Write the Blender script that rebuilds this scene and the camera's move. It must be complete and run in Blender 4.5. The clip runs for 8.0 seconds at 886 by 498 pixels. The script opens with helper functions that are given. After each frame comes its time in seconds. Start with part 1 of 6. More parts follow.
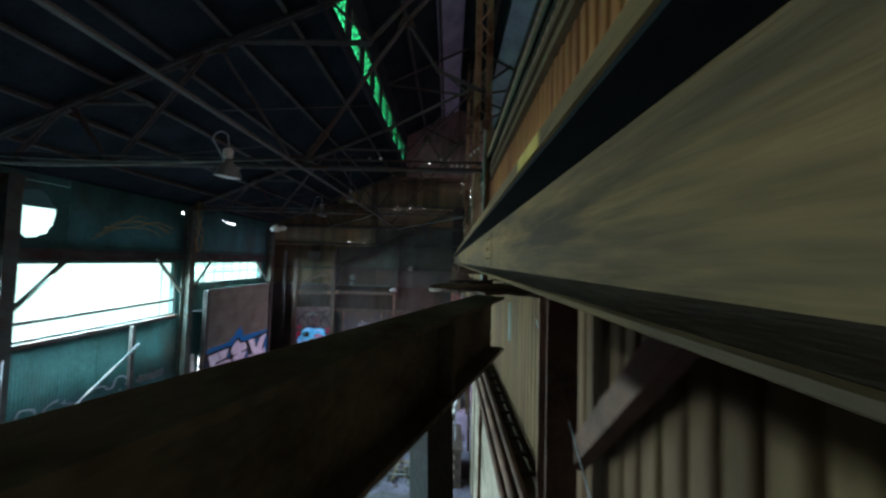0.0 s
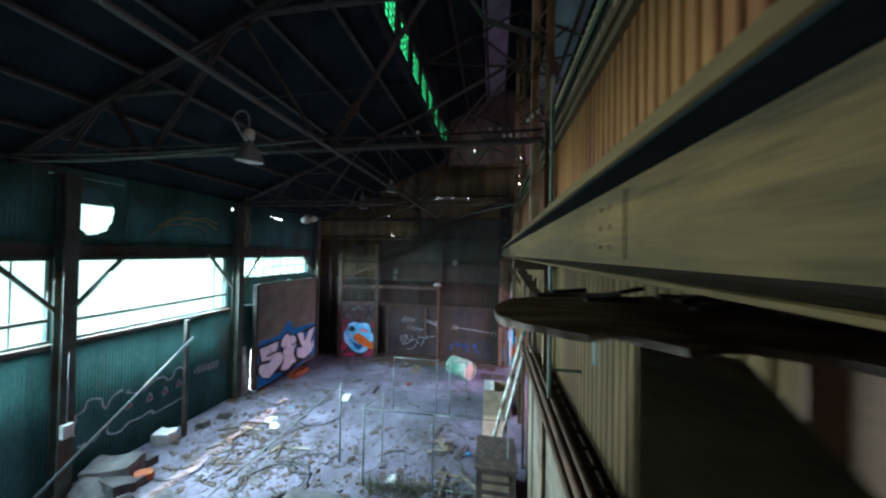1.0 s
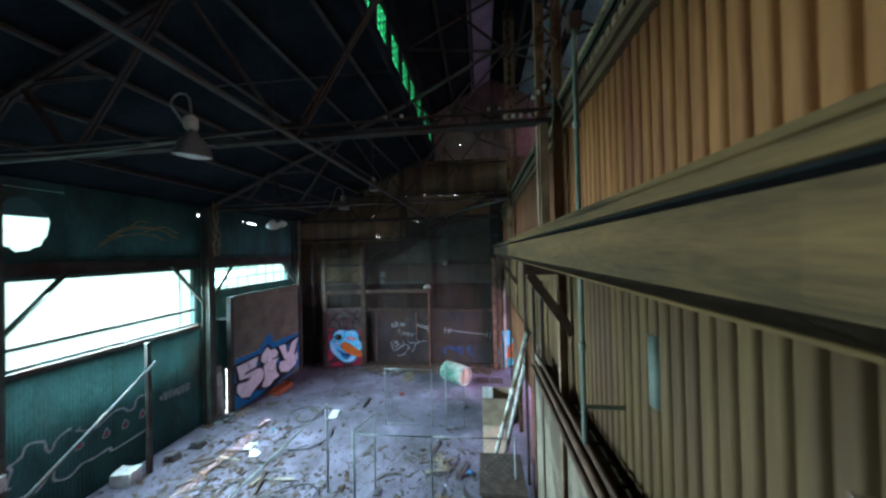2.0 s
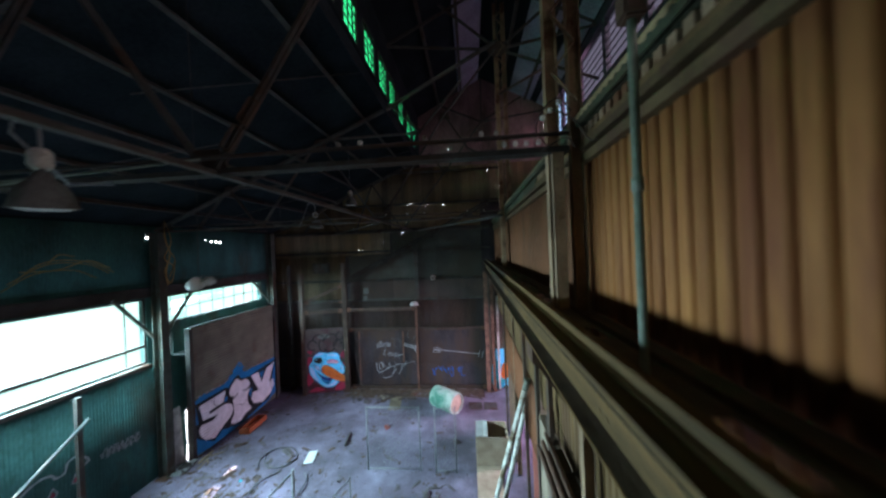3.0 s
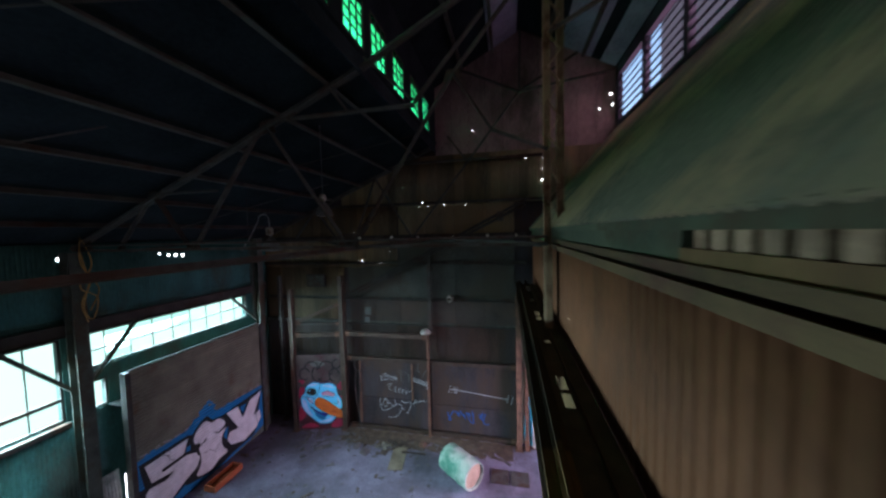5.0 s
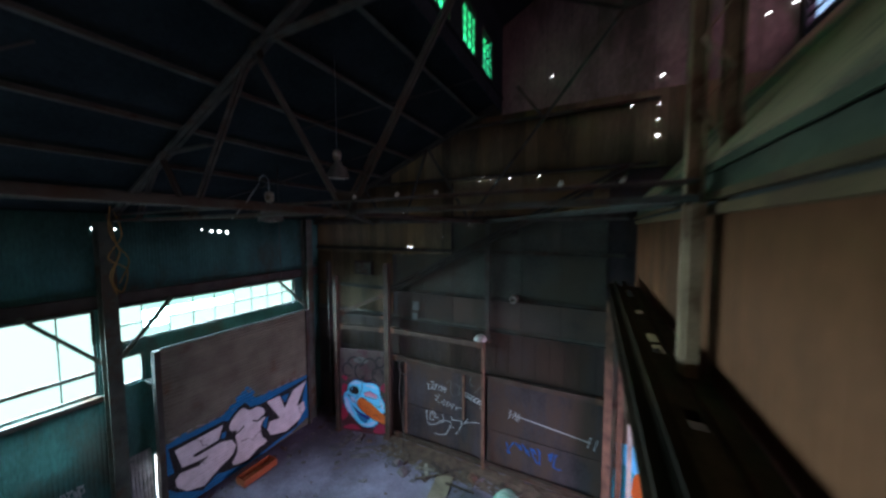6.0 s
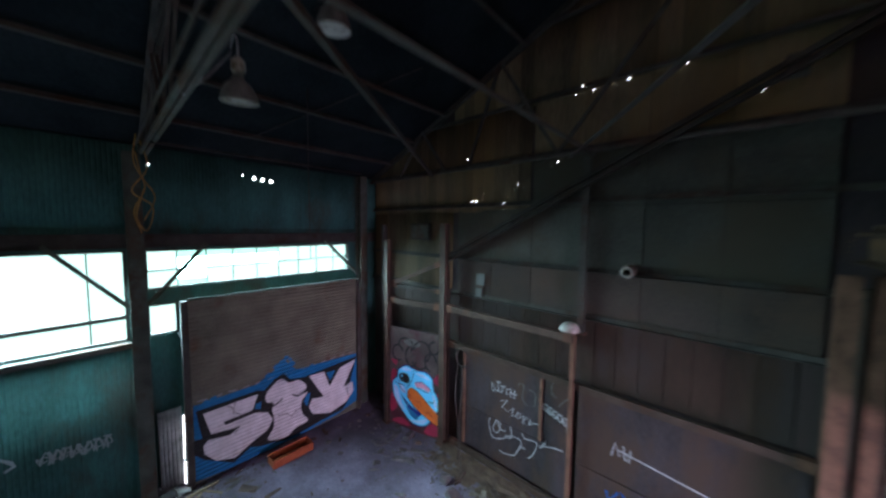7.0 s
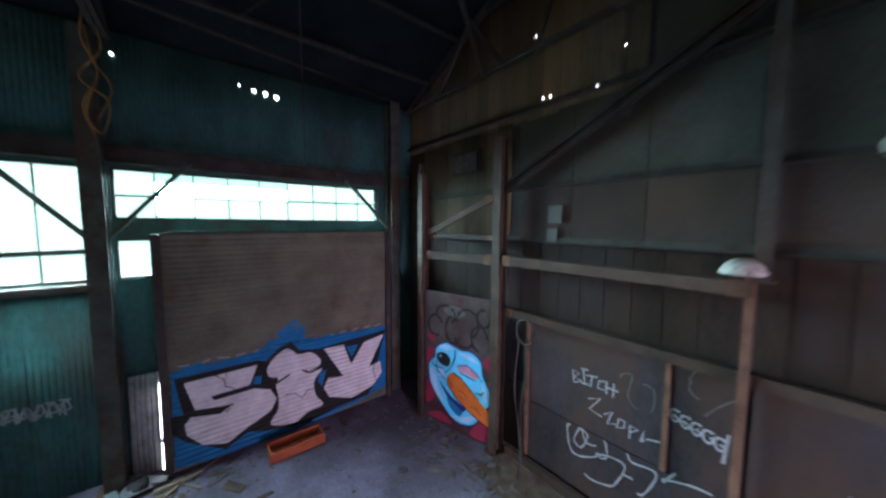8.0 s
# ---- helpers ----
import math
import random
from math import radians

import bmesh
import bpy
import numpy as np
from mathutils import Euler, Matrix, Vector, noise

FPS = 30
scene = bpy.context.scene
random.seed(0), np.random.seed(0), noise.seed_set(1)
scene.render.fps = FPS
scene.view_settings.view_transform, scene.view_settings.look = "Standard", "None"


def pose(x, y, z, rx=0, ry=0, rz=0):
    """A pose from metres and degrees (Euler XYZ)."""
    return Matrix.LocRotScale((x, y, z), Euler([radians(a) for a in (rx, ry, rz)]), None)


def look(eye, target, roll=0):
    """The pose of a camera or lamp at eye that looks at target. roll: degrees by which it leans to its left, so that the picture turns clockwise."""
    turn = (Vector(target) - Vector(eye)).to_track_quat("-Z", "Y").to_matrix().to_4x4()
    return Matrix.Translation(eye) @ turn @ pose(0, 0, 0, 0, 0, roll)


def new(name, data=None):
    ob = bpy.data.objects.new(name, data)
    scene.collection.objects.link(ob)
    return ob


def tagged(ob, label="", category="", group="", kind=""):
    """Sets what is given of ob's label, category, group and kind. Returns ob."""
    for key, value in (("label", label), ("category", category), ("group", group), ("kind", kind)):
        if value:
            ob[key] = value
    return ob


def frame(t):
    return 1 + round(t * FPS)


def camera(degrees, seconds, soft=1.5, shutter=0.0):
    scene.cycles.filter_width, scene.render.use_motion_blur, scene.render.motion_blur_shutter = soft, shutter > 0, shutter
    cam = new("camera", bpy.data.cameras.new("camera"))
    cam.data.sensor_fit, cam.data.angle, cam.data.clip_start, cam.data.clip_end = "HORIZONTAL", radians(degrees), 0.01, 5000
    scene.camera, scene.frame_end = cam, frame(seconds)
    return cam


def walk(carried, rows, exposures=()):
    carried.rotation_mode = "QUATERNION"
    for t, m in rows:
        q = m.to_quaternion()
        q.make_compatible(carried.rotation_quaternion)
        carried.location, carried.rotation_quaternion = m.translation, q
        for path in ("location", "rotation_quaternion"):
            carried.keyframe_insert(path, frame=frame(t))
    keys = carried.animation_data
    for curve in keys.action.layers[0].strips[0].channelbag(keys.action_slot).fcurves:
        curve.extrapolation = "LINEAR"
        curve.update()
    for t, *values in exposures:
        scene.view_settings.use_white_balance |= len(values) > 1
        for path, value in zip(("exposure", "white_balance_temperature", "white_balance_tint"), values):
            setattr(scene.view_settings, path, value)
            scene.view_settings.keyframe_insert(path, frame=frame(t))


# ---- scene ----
# camera: seconds, x, y, z, yaw, pitch, roll
cam = camera(110.00, 8.0, 2.5, 0.6)
ROWS = [
    (0, 0.018, 0.226, 5.864, 1.14, 2.26, -1.55),
    (0.5, 0.055, 0.774, 5.851, 6.65, 1.51, -1.91),
    (1, -0.104, 1.256, 5.857, 9.35, 0.84, -1.01),
    (2.5, -0.354, 2.518, 6.230, 5.55, 0.26, 2.39),
    (3, -0.332, 3.184, 6.756, 5.05, -0.13, 2.32),
    (3.5, -0.295, 3.901, 7.289, 4.98, -0.88, 2.29),
    (4, -0.283, 4.661, 7.780, 5.36, -1.74, 2.06),
    (5.5, 0.028, 7.932, 7.873, 18.19, -3.62, 1.00),
    (6, -0.086, 9.140, 7.397, 26.26, -3.51, 0.18),
    (6.5, -0.446, 10.289, 6.884, 33.97, -4.13, -0.66),
    (7, -0.918, 11.534, 6.141, 42.15, -3.98, -0.69),
    (7.5, -1.729, 12.394, 5.380, 47.47, -4.04, -0.49),
    (8, -2.562, 13.248, 4.606, 51.26, -4.44, -0.34),
]
walk(cam, [(t, pose(x, y, z, 90 + pitch, roll, yaw)) for t, x, y, z, yaw, pitch, roll in ROWS],
     ((0, 3.05), (1, 3.0), (2.5, 2.85), (3.5, 2.82), (4, 2.8), (5.5, 2.65), (6.5, 2.78), (8, 2.94)))

# ---------- light ----------
world = bpy.data.worlds.new("sky")
scene.world = world
world.use_nodes = True
wn, wl = world.node_tree.nodes, world.node_tree.links
sky = wn.new("ShaderNodeTexSky")
sky.sky_type, sky.sun_disc = "NISHITA", False
sky.sun_elevation, sky.sun_rotation = radians(60), radians(-90)
wl.new(sky.outputs[0], wn["Background"].inputs[0])
wn["Background"].inputs[1].default_value = 0.05

sun = new("sun", bpy.data.lights.new("sun", "SUN"))
sun.data.energy, sun.data.angle, sun.data.color = 4.0, radians(0.5), (1.0, 0.95, 0.88)
sun.matrix_world = look((-20.0, 1.0, 34.6), (0, 0, 0))


def window_lamp(name, y, z, w, h, x, watts, colour, toward, fall=0.7, spread=150):
    """Daylight standing in a window opening, falling inwards and down."""
    lamp = new(name, bpy.data.lights.new(name, "AREA"))
    lamp.data.shape, lamp.data.size, lamp.data.size_y = "RECTANGLE", w, h
    lamp.data.energy, lamp.data.color, lamp.data.spread = watts, colour, radians(spread)
    lamp.matrix_world = look((x, y, z), (x + toward, y, z - fall))
    return lamp


DAY = (0.54, 0.87, 1.0)
window_lamp("window_daylight", 9.6, 4.6, 4.4, 1.9, -10.66, 231, DAY, 1, 1.0, 132)
window_lamp("window_daylight", 4.2, 4.6, 5.4, 1.9, -10.66, 262.5, DAY, 1, 1.0, 132)
window_lamp("window_daylight", 14.6, 5.1, 4.9, 0.9, -10.66, 120.75, DAY, 1, 1.0, 132)
window_lamp("window_daylight", 12.4, 3.95, 0.5, 0.7, -10.66, 10.5, DAY, 1, 1.0, 132)
window_lamp("clerestory_daylight", 3.5, 12.1, 17.0, 1.4, 3.95, 50, (0.98, 0.82, 0.9), -1, 0.3, 150)
window_lamp("clerestory_daylight", 15.7, 12.1, 4.4, 1.4, 3.9, 17, (0.95, 0.58, 0.8), -1, 0.0, 150)
window_lamp("green_light_daylight", 8.0, 11.8, 18.0, 0.9, -2.85, 12, (0.8, 1.0, 0.74), 1, 0.7, 150)
# Unseen lamp added inside the closed side room, shining out through the opening.
window_lamp("side_room_fill", 14.9, 2.2, 2.4, 3.0, 4.6, 55, (0.9, 0.68, 1.0), -1, 0.2, 105)

# ---------- materials ----------


def material(name, dark, light, rough=0.8, metal=0.0, scale=3.0, grain=40.0, bump=0.15, stain=None, stain_at=0.62, spread=0.25, stretch=(1, 1, 1), gloss=0.22, edge=0.12):
    """Worn surface: two scales of noise between two colours, stains, grain relief, and a slight shift from piece to piece."""
    m = bpy.data.materials.new(name)
    m.use_nodes = True
    n, l = m.node_tree.nodes, m.node_tree.links
    b = n["Principled BSDF"]
    b.inputs["Metallic"].default_value = metal
    b.inputs["Specular IOR Level"].default_value = gloss
    geo = n.new("ShaderNodeNewGeometry")
    mp = n.new("ShaderNodeMapping")
    mp.inputs["Scale"].default_value = stretch
    l.new(geo.outputs["Position"], mp.inputs["Vector"])
    big, fine = n.new("ShaderNodeTexNoise"), n.new("ShaderNodeTexNoise")
    for node, s, d in ((big, scale, 6), (fine, grain, 3)):
        node.inputs["Scale"].default_value, node.inputs["Detail"].default_value = s, d
        l.new(mp.outputs[0], node.inputs["Vector"])
    mixf = n.new("ShaderNodeMath")
    mixf.operation = "MULTIPLY_ADD"
    l.new(fine.outputs["Fac"], mixf.inputs[0])
    mixf.inputs[1].default_value = 0.45
    l.new(big.outputs["Fac"], mixf.inputs[2])
    ramp = n.new("ShaderNodeValToRGB")
    ramp.color_ramp.elements[0].position, ramp.color_ramp.elements[1].position = 0.45, 0.98
    ramp.color_ramp.elements[0].color, ramp.color_ramp.elements[1].color = (*dark, 1), (*light, 1)
    l.new(mixf.outputs[0], ramp.inputs[0])
    colour = ramp.outputs[0]
    if stain:
        sn = n.new("ShaderNodeTexNoise")
        sn.inputs["Scale"].default_value, sn.inputs["Detail"].default_value, sn.inputs["Roughness"].default_value = scale * 0.45, 8, 0.7
        l.new(mp.outputs[0], sn.inputs["Vector"])
        sr = n.new("ShaderNodeValToRGB")
        sr.color_ramp.elements[0].position, sr.color_ramp.elements[1].position = stain_at - edge, stain_at
        l.new(sn.outputs["Fac"], sr.inputs[0])
        mx = n.new("ShaderNodeMix")
        mx.data_type = "RGBA"
        l.new(sr.outputs[0], mx.inputs[0])
        l.new(colour, mx.inputs[6])
        mx.inputs[7].default_value = (*stain, 1)
        colour = mx.outputs[2]
    info = n.new("ShaderNodeObjectInfo")
    val = n.new("ShaderNodeMapRange")
    val.inputs[3].default_value, val.inputs[4].default_value = 1 - spread, 1 + spread
    l.new(info.outputs["Random"], val.inputs[0])
    hsv = n.new("ShaderNodeHueSaturation")
    l.new(val.outputs[0], hsv.inputs["Value"])
    l.new(colour, hsv.inputs["Color"])
    l.new(hsv.outputs[0], b.inputs["Base Color"])
    rr = n.new("ShaderNodeMapRange")
    rr.inputs[3].default_value, rr.inputs[4].default_value = max(0.05, rough - 0.15), min(1, rough + 0.15)
    l.new(big.outputs["Fac"], rr.inputs[0])
    l.new(rr.outputs[0], b.inputs["Roughness"])
    if bump:
        bp = n.new("ShaderNodeBump")
        bp.inputs["Strength"].default_value, bp.inputs["Distance"].default_value = bump, 0.02
        l.new(mixf.outputs[0], bp.inputs["Height"])
        l.new(bp.outputs[0], b.inputs["Normal"])
    return m


def paint(name, colour, rough=0.55, wear=0.25):
    return material(name, tuple(c * (1 - wear) for c in colour), tuple(min(1, c * (1 + wear * 0.4)) for c in colour), rough, scale=4, grain=30, bump=0.05, spread=0.03)


def ridged(m, pitch, z0):
    """Adds the relief of horizontal slats to a paint that lies on them."""
    n, l = m.node_tree.nodes, m.node_tree.links
    geo, sep = n.new("ShaderNodeNewGeometry"), n.new("ShaderNodeSeparateXYZ")
    l.new(geo.outputs["Position"], sep.inputs[0])
    saw, arch = n.new("ShaderNodeMath"), n.new("ShaderNodeMath")
    saw.operation, arch.operation = "MULTIPLY_ADD", "SINE"
    saw.inputs[1].default_value, saw.inputs[2].default_value = math.pi / pitch, -z0 * math.pi / pitch
    l.new(sep.outputs[2], saw.inputs[0])
    l.new(saw.outputs[0], arch.inputs[0])
    flat = n.new("ShaderNodeMath")
    flat.operation = "ABSOLUTE"
    l.new(arch.outputs[0], flat.inputs[0])
    bp = n.new("ShaderNodeBump")
    bp.inputs["Strength"].default_value, bp.inputs["Distance"].default_value = 0.9, 0.03
    l.new(flat.outputs[0], bp.inputs["Height"])
    l.new(bp.outputs[0], n["Principled BSDF"].inputs["Normal"])
    return m


def glow(name, colour, strength):
    m = bpy.data.materials.new(name)
    m.use_nodes = True
    n, l = m.node_tree.nodes, m.node_tree.links
    e = n.new("ShaderNodeEmission")
    e.inputs[0].default_value, e.inputs[1].default_value = (*colour, 1), strength
    l.new(e.outputs[0], n["Material Output"].inputs[0])
    return m


def glass(name, colour, rough=0.1):
    m = bpy.data.materials.new(name)
    m.use_nodes = True
    b = m.node_tree.nodes["Principled BSDF"]
    b.inputs["Base Color"].default_value = (*colour, 1)
    b.inputs["Transmission Weight"].default_value = 1.0
    b.inputs["Roughness"].default_value = rough
    b.inputs["IOR"].default_value = 1.05
    return m


# The lavender of the light on the floor is put into this grey.
CONCRETE = material("dusty_concrete", (0.088, 0.073, 0.106), (0.24, 0.206, 0.29), 0.9, scale=1.1, grain=15, bump=0.5, stain=(0.066, 0.056, 0.073), stain_at=0.62, edge=0.3)
STEEL = material("dirty_steel", (0.022, 0.021, 0.02), (0.085, 0.077, 0.07), 0.75, 0.05, scale=3, grain=60, bump=0.2, stain=(0.05, 0.027, 0.018))
# Grimy column steel, greened for the glare haze over the window wall.
STEEL_HAZE = material("grimy_steel_haze_tint", (0.026, 0.032, 0.027), (0.08, 0.092, 0.078), 0.75, 0.0, scale=3, grain=60, bump=0.2, stain=(0.05, 0.034, 0.02), stain_at=0.62)
STEEL_PALE = material("brown_painted_steel", (0.03, 0.02, 0.0155), (0.08, 0.055, 0.042), 0.75, 0.0, scale=3, grain=60, bump=0.25, stain=(0.07, 0.032, 0.02), stain_at=0.64)
HEADER = material("tan_header_paint", (0.045, 0.027, 0.013), (0.125, 0.075, 0.036), 0.75, 0.0, scale=3, grain=60, bump=0.25, stain=(0.07, 0.032, 0.02), stain_at=0.64)
RUST = material("rusty_steel", (0.048, 0.026, 0.018), (0.165, 0.086, 0.058), 0.85, 0.05, scale=4, grain=50, bump=0.3)
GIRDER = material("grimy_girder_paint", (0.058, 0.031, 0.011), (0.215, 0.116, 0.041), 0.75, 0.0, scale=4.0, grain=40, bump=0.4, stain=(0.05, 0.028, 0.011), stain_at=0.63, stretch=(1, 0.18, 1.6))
# Darkened copy of GIRDER: the far length's gloom is put into its colour.
GIRDER_DARK = material("shaded_girder_paint", (0.02, 0.011, 0.006), (0.075, 0.042, 0.02), 0.8, 0.0, scale=4.0, grain=40, bump=0.4, stain=(0.02, 0.013, 0.008), stain_at=0.6, stretch=(1, 0.18, 1.6))
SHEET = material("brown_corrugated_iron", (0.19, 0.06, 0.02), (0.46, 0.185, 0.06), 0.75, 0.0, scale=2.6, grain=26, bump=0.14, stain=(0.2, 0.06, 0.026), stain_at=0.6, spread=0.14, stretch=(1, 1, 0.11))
SHEET_RED = material("red_corrugated_iron", (0.10, 0.025, 0.02), (0.26, 0.075, 0.06), 0.75, 0.1, scale=1.6, grain=22, bump=0.15, stretch=(1, 1, 0.4))
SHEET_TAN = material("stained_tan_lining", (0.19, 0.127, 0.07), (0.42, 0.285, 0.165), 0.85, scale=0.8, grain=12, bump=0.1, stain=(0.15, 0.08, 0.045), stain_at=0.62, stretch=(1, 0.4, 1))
SHEET_SLOPE = material("dark_olive_lining", (0.04, 0.037, 0.026), (0.10, 0.09, 0.062), 0.85, scale=0.9, grain=12, bump=0.1, stain=(0.17, 0.115, 0.066), stain_at=0.57)
FASCIA = material("dark_green_fascia", (0.026, 0.03, 0.019), (0.075, 0.082, 0.052), 0.8, scale=2, grain=26, bump=0.15, stain=(0.05, 0.035, 0.02))
SIDING = material("grey_brown_siding", (0.045, 0.034, 0.022), (0.165, 0.122, 0.075), 0.8, 0.0, scale=1.2, grain=20, bump=0.2, stain=(0.13, 0.085, 0.04), stain_at=0.60, spread=0.3, stretch=(1, 1, 0.2))
SIDING_DARK = material("dark_slate_boards", (0.013, 0.0105, 0.0125), (0.046, 0.037, 0.042), 0.75, scale=2.2, grain=26, bump=0.25, stain=(0.045, 0.028, 0.022), stain_at=0.56, spread=0.3, stretch=(1, 1, 0.4))
# Grey-teal siding, made greener for the haze of glare off the windows.
SIDING_TEAL_HAZE = material("siding_teal_haze", (0.014, 0.048, 0.045), (0.048, 0.145, 0.135), 0.8, scale=1.2, grain=20, bump=0.15, stain=(0.04, 0.045, 0.038), stain_at=0.66, spread=0.15, stretch=(1, 1, 0.4))
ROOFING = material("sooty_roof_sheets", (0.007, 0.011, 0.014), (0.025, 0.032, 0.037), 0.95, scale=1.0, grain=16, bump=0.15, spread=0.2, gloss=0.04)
LOUVRE = material("dim_lavender_slats", (0.024, 0.02, 0.031), (0.07, 0.06, 0.085), 0.85, scale=1.0, grain=16, bump=0.15, spread=0.2)
ROOF_PALE = material("lit_monitor_sheets", (0.15, 0.135, 0.19), (0.38, 0.345, 0.47), 0.85, scale=1.0, grain=16, bump=0.15, spread=0.2)
DOOR_SLAT = material("grey_shutter_slats", (0.075, 0.075, 0.056), (0.18, 0.175, 0.132), 0.6, 0.1, scale=1.6, grain=30, bump=0.08, stain=(0.10, 0.06, 0.035), stain_at=0.68, spread=0.08)
SIDING_GREEN = material("green_grey_wall_sheet", (0.024, 0.025, 0.022), (0.076, 0.077, 0.066), 0.7, 0.0, scale=0.9, grain=14, bump=0.12, stain=(0.05, 0.042, 0.03), stain_at=0.6, spread=0.14)
SIDING_GREY = material("grey_brown_wall_sheet", (0.026, 0.02, 0.017), (0.07, 0.054, 0.046), 0.75, 0.0, scale=1.1, grain=18, bump=0.15, stain=(0.06, 0.04, 0.03), stain_at=0.58, spread=0.16)
BOARD_BROWN = material("dark_brown_boards", (0.015, 0.009, 0.0065), (0.046, 0.027, 0.019), 0.85, 0.0, scale=2.0, grain=24, bump=0.25, stain=(0.035, 0.026, 0.024), stain_at=0.58, spread=0.12, stretch=(1, 1, 0.25))
# Olive copy of SHEET, darkened for the shade below the girder.
SHEET_LOW = material("shaded_olive_iron", (0.075, 0.041, 0.017), (0.20, 0.118, 0.05), 0.8, 0.0, scale=2.2, grain=26, bump=0.14, stain=(0.09, 0.045, 0.022), stain_at=0.58, spread=0.2, stretch=(1, 1, 0.12))
DIRT = material("dark_settled_dirt", (0.04, 0.026, 0.02), (0.105, 0.072, 0.052), 0.95, scale=5, grain=60, bump=0.5)
# Near-black for strips and ledges whose shade is put into their colour.
SHADE_BLACK = material("shade_black", (0.008, 0.009, 0.009), (0.022, 0.023, 0.023), 0.95, scale=3, grain=30, bump=0.2, gloss=0.04)
GABLE = material("pink_lit_gable_sheets", (0.10, 0.06, 0.06), (0.30, 0.19, 0.188), 0.85, scale=1.1, grain=16, bump=0.15, stain=(0.08, 0.06, 0.05), spread=0.15, stretch=(1, 1, 0.4))
DUSTY = material("dusty_brown_steel", (0.10, 0.083, 0.07), (0.34, 0.285, 0.24), 0.9, 0.0, scale=3, grain=50, bump=0.25, stain=(0.06, 0.04, 0.03))
COLUMN = material("brown_column_paint", (0.14, 0.086, 0.055), (0.36, 0.23, 0.145), 0.8, 0.0, scale=3, grain=50, bump=0.25, stain=(0.10, 0.04, 0.02), stain_at=0.62)
# Duller brown of the far sheets, darkened further for the shade along them.
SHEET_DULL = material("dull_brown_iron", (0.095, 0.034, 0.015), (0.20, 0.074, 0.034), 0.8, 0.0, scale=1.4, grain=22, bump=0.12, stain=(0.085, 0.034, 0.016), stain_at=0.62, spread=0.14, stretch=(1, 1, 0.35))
ANNEX = material("grubby_annex_plaster", (0.045, 0.033, 0.024), (0.115, 0.088, 0.062), 0.9, scale=1.2, grain=16, bump=0.25, stain=(0.08, 0.06, 0.05), stain_at=0.58)
DWARF = material("flaking_olive_plaster", (0.13, 0.095, 0.07), (0.33, 0.255, 0.19), 0.9, scale=1.4, grain=16, bump=0.25, stain=(0.10, 0.07, 0.05), stain_at=0.6)
PLASTER = material("flaking_plaster", (0.30, 0.28, 0.24), (0.62, 0.58, 0.5), 0.9, scale=1.6, grain=18, bump=0.25, stain=(0.16, 0.12, 0.09))
WOOD = material("weathered_timber", (0.085, 0.06, 0.042), (0.24, 0.18, 0.13), 0.85, scale=2.5, grain=30, bump=0.25, stretch=(1, 1, 0.3))
WOOD_DARK = material("dark_rotten_timber", (0.028, 0.02, 0.018), (0.10, 0.066, 0.055), 0.9, scale=5, grain=40, bump=0.4)
PLANK = material("weathered_maroon_timber", (0.16, 0.10, 0.08), (0.42, 0.29, 0.23), 0.9, scale=5, grain=40, bump=0.5, stain=(0.08, 0.045, 0.035), stain_at=0.58, stretch=(0.4, 1.6, 1))
GALV_DARK = material("dusty_grey_bell", (0.05, 0.052, 0.05), (0.15, 0.155, 0.15), 0.7, 0.2, scale=6, grain=40, bump=0.1, stain=(0.06, 0.045, 0.035))
GALV = material("galvanised_tube", (0.10, 0.105, 0.11), (0.26, 0.265, 0.275), 0.5, 0.35, scale=6, grain=40, bump=0.05)
PIPE_BARE = material("bare_steel_pipe", (0.022, 0.026, 0.026), (0.06, 0.07, 0.07), 0.5, 0.3, scale=4, grain=40, bump=0.08, stain=(0.05, 0.035, 0.028))
PIPE_GREEN = material("green_conduit", (0.075, 0.085, 0.066), (0.19, 0.205, 0.17), 0.6, 0.0, scale=4, grain=40, bump=0.05)
ENAMEL = material("white_enamel", (0.34, 0.35, 0.33), (0.62, 0.63, 0.6), 0.35, scale=6, grain=30, bump=0.03)
POLE_WHITE = material("chipped_white_paint", (0.34, 0.32, 0.29), (0.66, 0.64, 0.59), 0.6, scale=5, grain=40, bump=0.15, stain=(0.10, 0.07, 0.04), stain_at=0.62)
RUBBER = material("dusty_hose", (0.03, 0.028, 0.03), (0.11, 0.105, 0.115), 0.8, scale=5, grain=30, bump=0.05)
RUBBLE = material("broken_masonry", (0.036, 0.031, 0.033), (0.105, 0.09, 0.094), 0.95, scale=4, grain=30, bump=0.4, spread=0.5)
PAPER = material("dirty_paper", (0.5, 0.49, 0.48), (0.78, 0.77, 0.76), 0.9, scale=4, grain=30, bump=0.05)
ORANGE = material("orange_crate_paint", (0.22, 0.05, 0.022), (0.46, 0.13, 0.06), 0.75, scale=3, grain=30, bump=0.1)
ORANGE_YELLOW = material("faded_yellow_paint", (0.26, 0.16, 0.03), (0.5, 0.33, 0.08), 0.7, scale=5, grain=40, bump=0.05)
MESHWIRE = material("chain_link_wire", (0.10, 0.105, 0.11), (0.24, 0.25, 0.26), 0.5, 0.5, scale=5, grain=30, bump=0)
CARD = material("brown_cardboard", (0.24, 0.17, 0.12), (0.46, 0.35, 0.26), 0.9, scale=3, grain=30, bump=0.1)
WEED = material("dry_weeds", (0.025, 0.026, 0.015), (0.08, 0.072, 0.04), 0.9, scale=5, grain=40, bump=0.1, spread=0.4)
DRUM = material("mouldy_white_plastic", (0.20, 0.33, 0.27), (0.62, 0.66, 0.58), 0.6, scale=2.4, grain=22, bump=0.1, stain=(0.07, 0.22, 0.16), stain_at=0.58)
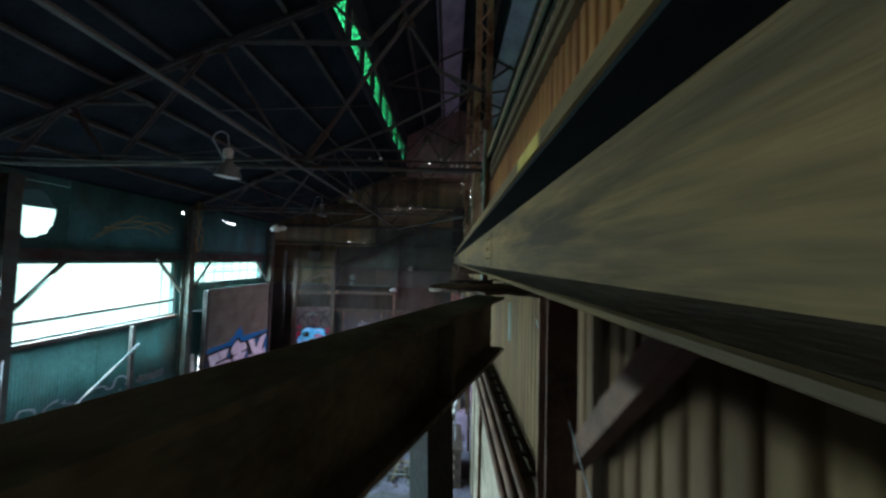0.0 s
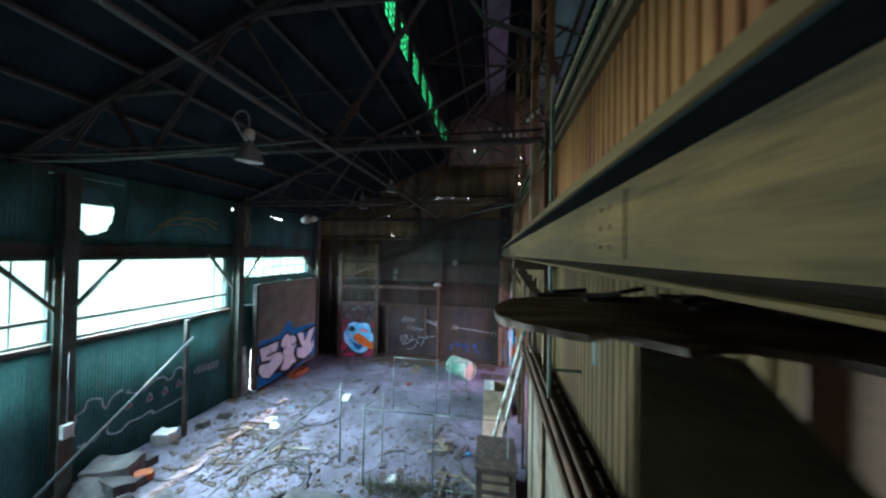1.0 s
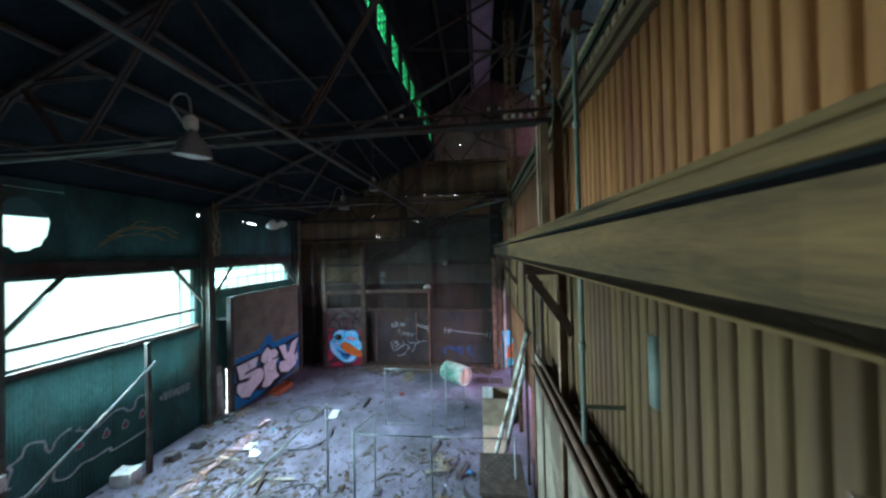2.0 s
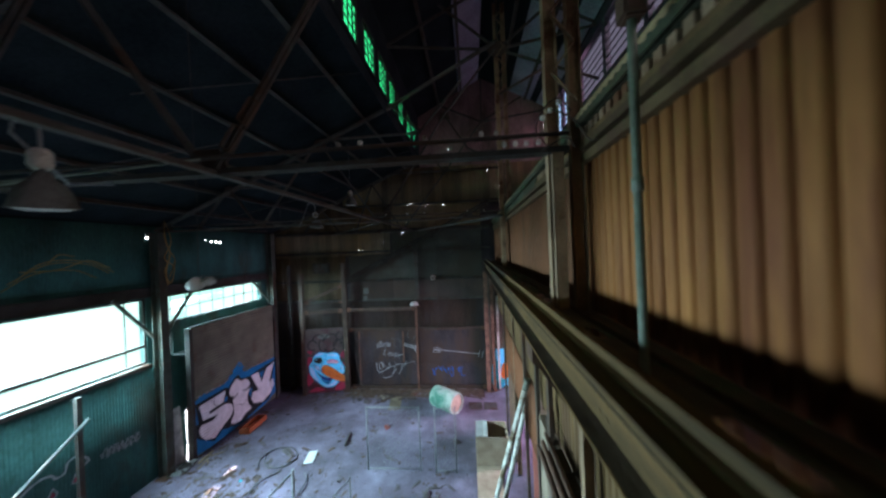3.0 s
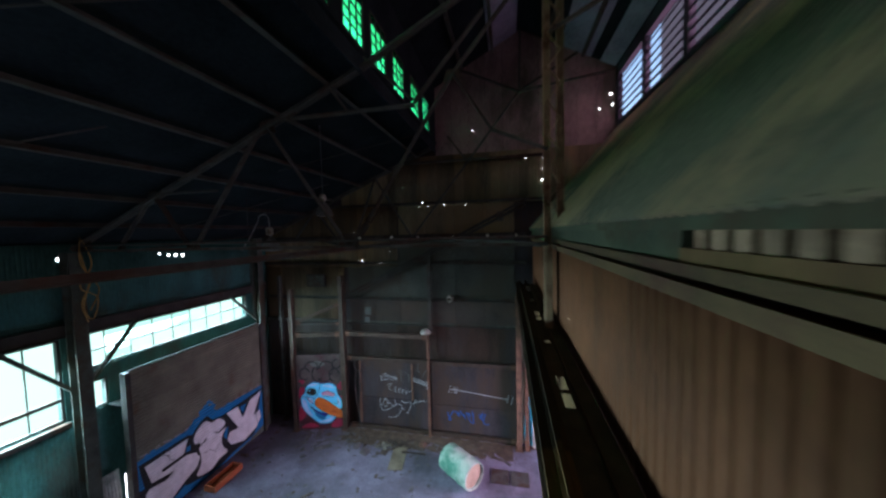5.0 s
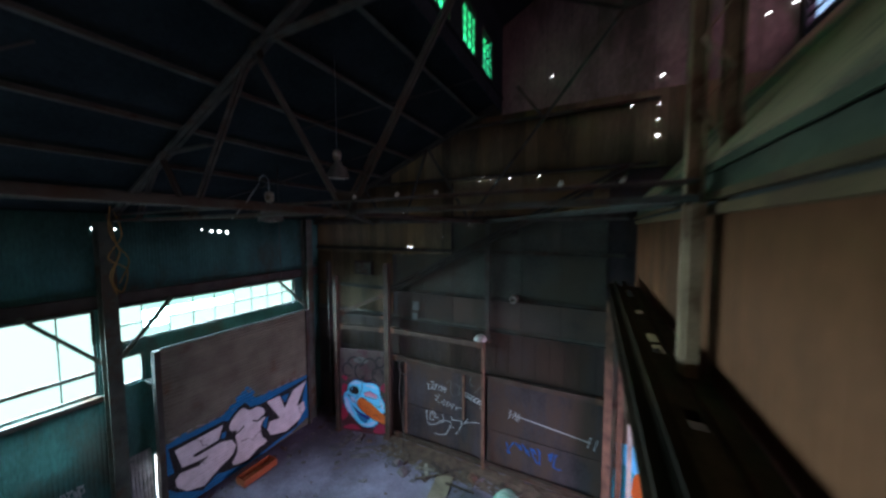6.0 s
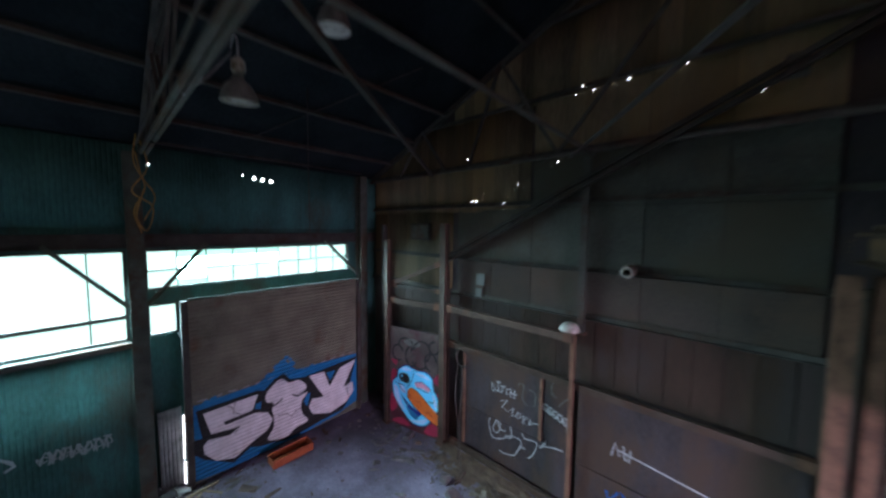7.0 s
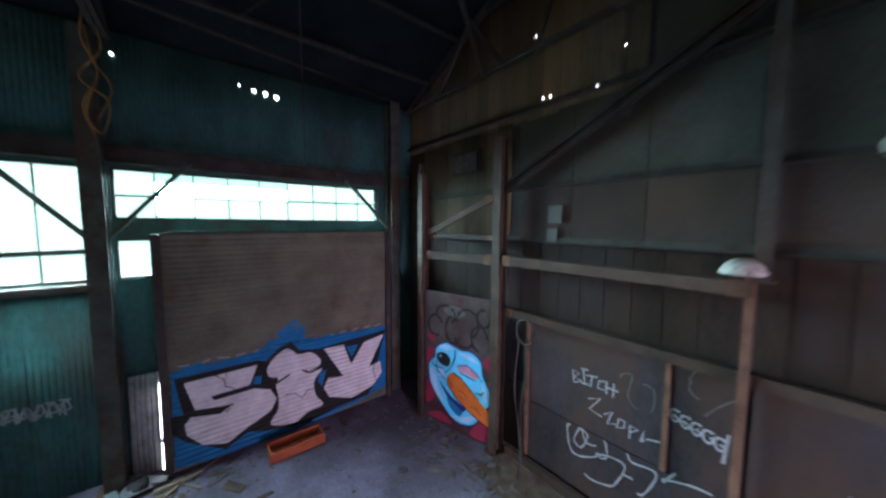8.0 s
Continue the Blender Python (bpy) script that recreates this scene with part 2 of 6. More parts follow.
P_WHITE, P_BLACK, P_BLUE = paint("white_spray", (0.72, 0.70, 0.72)), paint("black_spray", (0.018, 0.018, 0.02)), paint("blue_spray", (0.012, 0.17, 0.40))
P_SKY, P_ORANGE, P_NAVY, P_RED = paint("pale_blue_spray", (0.13, 0.66, 1.0), wear=0.12), paint("orange_spray", (0.62, 0.15, 0.03)), paint("navy_spray", (0.02, 0.03, 0.22)), paint("maroon_spray", (0.34, 0.03, 0.075))
D_WHITE, D_BLACK, D_BLUE = (ridged(paint("shutter_" + a, col), 0.1, 0.02) for a, col in (("white", (0.70, 0.68, 0.72)), ("black", (0.018, 0.018, 0.02)), ("blue", (0.012, 0.17, 0.40))))
P_PALE, P_PINK, P_RUST = paint("icy_spray", (0.42, 0.66, 0.95)), paint("pink_spray", (0.62, 0.28, 0.42)), paint("rust_spray", (0.26, 0.05, 0.02))
P_DEEP = paint("deep_blue_spray", (0.01, 0.07, 0.26))
P_FAINT = paint("faint_chalk", (0.10, 0.105, 0.10))
P_TAG, P_TEAL = paint("faded_white_tag", (0.31, 0.315, 0.34)), paint("turquoise_spray", (0.03, 0.42, 0.55))
SKYGLOW = glow("overcast_distance", (0.58, 1.0, 0.92), 0.25)
SKYHIGH = glow("bright_overcast_sky", (0.8, 1.0, 0.95), 0.18)
SKYBLUE = glow("blue_overcast_sky", (0.6, 0.55, 0.8), 0.03)
DAYHOLE = glow("daylight_through_hole", (0.9, 0.95, 1.0), 1.6)
PANE_GREEN, PANE_CLEAR = glass("green_glass", (0.05, 0.9, 0.42), 0.25), glass("dirty_pale_glass", (0.75, 0.95, 0.9), 0.15)

# ---------- mesh helpers ----------


def box(bm, x0, y0, z0, x1, y1, z1):
    v = [bm.verts.new(p) for p in ((x0, y0, z0), (x1, y0, z0), (x1, y1, z0), (x0, y1, z0), (x0, y0, z1), (x1, y0, z1), (x1, y1, z1), (x0, y1, z1))]
    for f in ((3, 2, 1, 0), (4, 5, 6, 7), (0, 1, 5, 4), (1, 2, 6, 5), (2, 3, 7, 6), (3, 0, 4, 7)):
        bm.faces.new([v[i] for i in f])
    return bm


def sweep(bm, p, q, outline, up=(0, 0, 1)):
    """Extrudes a closed outline of (side, up) pairs from p to q."""
    p, q = Vector(p), Vector(q)
    d = (q - p).normalized()
    s = d.cross(Vector(up))
    if s.length < 1e-4:
        s = d.cross(Vector((0, 1, 0)))
    s.normalize()
    u = s.cross(d)
    rings = [[bm.verts.new(o + s * a + u * b) for a, b in outline] for o in (p, q)]
    n = len(outline)
    for i in range(n):
        j = (i + 1) % n
        bm.faces.new((rings[0][i], rings[0][j], rings[1][j], rings[1][i]))
    bm.faces.new(rings[0][::-1])
    bm.faces.new(rings[1])
    return bm


def bar(bm, p, q, w, h, up=(0, 0, 1)):
    return sweep(bm, p, q, [(-w / 2, -h / 2), (w / 2, -h / 2), (w / 2, h / 2), (-w / 2, h / 2)], up)


def angle_bar(bm, p, q, s, t=0.012, up=(0, 0, 1)):
    return sweep(bm, p, q, [(0, 0), (s, 0), (s, t), (t, t), (t, s), (0, s)], up)


def i_bar(bm, p, q, w, h, t=0.014, up=(0, 0, 1)):
    a, b, c = w / 2, h / 2, t / 2
    return sweep(bm, p, q, [(-a, -b), (a, -b), (a, -b + t), (c, -b + t), (c, b - t), (a, b - t), (a, b), (-a, b), (-a, b - t), (-c, b - t), (-c, -b + t), (-a, -b + t)], up)


def tube(bm, p, q, r, n=10, r2=None):
    p, q = Vector(p), Vector(q)
    d = (q - p).normalized()
    s = d.orthogonal().normalized()
    u = d.cross(s)
    rings = []
    for o, rad in ((p, r), (q, r if r2 is None else r2)):
        rings.append([bm.verts.new(o + (s * math.cos(a) + u * math.sin(a)) * rad) for a in (2 * math.pi * k / n for k in range(n))])
    for i in range(n):
        f = bm.faces.new((rings[0][i], rings[0][(i + 1) % n], rings[1][(i + 1) % n], rings[1][i]))
        f.smooth = True
    bm.faces.new(rings[0][::-1])
    bm.faces.new(rings[1])
    return bm


def hose(bm, pts, r, n=6):
    """A bent tube along points."""
    pts = [Vector(p) for p in pts]
    rings = []
    for i, o in enumerate(pts):
        d = (pts[min(i + 1, len(pts) - 1)] - pts[max(i - 1, 0)]).normalized()
        s = d.cross(Vector((0.31, 0.17, 0.93)))
        s = s.normalized() if s.length > 1e-3 else d.orthogonal().normalized()
        u = d.cross(s)
        rings.append([bm.verts.new(o + (s * math.cos(a) + u * math.sin(a)) * r) for a in (2 * math.pi * k / n for k in range(n))])
    for a, b in zip(rings, rings[1:]):
        for i in range(n):
            f = bm.faces.new((a[i], a[(i + 1) % n], b[(i + 1) % n], b[i]))
            f.smooth = True
    bm.faces.new(rings[0][::-1])
    bm.faces.new(rings[-1])
    return bm


def lathe(bm, profile, centre, n=20):
    """Turns (radius, height) pairs round a vertical axis."""
    c = Vector(centre)
    rings = [[bm.verts.new(c + Vector((r * math.cos(a), r * math.sin(a), h))) for a in (2 * math.pi * k / n for k in range(n))] for r, h in profile]
    for a, b in zip(rings, rings[1:]):
        for i in range(n):
            f = bm.faces.new((a[i], a[(i + 1) % n], b[(i + 1) % n], b[i]))
            f.smooth = True
    return bm


def smooth_outline(pts, steps=5):
    """A closed Catmull-Rom curve through a few points."""
    out, n = [], len(pts)
    for i in range(n):
        p0, p1, p2, p3 = (Vector(pts[(i + k - 1) % n]) for k in range(4))
        for k in range(steps):
            t = k / steps
            out.append(0.5 * (2 * p1 + (p2 - p0) * t + (2 * p0 - 5 * p1 + 4 * p2 - p3) * t * t + (3 * p1 - p0 - 3 * p2 + p3) * t ** 3))
    return out


def flat_shape(bm, pts, place, thick=0.004):
    """A flat painted patch: an outline in (a, b), set by place(a, b, depth)."""
    top = [bm.verts.new(place(p[0], p[1], thick)) for p in pts]
    low = [bm.verts.new(place(p[0], p[1], 0.0)) for p in pts]
    bm.faces.new(top)
    n = len(top)
    for i in range(n):
        bm.faces.new((top[i], low[i], low[(i + 1) % n], top[(i + 1) % n]))
    return bm


def stroke(bm, pts, place, w, thick=0.004):
    """A painted line: one ribbon of width w along points in (a, b)."""
    pts = [Vector((p[0], p[1])) for p in pts]
    n, rows = len(pts), []
    for i, p in enumerate(pts):
        d = pts[min(i + 1, n - 1)] - pts[max(i - 1, 0)]
        d = d.normalized() if d.length > 1e-6 else Vector((1, 0))
        e = d * w * 0.3 * ((i == n - 1) - (i == 0))
        s = Vector((-d.y, d.x)) * w / 2 * (0.8 + 0.2 * math.sin(i * 1.7))
        rows.append([bm.verts.new(place(q.x, q.y, t)) for q, t in ((p + e - s, 0), (p + e - s, thick), (p + e + s, thick), (p + e + s, 0))])
    for a, c in zip(rows, rows[1:]):
        for k in range(3):
            bm.faces.new((a[k], a[k + 1], c[k + 1], c[k]))
    for r in (rows[0], rows[-1]):
        bm.faces.new(r)
    return bm


def part(name, bm, mat, parent=None, label="", smooth=False):
    me = bpy.data.meshes.new(name)
    bmesh.ops.recalc_face_normals(bm, faces=bm.faces[:])
    bm.to_mesh(me)
    bm.free()
    me.materials.append(mat)
    ob = new(name, me)
    if parent is not None:
        ob.parent = parent
        ob.matrix_parent_inverse = Matrix.Translation(-parent.location) if parent.type == "EMPTY" else Matrix()
    if label:
        ob["label"] = label
    return ob


def thing(name, at, label, category, group="", kind=""):
    ob = new(name)
    ob.location, ob.empty_display_size = at, 0.1
    return tagged(ob, label, category, group, kind)


def B():
    return bmesh.new()


def structure(name, bm, mat, label, category):
    return tagged(part(name, bm, mat), label, category, kind="structure")


def piece(name, mesh, parent, m):
    """One alike piece on shared mesh data, at a pose in the world."""
    ob = new(name, mesh)
    ob.parent = parent
    ob.matrix_parent_inverse = Matrix.Translation(-parent.location) if parent.type == "EMPTY" else Matrix()
    ob.matrix_basis = m
    return ob


def mesh_of(name, bm, mat):
    me = bpy.data.meshes.new(name)
    bmesh.ops.recalc_face_normals(bm, faces=bm.faces[:])
    bm.to_mesh(me)
    bm.free()
    me.materials.append(mat)
    return me


def corrugated(width, height, pitch, depth, per=8, side=1):
    """A wavy sheet in the y-z plane: rounded ribs towards -x (side 1) or +x (side -1) with narrow valleys, and its own thickness."""
    bm = B()
    n = round(width / pitch)
    cols = []
    for k in range(n * per + 1):
        wave = min(1.0, 1.75 * abs(math.sin(math.pi * k / per))) ** 0.8
        x = depth * (1 - wave) if side > 0 else depth * wave
        cols.append([bm.verts.new((x + dx, k * width / (n * per), z)) for dx, z in ((0, 0), (0, height), (0.003, height), (0.003, 0))])
    for a, c in zip(cols, cols[1:]):
        for k in range(4):
            f = bm.faces.new((a[k], c[k], c[(k + 1) % 4], a[(k + 1) % 4]))
            f.smooth = k in (0, 2)
    return bm


# ---------- large structure ----------
XL, XR, YE, YB = -10.35, 0.84, 18.2, -6.0
SILL, HEAD, BAND = 3.6, 5.57, 4.66
GT, GB, CHORD = 6.14, 5.80, 7.61


def roof_z(x):
    return 7.85 + (x - XL) * 0.43


# floor
bm = B()
nx, ny = 70, 80
grid = [[bm.verts.new((-12 + 22 * i / nx, -8 + 28 * j / ny, 0.012 * noise.noise((i * 0.35, j * 0.35, 0.3)) - 0.006)) for j in range(ny + 1)] for i in range(nx + 1)]
for i in range(nx):
    for j in range(ny):
        bm.faces.new((grid[i][j], grid[i + 1][j], grid[i + 1][j + 1], grid[i][j + 1]))
structure("floor", bm, CONCRETE, "dusty stained concrete floor strewn with rubble", "floor")
bm = B()
box(bm, -400, -400, -0.6, 400, 400, -0.25)
structure("ground", bm, CONCRETE, "bare ground outside the shed", "ground")

# bright overcast distance outside the window wall
bm = B()
box(bm, -16.2, -40, -0.25, -16, 60, 10)
tagged(part("backdrop", bm, SKYGLOW), "pale overcast sky beyond the windows", "sky", kind="structure")
bm = B()
box(bm, -5.1, -8, 11.2, -5.0, 34, 24)
tagged(part("backdrop", bm, SKYHIGH), "pale overcast sky beyond the green lights", "sky", kind="structure")
bm = B()
box(bm, 5.6, -8, 10.6, 5.7, 20, 17)
tagged(part("backdrop", bm, SKYBLUE), "bluish overcast sky beyond the louvres", "sky", kind="structure")

# left wall, with window openings through it
bays = [(-3.1, 0.9), (1.4, 6.98), (7.4, 11.88)]
bm = B()
T = 0.25
box(bm, XL - T, YB, 0, XL, 12.7, SILL)
box(bm, XL - T, YB, HEAD, XL, YE + 0.3, 6.05)
box(bm, XL - T, YB, 6.05, XL, 6.85, 7.6)
box(bm, XL - T, 8.75, 6.05, XL, YE + 0.3, 7.6)
box(bm, XL - T, YB, 7.6, XL, YE + 0.3, 7.8)
edges = [YB] + [v for b in bays for v in b] + [12.16]
for a, b in zip(edges[0::2], edges[1::2]):
    box(bm, XL - T, a, SILL, XL, b, HEAD)
box(bm, XL - T, 17.2, 0, XL, YE + 0.3, HEAD)
box(bm, XL - T, 12.16, 4.33, XL, 12.7, BAND)
box(bm, XL - T, 12.7, 0, XL, 17.2, BAND)
wall_left = structure("wall_left", bm, SIDING_TEAL_HAZE, "grey-teal steel-clad side wall, glare haze in its colour, with a window band", "wall")

# end wall: gable outline, solid, with sheets hung in front
bm = B()
out = [(-10.6, 0), (0.35, 0), (0.35, 5.4), (4.2, 5.4), (7.9, 5.4), (7.9, 9.0), (3.6, 11.2), (3.6, 13.25), (0.45, 14.9), (-2.72, 13.3), (-2.72, roof_z(-2.72)), (-10.6, roof_z(-10.6))]
fr, bk = [bm.verts.new((x, YE + 0.06, z)) for x, z in out], [bm.verts.new((x, YE + 0.3, z)) for x, z in out]
bm.faces.new(fr)
bm.faces.new(bk[::-1])
for i in range(len(out)):
    j = (i + 1) % len(out)
    bm.faces.new((fr[i], fr[j], bk[j], bk[i]))
wall_end = structure("wall_end", bm, SIDING_DARK, "tall gable end wall of patched grey-brown sheets", "wall")
bm = B()
box(bm, 0.35, YE - 0.1, 0, 7.9, YE + 0.3, 5.4)
structure("wall_annex_end", bm, ANNEX, "pale plastered end wall of the side room", "wall")

# right partition wall carcass, lower part, annex
bm = B()
box(bm, XR + 0.055, YB, 3.9, XR + 0.12, 18.2, 7.55)
wall_right = structure("wall_right", bm, STEEL, "brown corrugated iron partition along the crane girder", "wall")
bm = B()
box(bm, 0.72, YB, 0, 0.92, 8.6, 3.85)
structure("wall_right_lower", bm, DWARF, "flaking pale plastered dwarf wall below the girder", "wall")
bm = B()
box(bm, 7.7, YB, 0, 7.95, YE, 9.0)
structure("wall_annex_side", bm, ANNEX, "plain outer wall of the side room", "wall")
bm = B()
box(bm, XL - T, YB - 0.3, 0, 7.95, YB, 15)
structure("wall_back", bm, SIDING_DARK, "plain dark wall closing the shed", "wall")

# roof: left slope, monitor
bm = B()
# The unseen eave past the wall is lengthened to narrow the sun's streak.
for x0, x1, z0, z1 in ((XL - 1.69, -2.6, roof_z(XL - 1.69), roof_z(-2.6)),):
    sweep(bm, ((x0 + x1) / 2, YB - 0.3, (z0 + z1) / 2), ((x0 + x1) / 2, YE + 0.3, (z0 + z1) / 2), [(x0 - (x0 + x1) / 2, z0 - (z0 + z1) / 2), (x1 - (x0 + x1) / 2, z1 - (z0 + z1) / 2), (x1 - (x0 + x1) / 2, z1 - (z0 + z1) / 2 + 0.06), (x0 - (x0 + x1) / 2, z0 - (z0 + z1) / 2 + 0.06)])
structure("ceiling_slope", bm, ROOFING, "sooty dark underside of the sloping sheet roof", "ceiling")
bm = B()
# The unseen left eave is lengthened to keep sun out of the green lights.
sweep(bm, (0.45, YB - 0.3, 14.9), (0.45, YE + 0.3, 14.9), [(-3.95, -2.13), (0, 0), (3.4, -1.83), (3.4, -1.77), (0, 0.06), (-3.95, -2.07)])
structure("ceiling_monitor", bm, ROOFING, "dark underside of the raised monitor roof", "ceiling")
# Pale strips for the lit bands of the monitor roof, light in their colour.
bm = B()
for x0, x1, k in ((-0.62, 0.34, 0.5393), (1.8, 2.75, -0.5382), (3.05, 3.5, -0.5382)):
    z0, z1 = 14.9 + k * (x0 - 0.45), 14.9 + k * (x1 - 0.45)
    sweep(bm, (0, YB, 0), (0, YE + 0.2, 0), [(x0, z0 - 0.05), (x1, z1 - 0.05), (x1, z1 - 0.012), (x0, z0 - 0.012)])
structure("ceiling_monitor_sheets", bm, ROOF_PALE, "lavender-grey sheets painted as lit bands under the raised monitor roof", "ceiling")
bm = B()
sweep(bm, (5.7, YB - 0.3, 10.1), (5.7, YE + 0.3, 10.1), [(-2.15, 1.08), (2.3, -1.12), (2.3, -1.06), (-2.15, 1.14)])
structure("ceiling_annex", bm, ROOFING, "dark sheet roof over the side room", "ceiling")

# monitor side walls with clerestory openings
GREEN_BAYS = [(y, y + 0.76) for y in (-0.7, 0.55, 1.8, 3.05, 4.3, 5.5, 6.7, 7.9, 9.1, 10.36, 11.55, 12.65, 13.87, 15.25, 16.5)]
bm = B()
box(bm, -2.68, YB, roof_z(-2.6) - 0.35, -2.65, YE + 0.06, 11.3)
box(bm, -2.68, YB, 12.26, -2.65, YE + 0.06, 13.25)
ys = [YB] + [v for b in GREEN_BAYS for v in b] + [YE + 0.06]
for a, b in zip(ys[0::2], ys[1::2]):
    box(bm, -2.68, a, 11.3, -2.65, b, 12.26)
structure("wall_clerestory_left", bm, ROOFING, "dark clerestory wall with green glazed lights", "wall")
bm = B()
box(bm, 3.56, YB, 10.9, 3.7, YE, 11.35)
box(bm, 3.56, YB, 12.9, 3.7, YE, 13.25)
for k in range(13):
    y = YB + 24.2 * k / 12
    box(bm, 3.56, y - 0.09, 11.35, 3.7, y + 0.09, 12.9)
structure("wall_clerestory_right", bm, LOUVRE, "clerestory wall with pale louvred lights", "wall")

# sloping lining between the partition and the right clerestory
rise, n_w = Vector((3.6 - 0.72, 0, 11.25 - 7.93)), 1450
out_ = Vector((-rise.z, 0, rise.x)).normalized()
# Near run tan, the run beyond several times darker and olive.
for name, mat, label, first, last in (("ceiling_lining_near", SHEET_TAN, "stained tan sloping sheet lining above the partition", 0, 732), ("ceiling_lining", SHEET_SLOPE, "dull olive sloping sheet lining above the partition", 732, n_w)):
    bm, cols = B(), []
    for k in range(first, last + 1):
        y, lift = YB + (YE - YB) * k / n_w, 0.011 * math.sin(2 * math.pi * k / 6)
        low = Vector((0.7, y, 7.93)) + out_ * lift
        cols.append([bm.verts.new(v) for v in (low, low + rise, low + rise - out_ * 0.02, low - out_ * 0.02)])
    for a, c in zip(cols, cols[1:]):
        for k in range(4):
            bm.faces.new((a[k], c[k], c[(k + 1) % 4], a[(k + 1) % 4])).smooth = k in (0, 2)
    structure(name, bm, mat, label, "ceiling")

# ---------- windows of the left wall ----------


def window_band(name, y0, y1, z0, z1, cols, rows, missing, x=XL - 0.06):
    """A steel sash: outer frame, glazing bars, and what is left of the panes."""
    w = thing(name, (x, (y0 + y1) / 2, z0), "rusted steel sash window with broken and missing panes", "window", kind="structure")
    bm = B()
    for a, b, c, d in ((y0, z0, y1, z0 + 0.05), (y0, z1 - 0.05, y1, z1), (y0, z0 + 0.05, y0 + 0.05, z1 - 0.05), (y1 - 0.05, z0 + 0.05, y1, z1 - 0.05)):
        box(bm, x - 0.03, a, b, x + 0.03, c, d)
    part("window_frame", bm, STEEL, w)
    for i in range(1, cols):
        if i in missing.get("bars", ()):
            continue
        y = y0 + (y1 - y0) * i / cols
        bm = B()
        box(bm, x - 0.012, y - 0.012, z0 + 0.05, x + 0.012, y + 0.012, z1 - 0.05)
        part("glazing_bar", bm, STEEL, w)
    for j in range(1, rows):
        if j in missing.get("rails", ()):
            continue
        z = z0 + (z1 - z0) * j / rows
        bm = B()
        bar(bm, (x, y0 + 0.05, z - 0.03), (x, y1 - 0.05, z + 0.03), 0.04, 0.09 if rows == 4 and j == 1 else 0.04)
        part("glazing_rail", bm, STEEL, w)
    rnd = random.Random(name + str(y0))
    for i in range(cols):
        for j in range(rows):
            if rnd.random() > missing["keep"]:
                continue
            bm = B()
            a, b = y0 + (y1 - y0) * i / cols + 0.014, y0 + (y1 - y0) * (i + 1) / cols - 0.014
            c, d = z0 + (z1 - z0) * j / rows + 0.016, z0 + (z1 - z0) * (j + 1) / rows - 0.016
            box(bm, x - 0.004, a, c, x + 0.002, b, d)
            p = part("pane", bm, PANE_CLEAR, w)
            p.visible_shadow = False
    return w


window_band("window_1", 12.16, 17.2, BAND, HEAD, 9, 2, {"keep": 0.4})
window_band("window_2", 12.16, 12.7, SILL, 4.33, 1, 1, {"keep": 0.0})
window_band("window_3", 7.4, 11.88, SILL, HEAD, 8, 4, {"keep": 0.0, "bars": (1, 2, 3, 4, 5, 6), "rails": (2, 3)})
window_band("window_4", 1.4, 6.98, SILL, HEAD, 9, 4, {"keep": 0.0, "bars": (2, 3, 4, 5, 7), "rails": (2, 3)})
window_band("window_5", -3.1, 0.9, SILL, HEAD, 7, 4, {"keep": 0.3})

# the torn round opening above the window band
bm = B()
c, pts = (7.69, 6.79), []
for k in range(28):
    a = 2 * math.pi * k / 28
    r = 0.44 + 0.09 * noise.noise((math.cos(a) * 3, math.sin(a) * 3, 4.0)) * (1.6 if math.sin(a) > 0.5 else 0.5)
    pts.append((c[0] + r * math.cos(a), c[1] + 1.36 * r * math.sin(a)))
inner = [bm.verts.new((XL - 0.004, y, z)) for y, z in pts]
sq = []
for y, z in pts:
    dy, dz = y - c[0], z - c[1]
    s = max(abs(dy) / 1.05, abs(dz) / 0.8)
    sq.append(bm.verts.new((XL - 0.004, c[0] + dy / s, c[1] + dz / s)))
for i in range(28):
    bm.faces.new((inner[i], inner[(i + 1) % 28], sq[(i + 1) % 28], sq[i]))
part("torn_plate", bm, SIDING_TEAL_HAZE, wall_left, "torn sheet round a ragged opening")

# left wall sheets below and above the windows
low_sheet = mesh_of("siding_sheet", corrugated(0.9, SILL - 0.02, 0.075, 0.016, 6, -1), SIDING_TEAL_HAZE)
for k in range(20):
    y = YB + 0.9 * k
    if y < 12.0:
        piece("siding_sheet", low_sheet, wall_left, pose(XL + 0.016, y, 0.0))
top_sheet = mesh_of("siding_sheet", corrugated(0.9, 1.76, 0.075, 0.016, 6, -1), SIDING_TEAL_HAZE)
for k in range(27):
    y = YB + 0.9 * k
    if not 6.2 < y < 8.1:
        piece("siding_sheet", top_sheet, wall_left, pose(XL + 0.016, y, 6.05))
bm = B()
i_bar(bm, (XL + 0.1, YB, 5.77), (XL + 0.1, YE, 5.77), 0.14, 0.3)
structure("lintel_beam", bm, STEEL, "long steel beam above the window band", "beam")
bm = B()
bar(bm, (XL + 0.06, YB, 3.52), (XL + 0.06, 11.9, 3.52), 0.12, 0.12)
structure("trim_sill", bm, STEEL, "steel sill rail under the windows", "beam")


